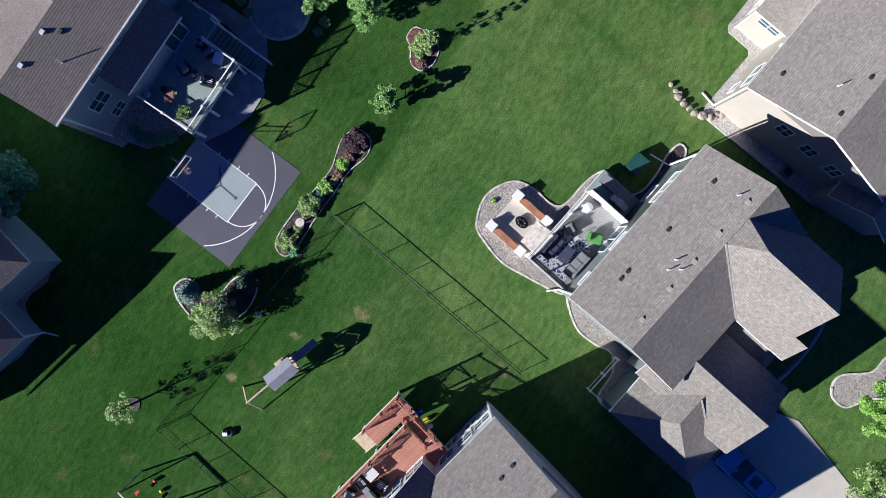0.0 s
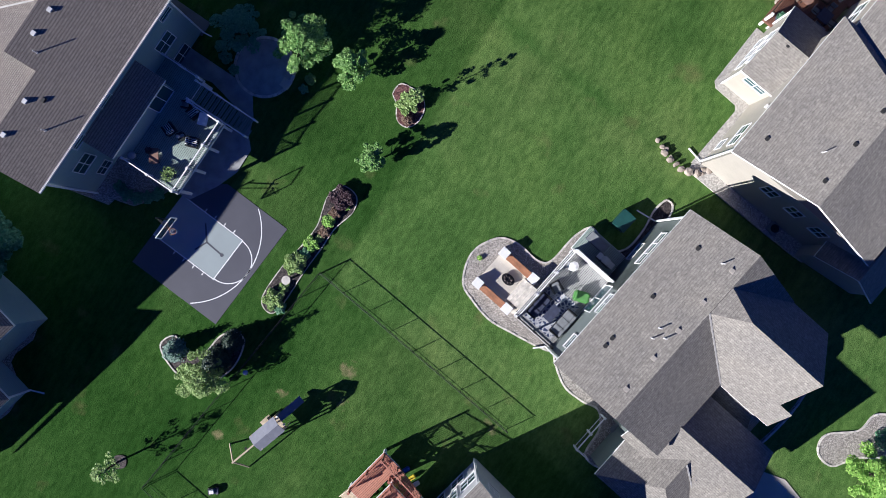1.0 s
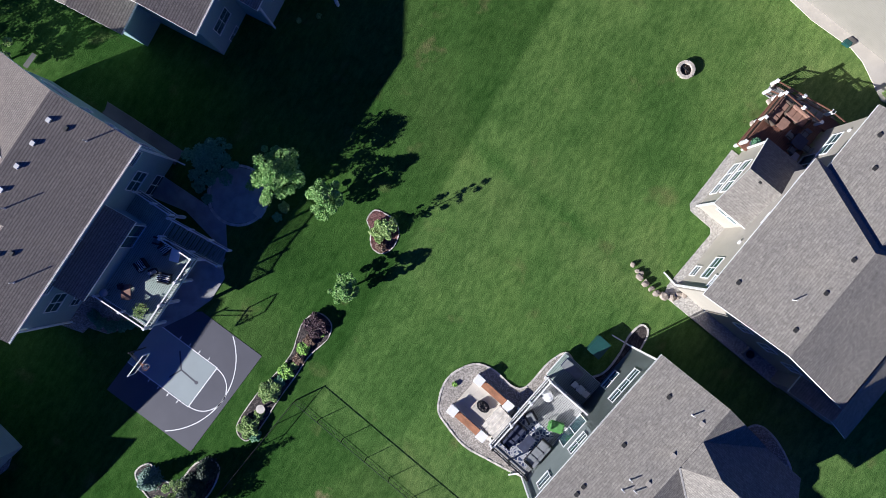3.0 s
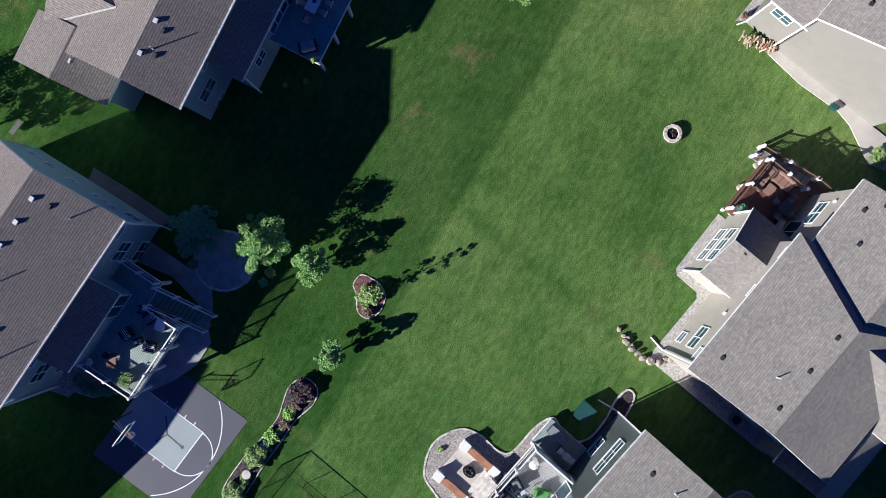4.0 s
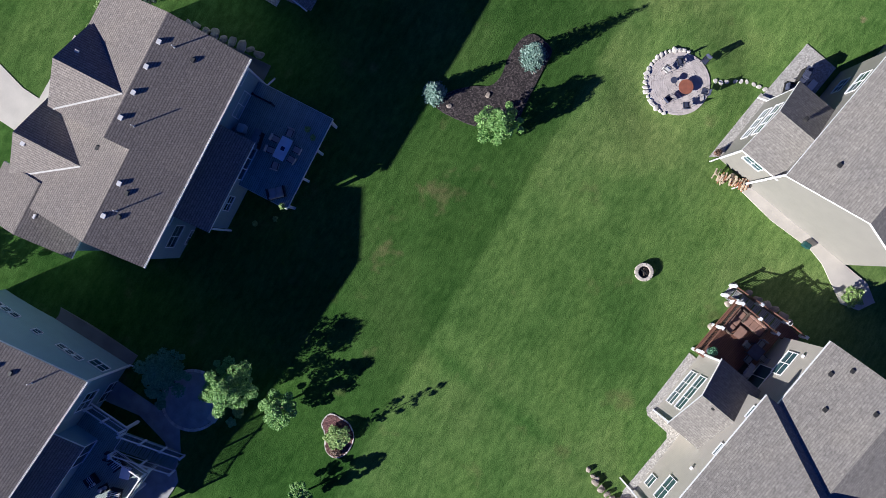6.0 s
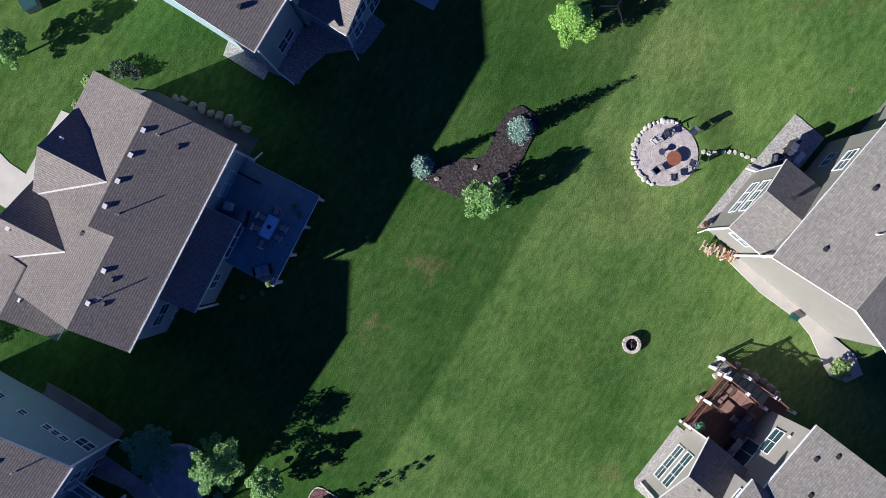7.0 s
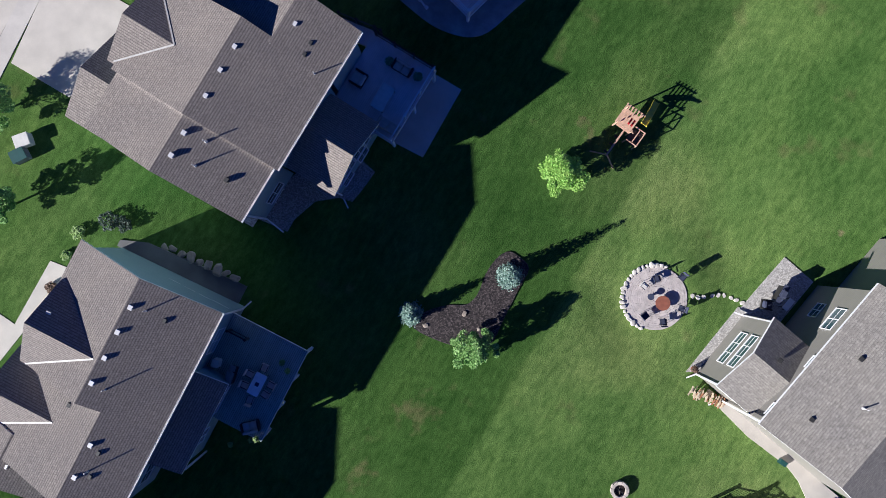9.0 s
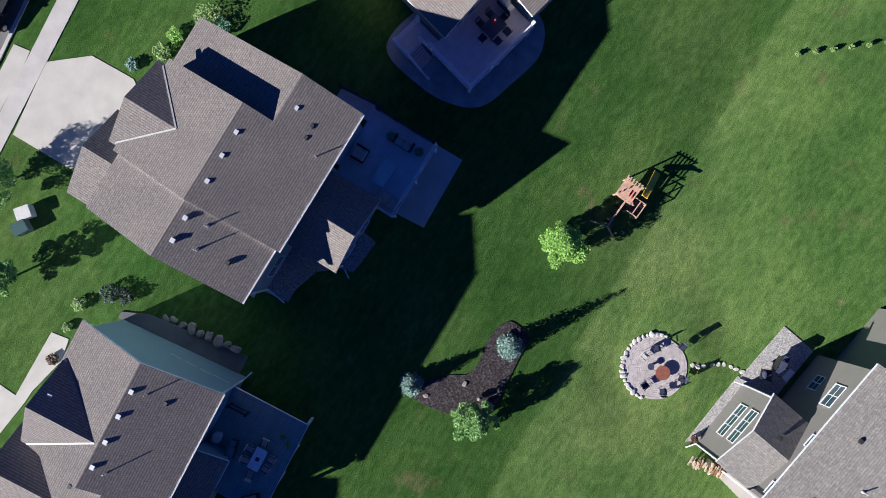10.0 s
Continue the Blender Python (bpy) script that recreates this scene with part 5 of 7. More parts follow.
flat("patio", plan(BALL, [(-9.4, -4.4), (-9.4, -10.8), (-7.4, -12.0), (-5.6, -12.7), (-3.6, -12.7), (-2.8, -12.0), (-1.5, -11.6), (0.3, -10.3), (0.3, -4.4)]), PATIO_D, "grey concrete patio under a deck", "patio", h=0.06)


# ---- basketball court ----
def court():
    c = thing("basketball_court", pose(-16.4, 4.4, 0.0, 0, 0, -37.1), "dark tiled half court with a pale blue key", "sports court")
    # x: from the baseline to the half line; y: across
    X0, X1, Y0, Y1, top = -4.4, 3.55, -4.5, 4.6, 0.07
    bm = bmesh.new()
    box(bm, X0, X1, Y0, Y1, -0.3, top)
    part("slab", bm, COURT, c)
    bm = bmesh.new()
    box(bm, X0, X0 + 5.79, -1.83, 1.83, top, top + 0.004)
    part("key", bm, KEYPAINT, c, "pale blue painted key")
    z0, z1, w = top + 0.005, top + 0.009, 0.075

    def stripe(name, x0, x1, y0, y1):
        bm = bmesh.new()
        box(bm, x0, x1, y0, y1, z0, z1)
        part(name, bm, LINE, c)

    stripe("free_throw_line", X0 + 5.79 - w, X0 + 5.79, -1.83, 1.83)
    for y in (-1.86, 1.86):
        stripe("lane_line", X0, X0 + 5.79, y - 0.03, y + 0.03)
        for x in (2.1, 3.0, 3.9, 4.8):
            stripe("lane_mark", X0 + x, X0 + x + w, y + (0.03 if y > 0 else -0.28), y + (0.28 if y > 0 else -0.03))

    def arc(name, cx, cy, r, a0, a1, n=28):
        bm = bmesh.new()
        for i in range(n):
            p, q = radians(a0 + (a1 - a0) * i / n), radians(a0 + (a1 - a0) * (i + 1) / n)
            bm.faces.new([bm.verts.new((cx + k * math.cos(t), cy + k * math.sin(t), z1)) for t, k in ((p, r - w), (p, r), (q, r), (q, r - w))])
        part(name, bm, LINE, c)

    arc("free_throw_arc", X0 + 5.79, 0, 1.83, -90, 90)
    arc("three_point_line", X0 + 2.0, 0, 5.6, -52, 54)
    bm = bmesh.new()
    for p, q in (((-1.15, -0.9), (-0.75, 0.1)), ((-0.75, 0.1), (-1.7, 1.2)), ((-0.75, 0.1), (0.7, 0.0))):
        beam(bm, (*p, z1 - 0.001), (*q, z1 - 0.001), 0.12, 0.004)
    disc(bm, 0.75, 0.0, z1 - 0.003, z1 + 0.002, 0.14, 16)
    part("emblem", bm, COURT, c, "dark painted emblem")
    return c


def hoop():
    m = pose(-16.4, 4.4, 0.07, 0, 0, -37.1) @ pose(-3.45, -0.15, 0)
    h = thing("basketball_hoop", m, "basketball hoop with a clear backboard on a dark pole", "basketball hoop")
    bm = bmesh.new()
    tube(bm, (-0.5, 0, -0.1), (-0.5, 0, 2.9), 0.055)
    beam(bm, (-0.5, 0, 2.7), (0.7, 0, 3.3), 0.06)
    beam(bm, (-0.5, 0, 2.3), (0.7, 0, 3.0), 0.04)
    part("pole", bm, BLACK, h)
    bm = bmesh.new()
    box(bm, 0.72, 0.75, -0.9, 0.9, 2.92, 3.95)
    part("backboard", bm, GLASS, h).visible_shadow = False
    bm = bmesh.new()
    for a, b in (((0.74, -0.9, 2.92), (0.74, 0.9, 2.92)), ((0.74, -0.9, 3.97), (0.74, 0.9, 3.97)), ((0.74, -0.9, 2.92), (0.74, -0.9, 3.97)), ((0.74, 0.9, 2.92), (0.74, 0.9, 3.97))):
        beam(bm, a, b, 0.06)
    part("frame", bm, WHITE, h, "white backboard frame")
    bm = bmesh.new()
    for i in range(20):
        p, q = 2 * math.pi * i / 20, 2 * math.pi * (i + 1) / 20
        tube(bm, (1.13 + 0.23 * math.cos(p), 0.23 * math.sin(p), 3.05), (1.13 + 0.23 * math.cos(q), 0.23 * math.sin(q), 3.05), 0.018, n=5)
    beam(bm, (0.75, 0, 3.05), (0.9, 0, 3.05), 0.12, 0.05)
    part("rim", bm, CEDAR, h, "orange steel rim")
    bm = bmesh.new()
    for i in range(12):
        p = 2 * math.pi * i / 12
        for d in (0.25, -0.25):
            tube(bm, (1.13 + 0.22 * math.cos(p), 0.22 * math.sin(p), 3.04), (1.13 + 0.14 * math.cos(p + d), 0.14 * math.sin(p + d), 2.6), 0.008, n=4)
    part("net", bm, WHITE, h)


court()
hoop()


# ---- fence ----
def fence(a, b, h=1.0, step=2.3):
    """A dark chain-link fence: posts, top and bottom rails and thin wires between."""
    A, B = Vector(a), Vector(b)
    f = thing("fence", Matrix.Identity(4), "thin dark chain-link fence across the lawn", "fence", "fences of the back yard")
    n = max(1, round((B - A).length / step))
    P = [A.lerp(B, i / n) for i in range(n + 1)]
    Z = [ground_z(*p) for p in P]
    for p, z in zip(P, Z):
        bm = bmesh.new()
        tube(bm, (*p, z - 0.2), (*p, z + h + 0.04), 0.032, n=6)
        part("post", bm, BLACK, f)
    for k, r in ((h, 0.024), (0.08, 0.012)):
        for i in range(n):
            bm = bmesh.new()
            tube(bm, (*P[i], Z[i] + k), (*P[i + 1], Z[i + 1] + k), r, n=5)
            part("rail", bm, BLACK, f)
    bm = bmesh.new()
    for i in range(n):
        m = 7
        for j in range(-m, m):
            for s in (0, 1):
                t0, t1 = j / m, j / m + 0.55
                c0, c1 = max(0, t0), min(1, t1)
                if c1 <= c0:
                    continue
                z0, z1 = (c0 - t0) / 0.55, (c1 - t0) / 0.55
                if s:
                    z0, z1 = 1 - z0, 1 - z1
                tube(bm, (*P[i].lerp(P[i + 1], c0), Z[i] + 0.08 + (h - 0.08) * z0), (*P[i].lerp(P[i + 1], c1), Z[i + 1] + 0.08 + (h - 0.08) * z1), 0.003, n=3)
    part("mesh", bm, BLACK, f)


fence((-8.2, 2.6), (5.9, -9.4))
fence((-8.3, 2.5), (-21.5, -13.5))
fence((-21.4, -13.6), (-13.4, -20.6))


# ---- stone patio and grey deck ----
def stone_patio():
    H = STONE_PATIO
    p = thing("patio", at(H, 0, 0, 0), "cream stone patio between two seat walls", "patio", kind="structure")
    bm = bmesh.new()
    box(bm, -8.0, -4.95, 7.7, 11.5, -0.1, 0.14)
    part("base", bm, STONE, p)
    k = 0
    for i in range(5):
        for j in range(6):
            bm = bmesh.new()
            u, v = -7.68 + i * 0.5, 7.8 + j * 0.62
            box(bm, u, u + 0.485, v, v + 0.605, 0.12, 0.165 + 0.004 * ((i * 7 + j * 3) % 3))
            part("paver", bm, CONC, p)
            k += 1
    for u in (-7.98, -4.95):
        w = thing("seat_wall", at(H, u, 9.9, 0), "stone seat wall with a cedar seat and pale pillars", "seat wall", "seat walls of the patio")
        bm = bmesh.new()
        box(bm, -0.24, 0.24, -1.1, 1.1, 0, 0.42)
        part("wall", bm, STONE, w)
        bm = bmesh.new()
        box(bm, -0.27, 0.27, -1.12, 1.12, 0.42, 0.5, bevel=0.015)
        part("seat", bm, CEDAR, w, "red-brown cedar seat")
        for v in (-1.45, 1.45):
            bm = bmesh.new()
            box(bm, -0.3, 0.3, v - 0.3, v + 0.3, 0, 0.72)
            box(bm, -0.36, 0.36, v - 0.36, v + 0.36, 0.72, 0.8, bevel=0.015)
            part("pillar", bm, WHITE, w, "pale stone pillar with a cap")
    f = thing("fire_pit", at(H, -6.25, 9.8, 0.16), "low dark oval fire pit on a stone patio", "fire pit")
    bm = bmesh.new()
    bmesh.ops.create_cone(bm, cap_ends=True, segments=24, radius1=0.42, radius2=0.5, depth=0.3, matrix=Matrix.Translation((0, 0, 0.15)) @ Matrix.Diagonal((0.8, 1.1, 1, 1)))
    part("bowl", bm, BLACK, f)
    bm = bmesh.new()
    for i in range(7):
        bmesh.ops.create_icosphere(bm, subdivisions=1, radius=0.11, matrix=Matrix.Translation((0.2 * math.cos(i * 0.9), 0.3 * math.sin(i * 0.9), 0.31)))
    part("coals", bm, MULCH, f)
    # steps up to the deck
    s = thing("steps", at(H, -6.4, 7.75, 0), "pale stone steps up to a deck", "steps")
    for i in range(4):
        bm = bmesh.new()
        box(bm, -1.0, 1.0, -0.05 + 0.0 * i, 1.15 - 0.3 * i, 0.16 + 0.3 * i, 0.46 + 0.3 * i)
        part("step", bm, STONE, s)


def grey_deck(h):
    d = deck(h, -8.0, -1.3, 4.2, 7.75, 1.4, DECK_G, 0, [(-7.8, 7.6), (-4.6, 7.6), (-1.5, 7.6)], "grey composite deck")
    railing(d, [(-7.9, 4.3), (-7.9, 7.6)], 1.4, BLACK)
    railing(d, [(-7.9, 7.65), (-1.4, 7.65)], 1.4, WHITE, BLACK)
    bm = bmesh.new()
    box(bm, -1.46, -1.34, 4.25, 7.7, 1.3, 3.0)
    part("privacy_screen", bm, WHITE, d, "white privacy screen at the end of the deck")
    lo = deck(h, -1.25, 0.9, 4.3, 7.8, 0.5, DECK_D, 0, [(0.7, 7.6)], "lower dark landing of a deck", name="landing")
    return d


# ---- furniture ----
def cushion_chair(m, cloth, frame_mat, label, w=0.75, d=0.75, group="", name="armchair", category="armchair", seat_h=0.42):
    """A lounge chair or sofa: base, seat cushions, back cushions and arms."""
    c = thing(name, m, label, category, group)
    bm = bmesh.new()
    box(bm, -w / 2, w / 2, -d / 2, d / 2, 0.08, seat_h - 0.14, bevel=0.01)
    part("base", bm, frame_mat, c)
    for x in (-w / 2 + 0.05, w / 2 - 0.05):
        for y in (-d / 2 + 0.05, d / 2 - 0.05):
            bm = bmesh.new()
            box(bm, x - 0.03, x + 0.03, y - 0.03, y + 0.03, 0, 0.1)
            part("leg", bm, frame_mat, c)
        bm = bmesh.new()
        box(bm, x - 0.06, x + 0.06, -d / 2, d / 2, seat_h - 0.14, seat_h + 0.18, bevel=0.02)
        part("arm", bm, frame_mat, c)
    n = max(1, round(w / 0.75))
    for i in range(n):
        a, b = -w / 2 + 0.12 + (w - 0.24) * i / n, -w / 2 + 0.12 + (w - 0.24) * (i + 1) / n
        bm = bmesh.new()
        box(bm, a + 0.01, b - 0.01, -d / 2 + 0.02, d / 2 - 0.18, seat_h - 0.14, seat_h + 0.03, bevel=0.04)
        part("seat", bm, cloth, c)
        bm = bmesh.new()
        box(bm, a + 0.01, b - 0.01, d / 2 - 0.2, d / 2 - 0.02, seat_h - 0.1, seat_h + 0.42, bevel=0.05)
        part("backrest", bm, cloth, c)
    return c


def dining_chair(m, mat, label, group=""):
    c = thing("patio_chair", m, label, "chair", group)
    bm = bmesh.new()
    box(bm, -0.25, 0.25, -0.25, 0.25, 0.41, 0.46, bevel=0.015)
    part("seat", bm, mat, c)
    bm = bmesh.new()
    box(bm, -0.25, 0.25, 0.22, 0.27, 0.5, 0.95, Matrix.Rotation(radians(-6), 4, "X"), bevel=0.015)
    part("backrest", bm, mat, c)
    for x in (-0.22, 0.22):
        for y in (-0.22, 0.22):
            bm = bmesh.new()
            tube(bm, (x, y, 0), (x, y, 0.62 if y < 0 else 0.52), 0.018, n=6)
            part("leg", bm, BLACK, c)
        bm = bmesh.new()
        box(bm, x - 0.025, x + 0.025, -0.24, 0.24, 0.62, 0.65)
        part("arm", bm, BLACK, c)
    return c


def patio_table(m, w, d, top_mat, label, h=0.73, round_top=False, insert=None):
    t = thing("patio_table", m, label, "table")
    bm = bmesh.new()
    if round_top:
        disc(bm, 0, 0, h - 0.04, h, w / 2, 32)
    else:
        box(bm, -w / 2, w / 2, -d / 2, d / 2, h - 0.04, h, bevel=0.012)
    part("tabletop", bm, top_mat, t)
    if insert:
        bm = bmesh.new()
        box(bm, -0.14, 0.14, -0.14, 0.14, h, h + 0.012)
        part("inlay", bm, insert, t)
    if round_top:
        bm = bmesh.new()
        disc(bm, 0, 0, 0, h - 0.04, 0.3, 20, 0.18)
        part("pedestal", bm, BLACK, t)
    else:
        for x in (-w / 2 + 0.08, w / 2 - 0.08):
            for y in (-d / 2 + 0.08, d / 2 - 0.08):
                bm = bmesh.new()
                box(bm, x - 0.03, x + 0.03, y - 0.03, y + 0.03, 0, h - 0.04)
                part("leg", bm, BLACK, t)
    return t


def grill(m, lid, label):
    g = thing("grill", m, label, "grill")
    bm = bmesh.new()
    box(bm, -0.6, 0.6, -0.26, 0.26, 0.05, 0.85, bevel=0.01)
    part("cabinet", bm, BLACK, g)
    bm = bmesh.new()
    box(bm, -0.36, 0.36, -0.28, 0.28, 0.85, 1.15, bevel=0.1)
    part("lid", bm, lid, g)
    for x in (-0.55, 0.55):
        bm = bmesh.new()
        box(bm, x - 0.2, x + 0.2, -0.24, 0.24, 0.85, 0.89, bevel=0.01)
        part("side_shelf", bm, lid, g)
    return g


def planter(m, r, h, pot, leaf, label, seed):
    p = thing("planter", m, label, "planter")
    bm = bmesh.new()
    disc(bm, 0, 0, 0, h, r * 0.75, 20, r)
    part("pot", bm, pot, p)
    rng = np.random.default_rng(seed)
    d = rng.normal(0, 1, (260, 3))
    d /= np.linalg.norm(d, axis=1)[:, None]
    q = d * rng.uniform(0.4, 1, (260, 1)) * (r * 1.25, r * 1.25, h * 0.7)
    q[:, 2] = np.abs(q[:, 2]) + h
    leaves_mesh("foliage", q, 0.07, leaf, p, rng)
    return p


def rug(m, w, d, label):
    r = thing("rug", m, label, "rug")
    bm = bmesh.new()
    box(bm, -w / 2, w / 2, -d / 2, d / 2, 0.0, 0.012)
    part("weave", bm, RUG, r)
    return r


def rug_mat():
    m, t, bs = nt("patterned_rug")
    tc = t.nodes.new("ShaderNodeTexCoord").outputs["Object"]
    v = t.nodes.new("ShaderNodeTexVoronoi")
    v.feature = "DISTANCE_TO_EDGE"
    v.inputs["Scale"].default_value = 3.4
    t.links.new(tc, v.inputs["Vector"])
    c = ramp(t, v.outputs[0], [(0.10, (0.50, 0.50, 0.52)), (0.16, (0.05, 0.065, 0.14))])
    t.links.new(c, bs.inputs["Base Color"])
    bs.inputs["Roughness"].default_value = 1.0
    return m


def stripe_mat():
    m, t, bs = nt("black_white_striped_cloth")
    tc = t.nodes.new("ShaderNodeTexCoord").outputs["Object"]
    v = t.nodes.new("ShaderNodeTexWave")
    v.inputs["Scale"].default_value = 2.2
    t.links.new(tc, v.inputs["Vector"])
    t.links.new(ramp(t, v.outputs["Fac"], [(0.48, (0.02, 0.02, 0.025)), (0.52, (0.75, 0.74, 0.72))]), bs.inputs["Base Color"])
    bs.inputs["Roughness"].default_value = 0.95
    return m


RUG, STRIPE = rug_mat(), stripe_mat()
PALE = plain("pale_cushion", (0.62, 0.60, 0.56), 0.9, var=0.08)
TAN = plain("tan_cushion", (0.25, 0.15, 0.11), 0.9, var=0.12)
SAND = plain("sand_cushion", (0.60, 0.50, 0.42), 0.9, var=0.12)
GREYC = plain("grey_cushion", (0.22, 0.23, 0.24), 0.9, var=0.12)
GREENP = plain("lime_green_cover", (0.12, 0.29, 0.07), 0.6, var=0.1)
TEAL = plain("teal_green_box", (0.018, 0.07, 0.065), 0.5, var=0.1)
BRICKRED = plain("red_brown_tabletop", (0.26, 0.095, 0.055), 0.6, var=0.15)
PLASTIC = plain("grey_plastic", (0.27, 0.275, 0.31), 0.5, var=0.1)
SLIDEBLUE = plain("blue_grey_slide", (0.20, 0.215, 0.29), 0.4, var=0.1)
YELLOW = plain("yellow_slide", (0.62, 0.48, 0.03), 0.4, var=0.1)
BLUEP = plain("blue_plastic", (0.03, 0.08, 0.45), 0.4, var=0.1)
RED = plain("red_plastic", (0.50, 0.03, 0.03), 0.45, var=0.1)
PINE = plain("weathered_pine", (0.52, 0.43, 0.30), 0.8, var=0.2)
PLAYWOOD = plain("stained_play_timber", (0.56, 0.36, 0.24), 0.8, var=0.25)

stone_patio()
grey_deck(HOUSES[0])
A_ = STONE_PATIO
rug(at(A_, -5.9, 5.9, 1.41), 3.2, 2.6, "blue and white patterned outdoor rug on a deck")
cushion_chair(at(A_, -6.2, 6.95, 1.425, 0), CHAR, BLACK, "dark blue cushioned sofa on the rug", 2.0, 0.85, name="sofa", category="sofa")
cushion_chair(at(A_, -4.35, 6.9, 1.41, -20), GREYC, BLACK, "grey cushioned armchair on the deck", 0.8, 0.8, "deck armchairs")
cushion_chair(at(A_, -6.0, 4.75, 1.425, 180), GREYC, BLACK, "grey cushioned loveseat against the house wall", 2.2, 0.85, name="sofa", category="sofa")
patio_table(at(A_, -6.0, 5.85, 1.425), 1.3, 0.75, CHAR, "low dark coffee table on the rug", h=0.42)
t_ = thing("lounger", at(A_, -3.65, 5.05, 1.4, 25), "folded lime-green covered lounger on a deck", "lounger")
bm = bmesh.new()
box(bm, -0.42, 0.42, -0.62, 0.62, 0.25, 0.5, bevel=0.12)
box(bm, -0.36, 0.36, 0.3, 0.62, 0.4, 0.85, bevel=0.12)
part("cover", bm, GREENP, t_)
for x in (-0.4, 0.4):
    for y in (-0.6, 0.6):
        bm = bmesh.new()
        tube(bm, (x, y, 0), (x, y, 0.3), 0.03)
        part("leg", bm, BLACK, t_)
t_ = thing("covered_stand", at(A_, -2.35, 7.0, 1.4), "white covered round stand on a deck corner", "covered stand")
bm = bmesh.new()
disc(bm, 0, 0, 0, 0.8, 0.42, 8, 0.36)
disc(bm, 0, 0, 0.8, 0.95, 0.36, 8, 0.12)
part("cover", bm, WHITE, t_)
grill(at(A_, -0.4, 5.4, 0.5, 90), PALE, "built-in grill with a pale counter")
t_ = thing("storage_bench", at(A_, 0.3, 6.7, 0.5), "slate deck storage bench", "bench")
bm = bmesh.new()
box(bm, -0.35, 0.35, -0.8, 0.8, 0, 0.5, bevel=0.02)
part("body", bm, CHAR, t_)
bm = bmesh.new()
box(bm, -0.38, 0.38, -0.83, 0.83, 0.5, 0.55, bevel=0.02)
part("lid", bm, GREYC, t_)
t_ = thing("utility_box", pose(14.8, 6.5, ground_z(14.8, 6.5), 0, 0, 48), "green utility box on the lawn", "utility box")
bm = bmesh.new()
box(bm, -0.7, 0.7, -0.55, 0.55, 0, 0.75, bevel=0.03)
part("body", bm, TEAL, t_)
bm = bmesh.new()
box(bm, -0.73, 0.73, -0.58, 0.58, 0.75, 0.83, bevel=0.03)
part("lid", bm, TEAL, t_)

# boulders of the low wall beside the cream house
for i, (x, y, r) in enumerate(((17.6, 12.7, 0.22), (17.97, 12.2, 0.2), (18.12, 11.75, 0.27), (18.57, 11.26, 0.32), (19.02, 10.88, 0.25), (19.42, 10.5, 0.28), (19.95, 10.28, 0.36),
                               (20.6, 10.15, 0.29), (20.95, 10.12, 0.18), (21.1, 10.42, 0.22), (21.5, 10.38, 0.25), (18.25, 12.05, 0.2))):
    boulder(x, y, r, 200 + i, squash=0.85)
# boulders round the foot of the brown deck's stair
for i, (x, y, r) in enumerate(((31.0, 25.7, 0.3), (31.7, 25.25, 0.34), (32.3, 24.9, 0.3), (32.9, 24.4, 0.33), (33.4, 23.9, 0.28), (30.3, 26.2, 0.28), (29.0, 26.7, 0.26), (27.3, 23.5, 0.33), (28.6, 25.3, 0.24))):
    boulder(x, y, r, 240 + i, "grey-tan boulder beside a deck stair", ROCK, "boulders beside the deck stair")
# boulders between the western houses
for i in range(11):
    s = i / 10
    boulder(-14.0 + 6.7 * s, 47.0 - 2.95 * s + 0.12 * (i % 2), 0.29 + 0.05 * (i % 3), 220 + i, "large dim boulder in a row between houses", ROCK, "boulders between two houses", z=0.7)

# ---- fire ring on the lawn ----
fr = thing("fire_ring", pose(22.0, 27.8, ground_z(22, 27.8)), "round stone fire ring on the lawn", "fire pit")
for i in range(12):
    a = 2 * math.pi * i / 12
    bm = bmesh.new()
    box(bm, -0.155, 0.155, -0.13, 0.13, 0, 0.32, Matrix.Rotation(a, 4, "Z") @ Matrix.Translation((0, 0.58, 0)), bevel=0.02)
    part("stone", bm, STONE_D, fr)
bm = bmesh.new()
disc(bm, 0, 0, -0.05, 0.06, 0.5, 24)
part("ash", bm, MULCH, fr)
for i in range(4):
    bm = bmesh.new()
    a = i * 0.8
    tube(bm, (-0.3 * math.cos(a), -0.3 * math.sin(a), 0.1 + 0.04 * i), (0.3 * math.cos(a), 0.3 * math.sin(a), 0.12 + 0.04 * i), 0.05)
    part("log", bm, BLACK if i % 2 else BARK, fr)


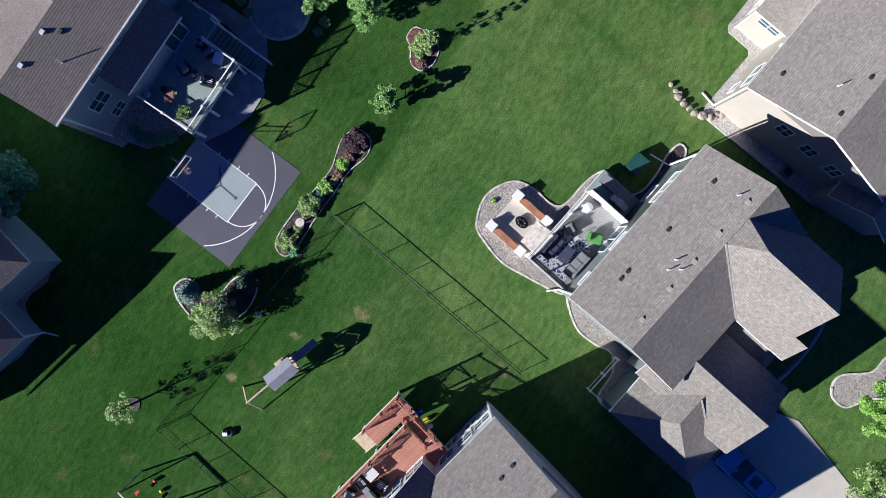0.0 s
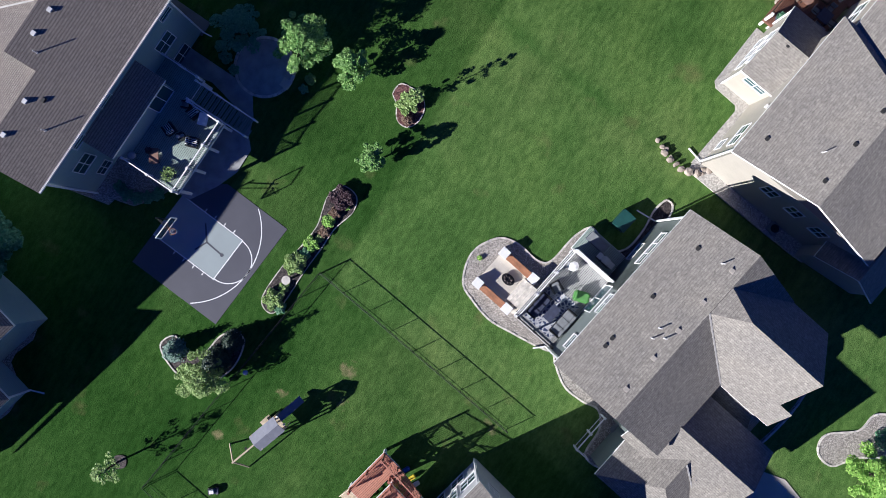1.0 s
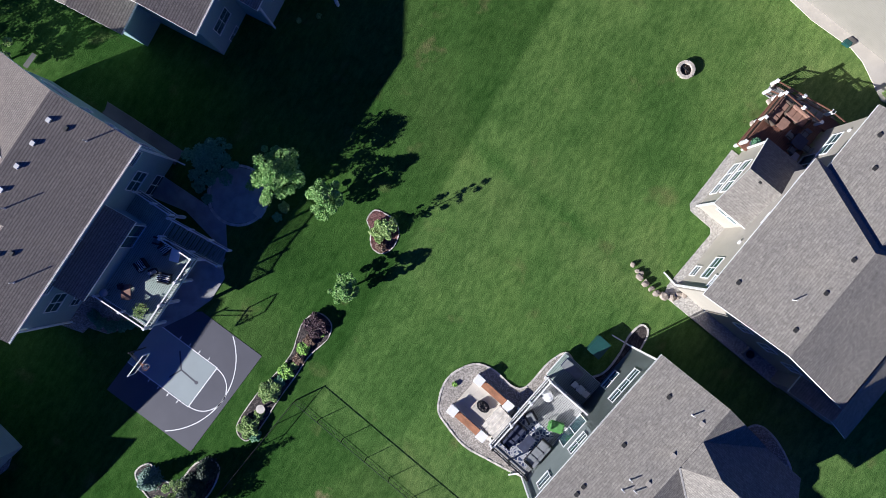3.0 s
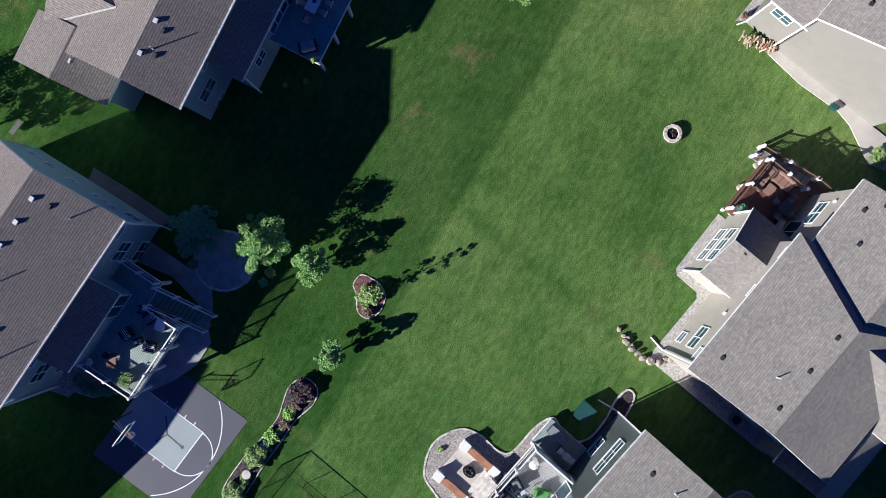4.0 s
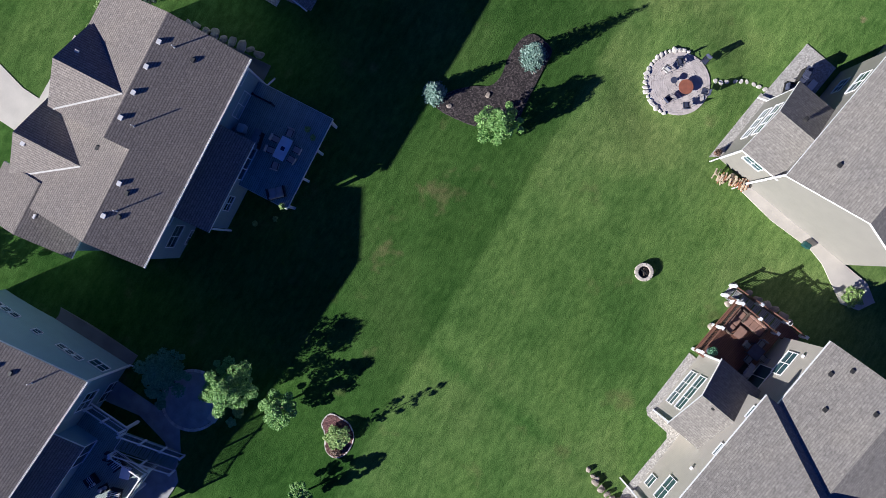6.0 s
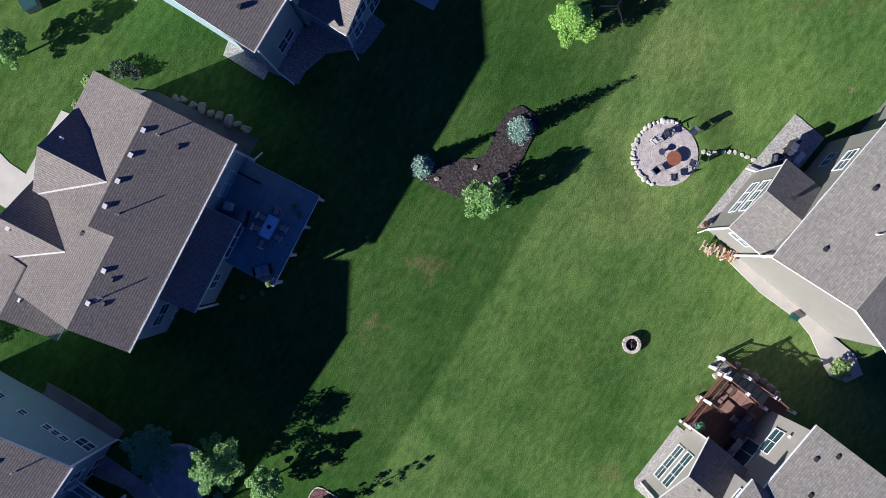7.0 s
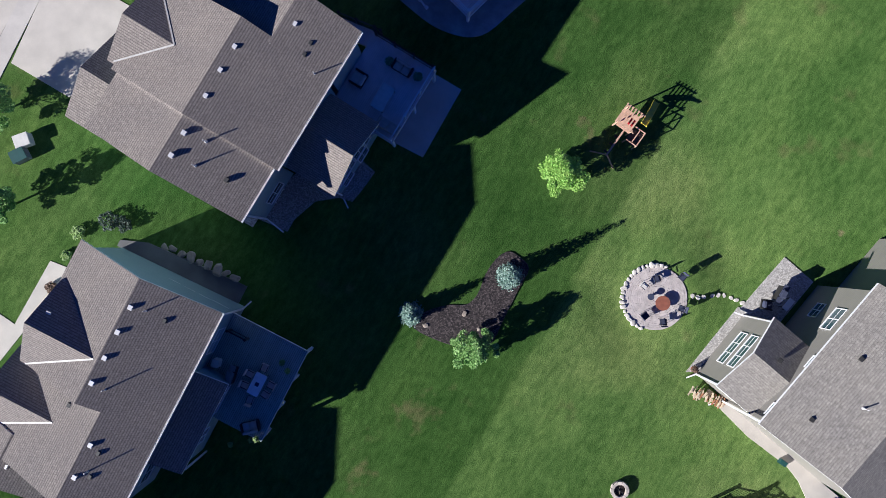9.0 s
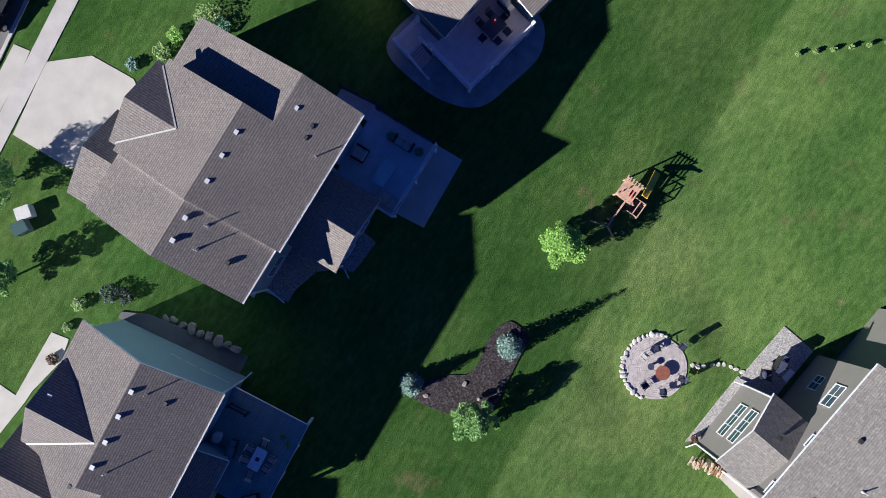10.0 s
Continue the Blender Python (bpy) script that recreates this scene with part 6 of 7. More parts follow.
# ---- round paver patio ----
def round_patio():
    x, y = 24.95, 42.6
    z = -1.79
    p = thing("patio", pose(x, y, z), "round patio of ringed grey-brown pavers", "patio", kind="structure")
    bm = bmesh.new()
    disc(bm, 0, 0, -0.6, 0.02, 2.5, 48)
    part("bed", bm, PAVER, p)
    for k in range(13):
        r0, r1 = 0.28 + k * 0.17, 0.28 + (k + 1) * 0.17 - 0.014
        n = max(8, int(2 * math.pi * r0 / 0.40))
        for i in range(n):
            a0, a1 = 2 * math.pi * (i + 0.5 * (k % 2)) / n, 2 * math.pi * (i + 0.97 + 0.5 * (k % 2)) / n
            bm = bmesh.new()
            ps = [(r * math.cos(a), r * math.sin(a)) for r, a in ((r0, a0), (r0, a1), (r1, a1), (r1, a0))]
            slab(bm, ps, 0.0, 0.045 + 0.006 * ((i * 5 + k) % 3))
            part("paver", bm, PAVER, p)
    for i in range(22):
        a = radians(72 + 172 * i / 21)
        boulder(x + 2.62 * math.cos(a), y + 2.62 * math.sin(a), 0.15 + 0.03 * (i * 5 % 4), 300 + i, "pale rounded stone at the rim of a round patio", STONE, "stones round the patio", z=z)
    patio_table(pose(25.4, 42.25, z + 0.05), 1.15, 1.15, BRICKRED, "round red-brown table on the round patio", 0.4, True)
    for i, (cx, cy) in enumerate(((23.9, 43.6), (24.9, 44.15), (26.9, 44.3), (24.0, 41.3), (25.4, 40.8), (26.85, 41.85))):
        ang = math.degrees(math.atan2(cy - 42.4, cx - 25.3)) - 90
        dining_chair(pose(cx, cy, z + 0.05 if (cx - x) ** 2 + (cy - y) ** 2 < 5.8 else ground_z(cx, cy), 0, 0, ang), CHAR if i else PALE, "black metal armchair on the round patio", "chairs round the fire table")
    t = thing("side_table", pose(24.45, 42.75, z + 0.05), "small dark side table", "table")
    bm = bmesh.new()
    disc(bm, 0, 0, 0.4, 0.44, 0.26, 20)
    part("tabletop", bm, CHAR, t)
    bm = bmesh.new()
    disc(bm, 0, 0, 0, 0.4, 0.1, 12)
    part("pedestal", bm, BLACK, t)
    for i, (sx, sy) in enumerate(((27.85, 42.8), (28.3, 42.7), (28.75, 42.72), (29.5, 42.83), (30.0, 42.86), (30.5, 42.83), (31.07, 42.64), (31.48, 42.46), (31.96, 42.25))):
        bm = bmesh.new()
        bmesh.ops.create_cone(bm, cap_ends=True, segments=6 + i % 3, radius1=0.2, radius2=0.18, depth=0.08)
        for v in bm.verts:
            k = 1 + 0.3 * noise.noise(Vector((v.co.x * 4, v.co.y * 4, i * 2.3)))
            v.co.x *= k * 0.85
            v.co.y *= k * 1.1
        st = part("stepping_stone", bm, STONE, None)
        st.matrix_world = pose(sx, sy, ground_z(sx, sy) + 0.02, 0, 0, 37 * i)
        tagged(st, "pale stepping stone in the lawn", "stepping stone", "stepping stones")


round_patio()
C_ = ROUND_P
# the wood pile against the sage wall
wp = thing("wood_pile", at(C_, -2.55, 0.5, ground_z(29, 35.6), 20), "stack of split firewood against a wall", "firewood")
rr = random.Random(5)
for i in range(60):
    bm = bmesh.new()
    u, v, z = rr.uniform(-0.45, 0.2), rr.uniform(-1.4, 1.4), rr.uniform(0.06, 0.75)
    a, L = rr.uniform(-0.35, 0.35), rr.uniform(0.4, 0.6)
    beam(bm, (u, v, z), (u - math.cos(a) * L, v + math.sin(a) * L, z + rr.uniform(-0.05, 0.05)), rr.uniform(0.07, 0.12))
    part("log", bm, CEDAR if i % 4 == 0 else PINE, wp)
planter(at(C_, -1.9, 2.45, -1.75), 0.22, 0.4, BRICKRED, LEAF_R, "terracotta pot beside a sunroom", 7)
cushion_chair(at(C_, 5.6, 1.4, -1.72, 30), CHAR, BLACK, "dark lounge chair on a concrete patio", 0.8, 0.8)
grill(at(C_, 6.9, 1.2, -1.72, 10), CHAR, "dark grill under a cover")
patio_table(at(C_, 6.6, 0.3, -1.72), 1.0, 0.5, WHITE, "white folding table on a concrete patio")
t_ = thing("utility_box", pose(34.8, 29.9, ground_z(34.8, 29.9), 0, 0, -35), "small green meter box by a wall", "utility box")
bm = bmesh.new()
box(bm, -0.3, 0.3, -0.2, 0.2, 0, 0.45, bevel=0.03)
part("body", bm, TEAL, t_)


# ---- brown deck of the cream house ----
def brown_deck(h):
    B = BOULDER
    z = 0.1
    d = deck(h, -0.4, 4.5, -0.2, 4.05, z, DECK_B, -1.6, [(-0.3, 3.9), (2.1, 3.9), (4.4, 3.9), (4.4, 1)], "red-brown deck with white posts", rim=DECK_B)
    railing(d, [(-0.3, 3.95), (4.4, 3.95), (4.4, 0.5)], z, WHITE, BLACK, post_w=0.2, rail=BROWNRAIL)
    la = deck(h, 4.52, 5.6, -1.4, 0.35, z, DECK_B, -1.6, [(5.5, -1.3), (5.5, 0.2)], "red-brown stair head", name="landing", rim=DECK_B)
    railing(la, [(5.55, -1.3), (5.55, 0.3)], z, WHITE, BLACK, post_w=0.2, rail=BROWNRAIL)
    stairs(d, (5.02, 0.35), (4.9, 4.7), 1.0, -1.35, z, DECK_G)
    railing(d, [(5.55, 0.35, z), (5.4, 4.7, -1.3)], z, WHITE, BLACK, post_w=0.2, rail=BROWNRAIL)
    railing(d, [(4.55, 3.95, -0.9), (4.42, 4.75, -1.3)], z, WHITE, BLACK, post_w=0.2, rail=BROWNRAIL)
    cushion_chair(at(B, 3.2, 3.42, z, 0), TAN, BARK, "tan cushioned sectional sofa on the brown deck", 2.1, 0.9, name="sofa", category="sofa")
    cushion_chair(at(B, 3.88, 2.0, z, -90), TAN, BARK, "tan cushioned side of a sectional sofa", 1.9, 0.9, name="sofa", category="sofa")
    patio_table(at(B, 2.75, 2.45, z), 0.9, 0.7, TAN, "low tan coffee table on the brown deck", h=0.4)
    patio_table(at(B, 2.35, 0.75, z), 1.0, 1.0, CHAR, "dark square dining table on the brown deck")
    for k in range(4):
        m = at(B, 2.35, 0.75, z) @ pose(0, 0, 0, 0, 0, 90 * k) @ pose(0, 0.75, 0)
        dining_chair(m, GREYC, "grey cushioned chair at a dark table", "chairs round the deck table")
    planter(at(B, 0.3, 3.2, z), 0.35, 0.5, CHAR, LEAF_D, "dark pot of leafy plants in a deck corner", 8)
    grill(at(B, 0.75, 0.35, z, 0), PLASTIC, "grey covered grill against the house")


brown_deck(HOUSES[1])

# ---- western decks ----
L_ = BALL
for u, v, a in ((-3.55, -8.75, 250), (-5.35, -9.85, 20), (-5.5, -7.95, 160)):
    cushion_chair(at(L_, u, v, 3.0, a), STRIPE, BLACK, "black chair with striped cushions on a slate deck", 0.75, 0.8, "striped deck chairs")
patio_table(at(L_, -3.55, -9.65, 3.0, 20), 0.9, 0.7, WHITE, "white table on a slate deck", 0.6)
cushion_chair(at(L_, -5.45, -8.95, 3.0, 60), PALE, BLACK, "pale cushioned low stool on a slate deck", 0.5, 0.5, name="stool", category="stool")
cushion_chair(at(L_, -3.4, -7.95, 3.0, 200), GREYC, BLACK, "grey cushioned small chair on a slate deck", 0.55, 0.55)
planter(at(L_, -8.2, -9.75, 3.0), 0.5, 0.45, CHAR, LEAF_S, "leafy planter in a deck corner", 9)
planter(at(L_, -7.55, -7.6, 3.0), 0.22, 0.35, PALE, LEAF_P, "small pale pot on a slate deck", 19)
patio_table(at(L_, -7.7, -8.1, 3.0, 35), 1.1, 0.7, TAN, "low brown coffee table on a slate deck", 0.4)
t_ = thing("kettle_grill", at(L_, -8.5, -6.95, 3.0), "round grey kettle grill against the house wall", "grill")
bm = bmesh.new()
bmesh.ops.create_uvsphere(bm, u_segments=20, v_segments=12, radius=0.3, matrix=Matrix.Translation((0, 0, 0.8)) @ Matrix.Diagonal((1, 1, 0.75, 1)))
part("kettle", bm, PLASTIC, t_)
for i in range(3):
    bm = bmesh.new()
    tube(bm, (0.15 * math.cos(i * 2.1), 0.15 * math.sin(i * 2.1), 0.62), (0.3 * math.cos(i * 2.1), 0.3 * math.sin(i * 2.1), 0), 0.02, n=6)
    part("leg", bm, BLACK, t_)
rp = thing("patio", pose(-12.35, 18.15, ground_z(-12.35, 18.15) - 0.03), "round dark paver patio beside trees", "patio", kind="structure")
bm = bmesh.new()
disc(bm, 0, 0, -0.3, 0.09, 2.12, 48)
part("surface", bm, PATIO_D, rp)
for i in range(36):
    a = 2 * math.pi * i / 36
    bm = bmesh.new()
    box(bm, -0.18, 0.18, -0.1, 0.1, -0.1, 0.13, Matrix.Rotation(a, 4, "Z") @ Matrix.Translation((0, 2.24, 0)))
    part("border_stone", bm, STONE, rp)
t_ = thing("stone_slab", pose(-10.75, 16.9, ground_z(-10.8, 16.9), 0, 0, 55), "square pale stone slab beside a round patio", "slab")
bm = bmesh.new()
box(bm, -0.36, 0.36, -0.36, 0.36, 0, 0.16, bevel=0.02)
part("slab", bm, CONC, t_)

M_ = LONG
patio_table(at(M_, -3.36, -5.16, 2.7), 1.65, 0.85, WHITE, "long white dining table on a dark deck", insert=CHAR)
for u, v, a in ((-2.98, -4.35, 0), (-3.85, -4.38, 6), (-3.0, -6.05, 180), (-3.78, -5.98, 174), (-4.68, -5.2, 98), (-2.15, -5.08, -86)):
    dining_chair(at(M_, u, v, 2.7, a), SAND, "sand-coloured dining chair at a long deck table", "chairs round the long table")
grill(at(M_, -3.64, -3.2, 2.7, 10), GREYC, "grey grill beside the house")
t_ = thing("covered_stand", at(M_, -3.4, -1.85, 2.7, 12), "small pale covered stand against a house wall", "covered stand")
bm = bmesh.new()
box(bm, -0.3, 0.3, -0.26, 0.26, 0, 0.85, bevel=0.06)
part("cover", bm, PALE, t_)
cushion_chair(at(M_, -6.4, -6.1, 2.7, 131), SAND, BLACK, "sand-coloured loveseat on a dark deck corner", 1.3, 0.8, name="sofa", category="sofa")
for i, (u, v) in enumerate(((-1.31, -5.96), (-1.67, -6.6), (-7.05, -6.85), (-8.3, -6.2), (-9.3, -5.0))):
    shrub(*at(M_, u, v, 0).translation[:2], 0.22, 0.35, LEAF_S, "small potted plant by a deck", 400 + i, name="potted_plant", n=140, z=2.7 if u > -7.1 else None)
railing(HOUSES[4], [(-0.9, -1.6), (-0.9, -3.0)], 2.7, BLACK)

N_ = WIDE
cushion_chair(at(N_, 12.7, -0.6, 2.45, 180), PALE, BLACK, "pale cushioned armchair on a mauve deck", 1.1, 1.0)
patio_table(at(N_, 12.4, -2.85, 2.45), 1.9, 1.0, PALE, "grey dining table on a mauve deck")
cushion_chair(at(N_, 15.0, -2.9, 2.45, -90), SAND, BLACK, "sand-coloured loveseat by the deck rail", 1.5, 0.75, name="sofa", category="sofa")
cushion_chair(at(N_, 10.9, -4.2, 2.45, 90), SAND, SAND, "sand-coloured lounger on a mauve deck", 1.7, 0.8, name="lounger", category="lounger")
for u, v in ((14.9, -1.9), (15.0, -4.2)):
    planter(at(N_, u, v, 2.45), 0.28, 0.45, CHAR, LEAF_D, "dark planter by the deck rail", int(u * 10))
railing(HOUSES[5], [(16.1, 0.0), (16.1, -4.8)], 2.45, BLACK)
stairs(HOUSES[5], (15.7, 0.2), (15.7, 3.6), 1.2, 0.2, 2.45, DECK_LIFTED)
railing(HOUSES[5], [(16.35, -0.3, 2.45), (16.35, 0.2, 2.45), (16.35, 3.6, 0.3)], 2.45, BLACK)

O_ = NORTH
patio_table(at(O_, 4.4, 2.0, 0.9), 1.6, 1.2, CHAR, "dark dining table on a corner deck")
for k, (u, v, a) in enumerate(((3.9, 1.1, 180), (4.9, 1.1, 180), (3.9, 2.9, 0), (4.9, 2.9, 0), (3.3, 2.0, 90), (5.5, 2.0, -90))):
    dining_chair(at(O_, u, v, 0.9, a), CHAR, "dark chair at a deck table", "chairs round the corner deck table")
t_ = thing("parasol", at(O_, 4.4, 2.0, 1.63), "closed bright red parasol on a table", "parasol")
bm = bmesh.new()
tube(bm, (0, 0, 0), (0, 0, 1.5), 0.025)
part("pole", bm, WHITE, t_)
bm = bmesh.new()
tube(bm, (0, 0, 0.5), (0, 0, 1.45), 0.13, 0.04)
part("canopy", bm, RED, t_)
grill(at(O_, 6.2, 2.6, 0.9, -90), PALE, "pale grill on a corner deck")
stairs(HOUSES[7], (-0.88, 5.1), (-0.8, 3.0), 1.3, -1.2, 0.9, DECK_LIFTED)
railing(HOUSES[7], [(-1.55, 5.0, 0.85), (-1.48, 3.0, -1.15)], 0.9, WHITE, bars=True, post_w=0.2)

# ---- redwood deck ----
W_ = SOUTH
wl = deck(HOUSES[6], -3.9, -0.1, 3.0, 4.6, 1.2, DECK_R, -0.2, [(-3.8, 4.5), (-0.2, 4.5)], "redwood stair landing", name="landing")
railing(wl, [(-3.8, 4.5), (-0.2, 4.5), (-0.2, 3.1)], 1.2, REDWOOD)
stairs(HOUSES[6], (-0.6, 0.6), (-0.6, 3.0), 0.9, 1.2, 2.4, DECK_R)
railing(HOUSES[6], [(-1.1, 0.6, 2.4), (-1.1, 3.0, 1.3)], 2.4, REDWOOD)
stairs(HOUSES[6], (-3.9, 3.8), (-5.3, 3.8), 1.4, -0.1, 1.2, PINE)
for u, v, a in ((-7.4, 2.1, 20), (-6.2, 2.2, -10), (-5.3, 0.9, 200)):
    cushion_chair(at(W_, u, v, 2.4, a), STRIPE, BLACK, "striped cushioned chair on a redwood deck", 0.75, 0.8, "redwood deck chairs")
patio_table(at(W_, -5.2, 2.1, 2.4), 0.9, 0.9, PALE, "pale covered table on a redwood deck", 0.6)
grill(at(W_, -6.2, 1.0, 2.4, 90), GREYC, "grey grill on a redwood deck")


# ---- play sets ----
def swing_set():
    """The grey-roofed play tower with a slide and a swing beam."""
    p = thing("swing_set", pose(-11.8, -9.1, ground_z(-12, -9), 0, 0, -50), "play tower with grey plastic roofs, slide and swings", "play set")
    for x in (-0.6, 0.6):
        for y in (-1.0, 0.0, 1.0):
            bm = bmesh.new()
            box(bm, x - 0.05, x + 0.05, y - 0.05, y + 0.05, -0.1, 2.2)
            part("post", bm, PINE, p)
    bm = bmesh.new()
    box(bm, -0.65, 0.65, -1.05, 1.05, 1.15, 1.22)
    part("platform", bm, PINE, p)
    for y0, y1, dz in ((-1.2, -0.05, 0.0), (-0.02, 1.15, 0.07)):
        bm = bmesh.new()
        roof_bm(bm, -0.68, 0.68, y0, y1, 2.15 + dz, 2.5 + dz, "v", thick=0.05)
        part("roof", bm, PLASTIC, p, "grey plastic gable roof")
    bm = bmesh.new()
    beam(bm, (-0.25, 1.1, 1.35), (-0.25, 3.0, 0.25), 0.52, 0.05)
    sl = part("slide", bm, SLIDEBLUE, p, "blue-grey plastic slide")
    for x in (-0.52, 0.02):
        bm = bmesh.new()
        beam(bm, (x, 1.1, 1.45), (x, 3.0, 0.35), 0.05, 0.2)
        part("side_wall", bm, SLIDEBLUE, sl)
    for x in (-0.45, 0.3):
        bm = bmesh.new()
        box(bm, x - 0.05, x + 0.05, 1.05, 1.2, 1.25, 1.6, bevel=0.02)
        part("grab_handle", bm, WHITE, p)
    bm = bmesh.new()
    beam(bm, (0, -0.9, 2.1), (0, -3.4, 2.1), 0.12)
    part("swing_beam", bm, PINE, p)
    for s in (-1, 1):
        bm = bmesh.new()
        beam(bm, (0, -3.3, 2.1), (s * 1.15, -3.5, 0), 0.09)
        part("leg", bm, PINE, p)
    for y in (-1.7, -2.6):
        bm = bmesh.new()
        box(bm, -0.22, 0.22, y - 0.09, y + 0.09, 0.45, 0.48)
        for s in (-0.2, 0.2):
            tube(bm, (s, y, 0.47), (s, y, 2.08), 0.008, n=4)
        part("swing", bm, BLACK, p)
    bm = bmesh.new()
    for i in range(5):
        box(bm, -0.95, -0.62, -0.3, 0.3, 0.2 + 0.2 * i, 0.24 + 0.2 * i)
    part("ladder", bm, PINE, p)


def cedar_play_set():
    p = thing("play_set", pose(22.45, 56.25, ground_z(23, 56), 0, 0, -35) @ Matrix.Diagonal((1, 1, 0.74, 1)), "cedar play set with a yellow slide and swings", "play set")
    for x in (-0.8, 0.5):
        for y in (-0.7, 0.7):
            bm = bmesh.new()
            box(bm, x - 0.05, x + 0.05, y - 0.05, y + 0.05, -0.1, 2.6)
            part("post", bm, PLAYWOOD, p)
    bm = bmesh.new()
    box(bm, -0.85, 0.55, -0.75, 0.75, 1.3, 1.36)
    part("platform", bm, PLAYWOOD, p)
    for i in range(6):
        bm = bmesh.new()
        beam(bm, (-0.95 + 0.26 * i, -0.85, 2.55), (-0.95 + 0.26 * i, 0.85, 2.65), 0.1, 0.03)
        part("slat", bm, PLAYWOOD, p)
    for y in (-0.8, 0.8):
        bm = bmesh.new()
        beam(bm, (-1.0, y, 2.5), (0.7, y, 2.5), 0.07)
        part("crossbar", bm, PLAYWOOD, p)
    bm = bmesh.new()
    box(bm, -0.1, 0.35, -0.35, 0.2, 2.0, 2.06)
    part("canopy", bm, RED, p, "red plastic canopy")
    bm = bmesh.new()
    for k in range(6):
        # a hollow chute beside the tower
        y0, y1, s0, s1 = 0.2 + 0.42 * k, 0.62 + 0.42 * k, k / 6, (k + 1) / 6
        z0, z1 = 2.5 - 2.2 * s0 ** 1.2, 2.5 - 2.2 * s1 ** 1.2
        beam(bm, (0.95, y0, z0), (0.95, y1, z1), 0.45, 0.04)
        for e in (0.72, 1.18):
            beam(bm, (e, y0, z0 + 0.09), (e, y1, z1 + 0.09), 0.05, 0.18)
    part("slide", bm, YELLOW, p, "yellow plastic slide")
    # an open railed platform with dark boards
    bm = bmesh.new()
    box(bm, 0.58, 1.5, -1.3, -0.1, 1.0, 1.05)
    part("balcony", bm, BARK, p)
    for a, b in (((0.6, -1.3), (1.5, -1.3)), ((1.5, -1.3), (1.5, -0.1)), ((1.5, -0.1), (0.6, -0.1)), ((1.05, -1.3), (1.05, -0.1))):
        bm = bmesh.new()
        beam(bm, (*a, 1.75), (*b, 1.75), 0.08, 0.05)
        part("balcony_rail", bm, PLAYWOOD, p)
    for x, y in ((0.6, -1.3), (1.5, -1.3), (1.5, -0.1)):
        bm = bmesh.new()
        box(bm, x - 0.04, x + 0.04, y - 0.04, y + 0.04, -0.1, 1.8)
        part("post", bm, PLAYWOOD, p)
    bm = bmesh.new()
    beam(bm, (0.0, -0.6, 2.2), (0.0, -3.3, 2.2), 0.12)
    part("swing_beam", bm, PLAYWOOD, p)
    for s in (-1, 1):
        bm = bmesh.new()
        beam(bm, (0, -3.2, 2.2), (s * 1.2, -3.4, 0), 0.09)
        part("leg", bm, PLAYWOOD, p)
    for y in (-1.3, -2.0, -2.7):
        bm = bmesh.new()
        box(bm, -0.22, 0.22, y - 0.09, y + 0.09, 0.45, 0.48)
        for s in (-0.2, 0.2):
            tube(bm, (s, y, 0.47), (s, y, 2.18), 0.008, n=4)
        part("swing", bm, BLACK, p)


swing_set()
cedar_play_set()


def timber_swing():
    p = thing("swing_set", pose(-22.6, -18.9, ground_z(-22, -19), 0, 0, 45), "plain timber swing frame with red swings", "swing set")
    bm = bmesh.new()
    beam(bm, (0, 1.6, 2.2), (0, -1.8, 2.2), 0.12)
    part("swing_beam", bm, PINE, p)
    for y in (1.5, -1.7):
        for s in (-1, 1):
            bm = bmesh.new()
            beam(bm, (0, y, 2.25), (s * 1.1, y + 0.15, 0), 0.1)
            part("leg", bm, PINE, p)
    for y in (0.7, -0.5):
        bm = bmesh.new()
        box(bm, -0.22, 0.22, y - 0.12, y + 0.12, 0.45, 0.52, bevel=0.02)
        for s in (-0.2, 0.2):
            tube(bm, (s, y, 0.5), (s, y, 2.18), 0.008, n=4)
        part("swing", bm, RED, p)
    for k, (x, y, m) in enumerate(((-21.9, -17.6, RED), (-21.4, -18.4, YELLOW))):
        bm = bmesh.new()
        bmesh.ops.create_uvsphere(bm, u_segments=16, v_segments=10, radius=0.16)
        b = part("toy_ball", bm, m, None)
        b.matrix_world = pose(x, y, ground_z(x, y) + 0.16)
        tagged(b, ("red" if k == 0 else "yellow") + " toy ball lying on the lawn", "ball")


timber_swing()
t_ = thing("ride_on_toy", pose(-16.4, -14.0, ground_z(-16.4, -14), 0, 0, 5), "small grey and white ride-on toy on the lawn", "toy")
bm = bmesh.new()
box(bm, -0.42, 0.42, -0.22, 0.22, 0.12, 0.3, bevel=0.05)
part("body", bm, CHAR, t_)
bm = bmesh.new()
box(bm, -0.3, 0.1, -0.16, 0.16, 0.3, 0.42, bevel=0.04)
part("seat", bm, WHITE, t_)
for x in (-0.3, 0.3):
    for y in (-0.24, 0.24):
        bm = bmesh.new()
        tube(bm, (x, y - 0.04, 0.13), (x, y + 0.04, 0.13), 0.13, n=14)
        part("wheel", bm, BLACK, t_)


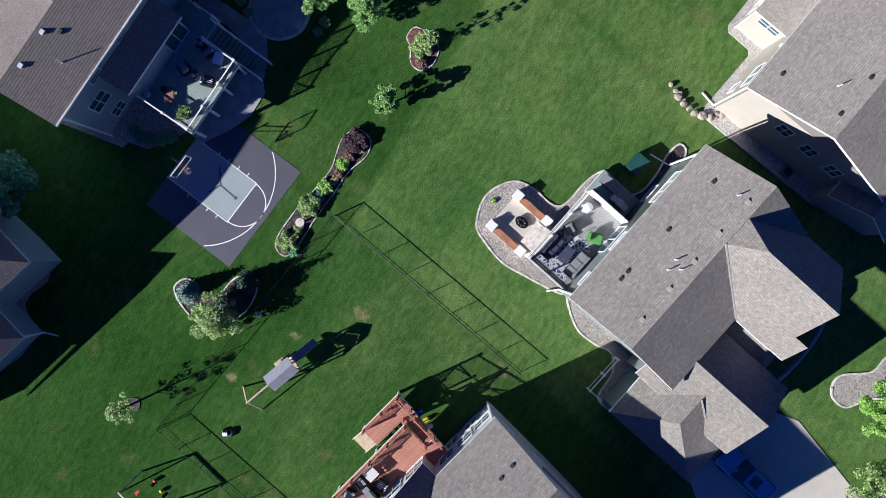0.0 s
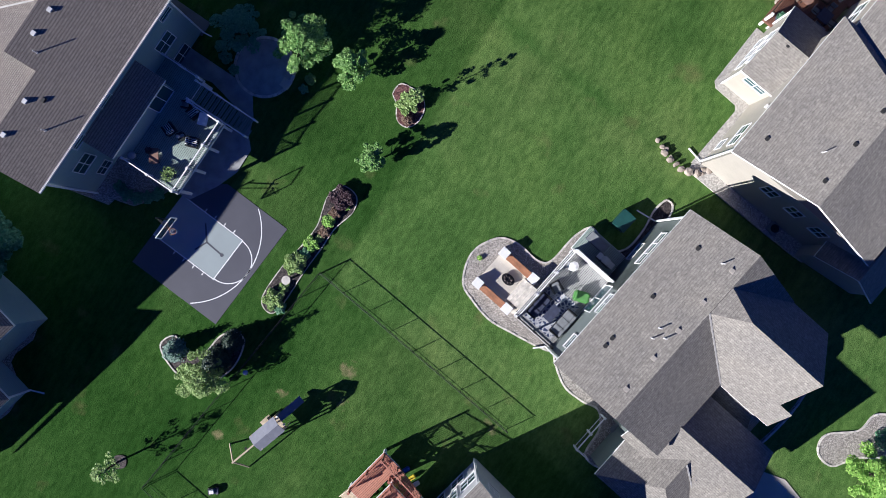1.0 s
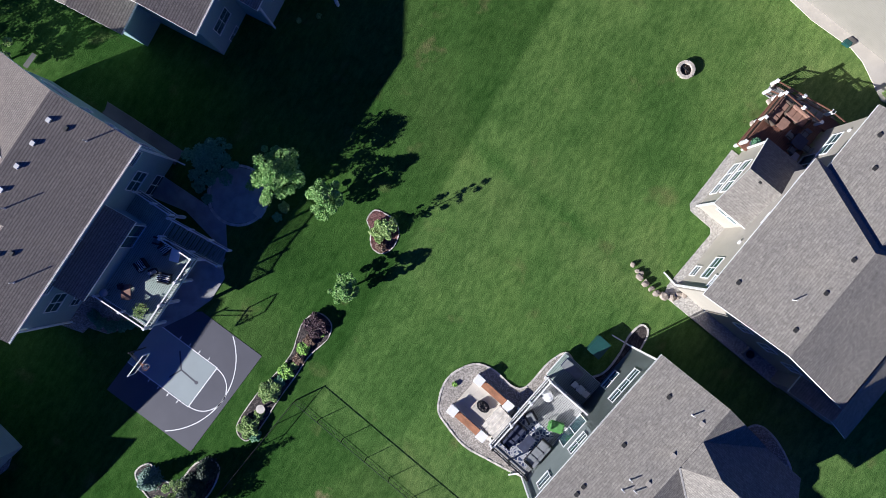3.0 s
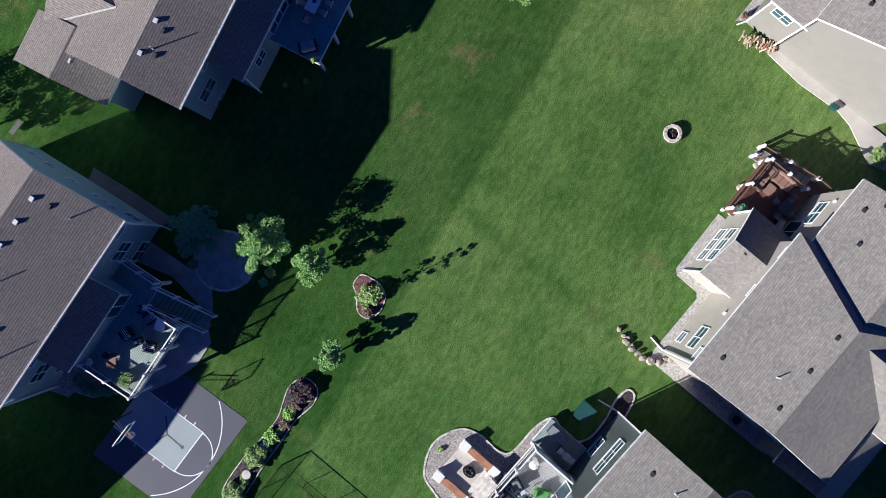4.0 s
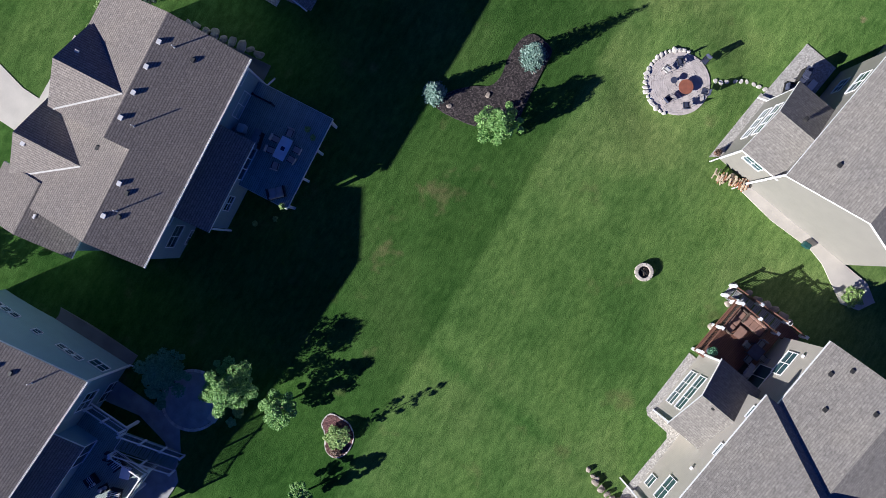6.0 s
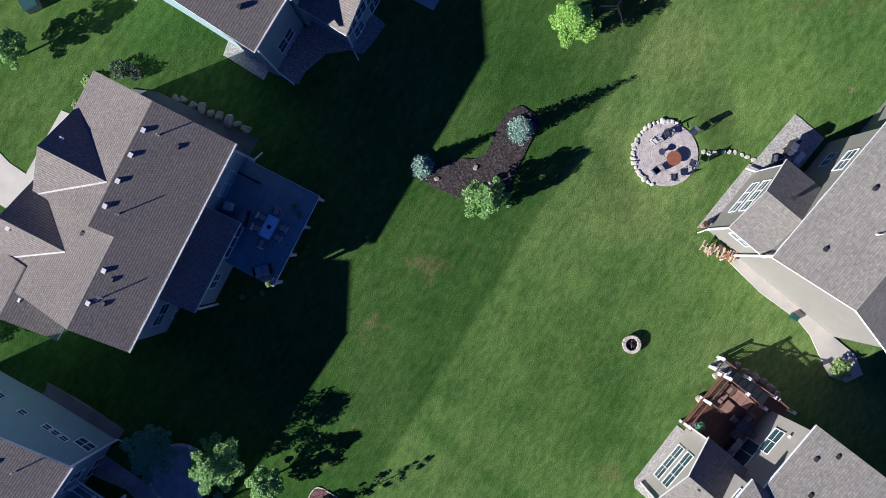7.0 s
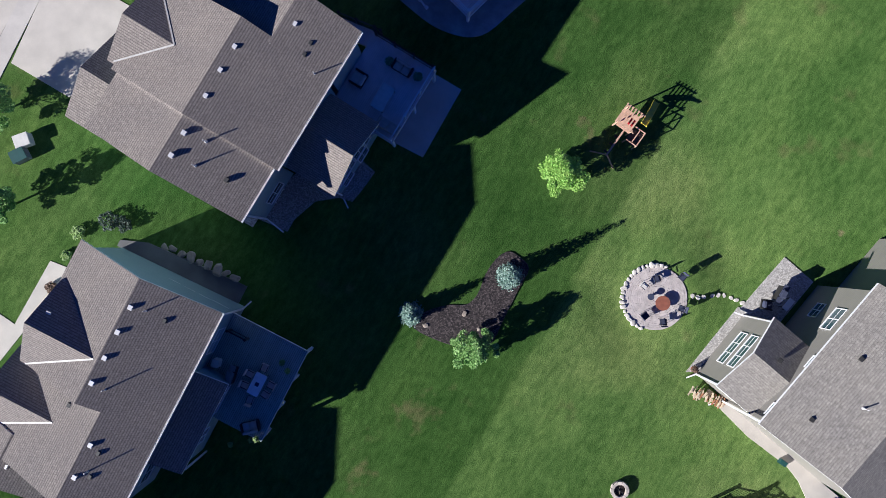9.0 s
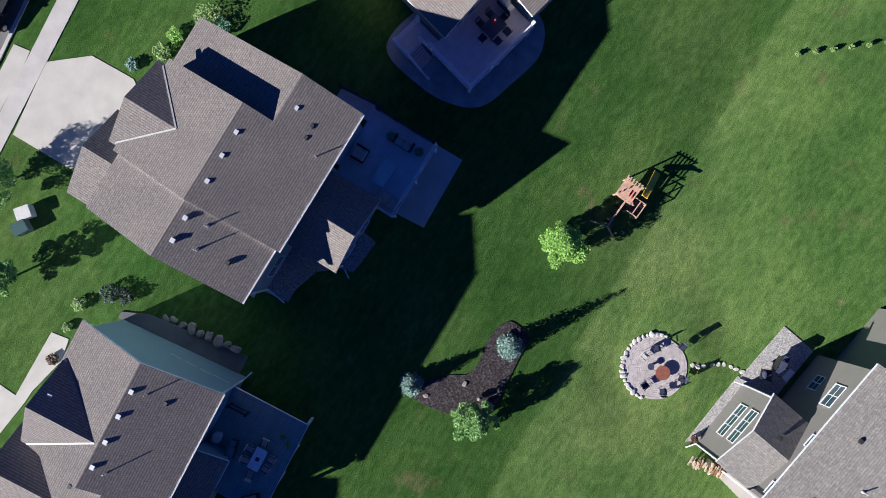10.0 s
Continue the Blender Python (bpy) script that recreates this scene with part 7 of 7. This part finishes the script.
for x, y, m, lab in ((-1.75, -12.4, "blue", "blue plastic toy lying under the deck stair"), (-1.3, -13.0, "yellow", "yellow plastic toy lying under the deck stair"), (-1.0, -13.5, "white", "white plastic toy lying under the deck stair")):
    t_ = thing("toy", pose(x, y, ground_z(x, y), 0, 0, 30), lab, "toy")
    bm = bmesh.new()
    box(bm, -0.3, 0.3, -0.16, 0.16, 0.05, 0.35, bevel=0.06)
    part("body", bm, {"blue": BLUEP, "yellow": YELLOW, "white": WHITE}[m], t_)
    bm = bmesh.new()
    tube(bm, (-0.2, 0, 0.3), (-0.2, 0, 0.6), 0.04)
    part("handle", bm, BLACK, t_)


# ---- car ----
def car(x, y, ang, paint, label):
    """An estate car with glasshouse, wheels and lights."""
    c = thing("car", pose(x, y, ground_z(x, y) + 0.05, 0, 0, ang), label, "car")
    bm = bmesh.new()
    prof = [(-2.3, 0.35), (-2.35, 0.85), (-1.15, 1.05), (-0.6, 1.1), (1.9, 1.08), (2.3, 0.95), (2.35, 0.4)]
    L = [bm.verts.new((x, -0.92, z)) for x, z in prof]
    R = [bm.verts.new((x, 0.92, z)) for x, z in prof]
    n = len(prof)
    bm.faces.new(L)
    bm.faces.new(R[::-1])
    for i in range(n):
        bm.faces.new((L[i], L[(i + 1) % n], R[(i + 1) % n], R[i]))
    bmesh.ops.recalc_face_normals(bm, faces=bm.faces)
    bmesh.ops.bevel(bm, geom=list(bm.edges), offset=0.1, segments=3, affect="EDGES")
    part("body", bm, paint, c)
    bm = bmesh.new()
    vs = box(bm, -1.05, 2.1, -0.84, 0.84, 1.05, 1.62)
    for v in vs:
        if v.co.z > 1.5:
            v.co.x += 0.7 if v.co.x < 0 else -0.35
            v.co.y *= 0.82
    bmesh.ops.bevel(bm, geom=list(bm.edges), offset=0.05, segments=2, affect="EDGES")
    part("glasshouse", bm, GLASS, c, "dark tinted windows")
    bm = bmesh.new()
    box(bm, -0.28, 1.7, -0.68, 0.68, 1.6, 1.66, bevel=0.03)
    part("roof", bm, paint, c)
    bm = bmesh.new()
    box(bm, 0.0, 0.75, -0.4, 0.4, 1.655, 1.67)
    part("sunroof", bm, GLASS, c)
    for y in (-0.62, 0.62):
        bm = bmesh.new()
        beam(bm, (-0.2, y, 1.72), (1.6, y, 1.72), 0.04)
        part("roof_rail", bm, GALV, c)
    for x in (-1.45, 1.45):
        for y in (-0.88, 0.88):
            w = new("wheel")
            w.parent = c
            bm = bmesh.new()
            tube(bm, (x, y - 0.11, 0.34), (x, y + 0.11, 0.34), 0.34, n=24)
            part("tyre", bm, BLACK, w)
            bm = bmesh.new()
            tube(bm, (x, y - 0.12, 0.34), (x, y + 0.12, 0.34), 0.2, n=16)
            part("rim", bm, GALV, w)
    for y in (-0.68, 0.68):
        bm = bmesh.new()
        box(bm, -2.36, -2.22, y - 0.2, y + 0.2, 0.7, 0.84, bevel=0.03)
        part("headlight", bm, WHITE, c)
    for y in (-1.0, 1.0):
        bm = bmesh.new()
        box(bm, -0.75, -0.6, y - 0.1, y + 0.1, 1.0, 1.14, bevel=0.03)
        part("mirror", bm, paint, c)


car(22.0, -16.3, -43, plain("silver_blue_car_paint", (0.34, 0.41, 0.60), 0.3, 0.3, var=0.03, bumpy=0), "silver-blue sport utility car on a driveway")
car(-24.5, 69.4, 64, plain("black_car_paint", (0.02, 0.022, 0.028), 0.2, 0.3, var=0.03, bumpy=0), "black sport utility car parked on a street")

# ---- small things on the lawns ----
for i, (x, y) in enumerate(((-22.6, 54.1), (-22.85, 53.0))):
    t_ = thing("utility_box", pose(x, y, ground_z(x, y), 0, 0, 20 + 8 * i), ("pale" if i == 0 else "grey-green") + " utility box on a front lawn", "utility box")
    bm = bmesh.new()
    box(bm, -0.55, 0.55, -0.45, 0.45, 0, 0.7, bevel=0.04)
    part("body", bm, PALE if i == 0 else GREYC, t_)
    bm = bmesh.new()
    box(bm, -0.58, 0.58, -0.48, 0.48, 0.7, 0.76, bevel=0.03)
    part("lid", bm, PALE if i == 0 else TEAL, t_)
t_ = thing("bird_bath", pose(-10.75, 2.05, ground_z(-10.7, 2)), "white bird bath in a planting bed", "bird bath")
bm = bmesh.new()
disc(bm, 0, 0, 0, 0.6, 0.1, 16, 0.07)
part("stem", bm, STONE, t_)
bm = bmesh.new()
disc(bm, 0, 0, 0.6, 0.72, 0.16, 24, 0.34)
part("bowl", bm, STONE, t_)
t_ = thing("gazing_ball", pose(-13.9, -4.95, ground_z(-14, -5)), "pale mirrored gazing ball on a short stem", "garden ornament")
bm = bmesh.new()
disc(bm, 0, 0, 0, 0.3, 0.08, 12)
part("stem", bm, STONE, t_)
bm = bmesh.new()
bmesh.ops.create_uvsphere(bm, u_segments=20, v_segments=12, radius=0.2, matrix=Matrix.Translation((0, 0, 0.45)))
part("ball", bm, plain("violet_glass", (0.45, 0.42, 0.6), 0.1, var=0.05, bumpy=0), t_)
for x, y, lab in ((26.2, 5.9, "grey air conditioner beside a gable wall"), (14.3, -9.4, "grey air conditioner in a gravel strip")):
    t_ = thing("air_conditioner", pose(x, y, ground_z(x, y), 0, 0, 40), lab, "air conditioner")
    bm = bmesh.new()
    box(bm, -0.4, 0.4, -0.4, 0.4, 0, 0.8, bevel=0.03)
    part("casing", bm, GREYC, t_)
    bm = bmesh.new()
    disc(bm, 0, 0, 0.8, 0.83, 0.32, 24)
    part("fan_grille", bm, BLACK, t_)
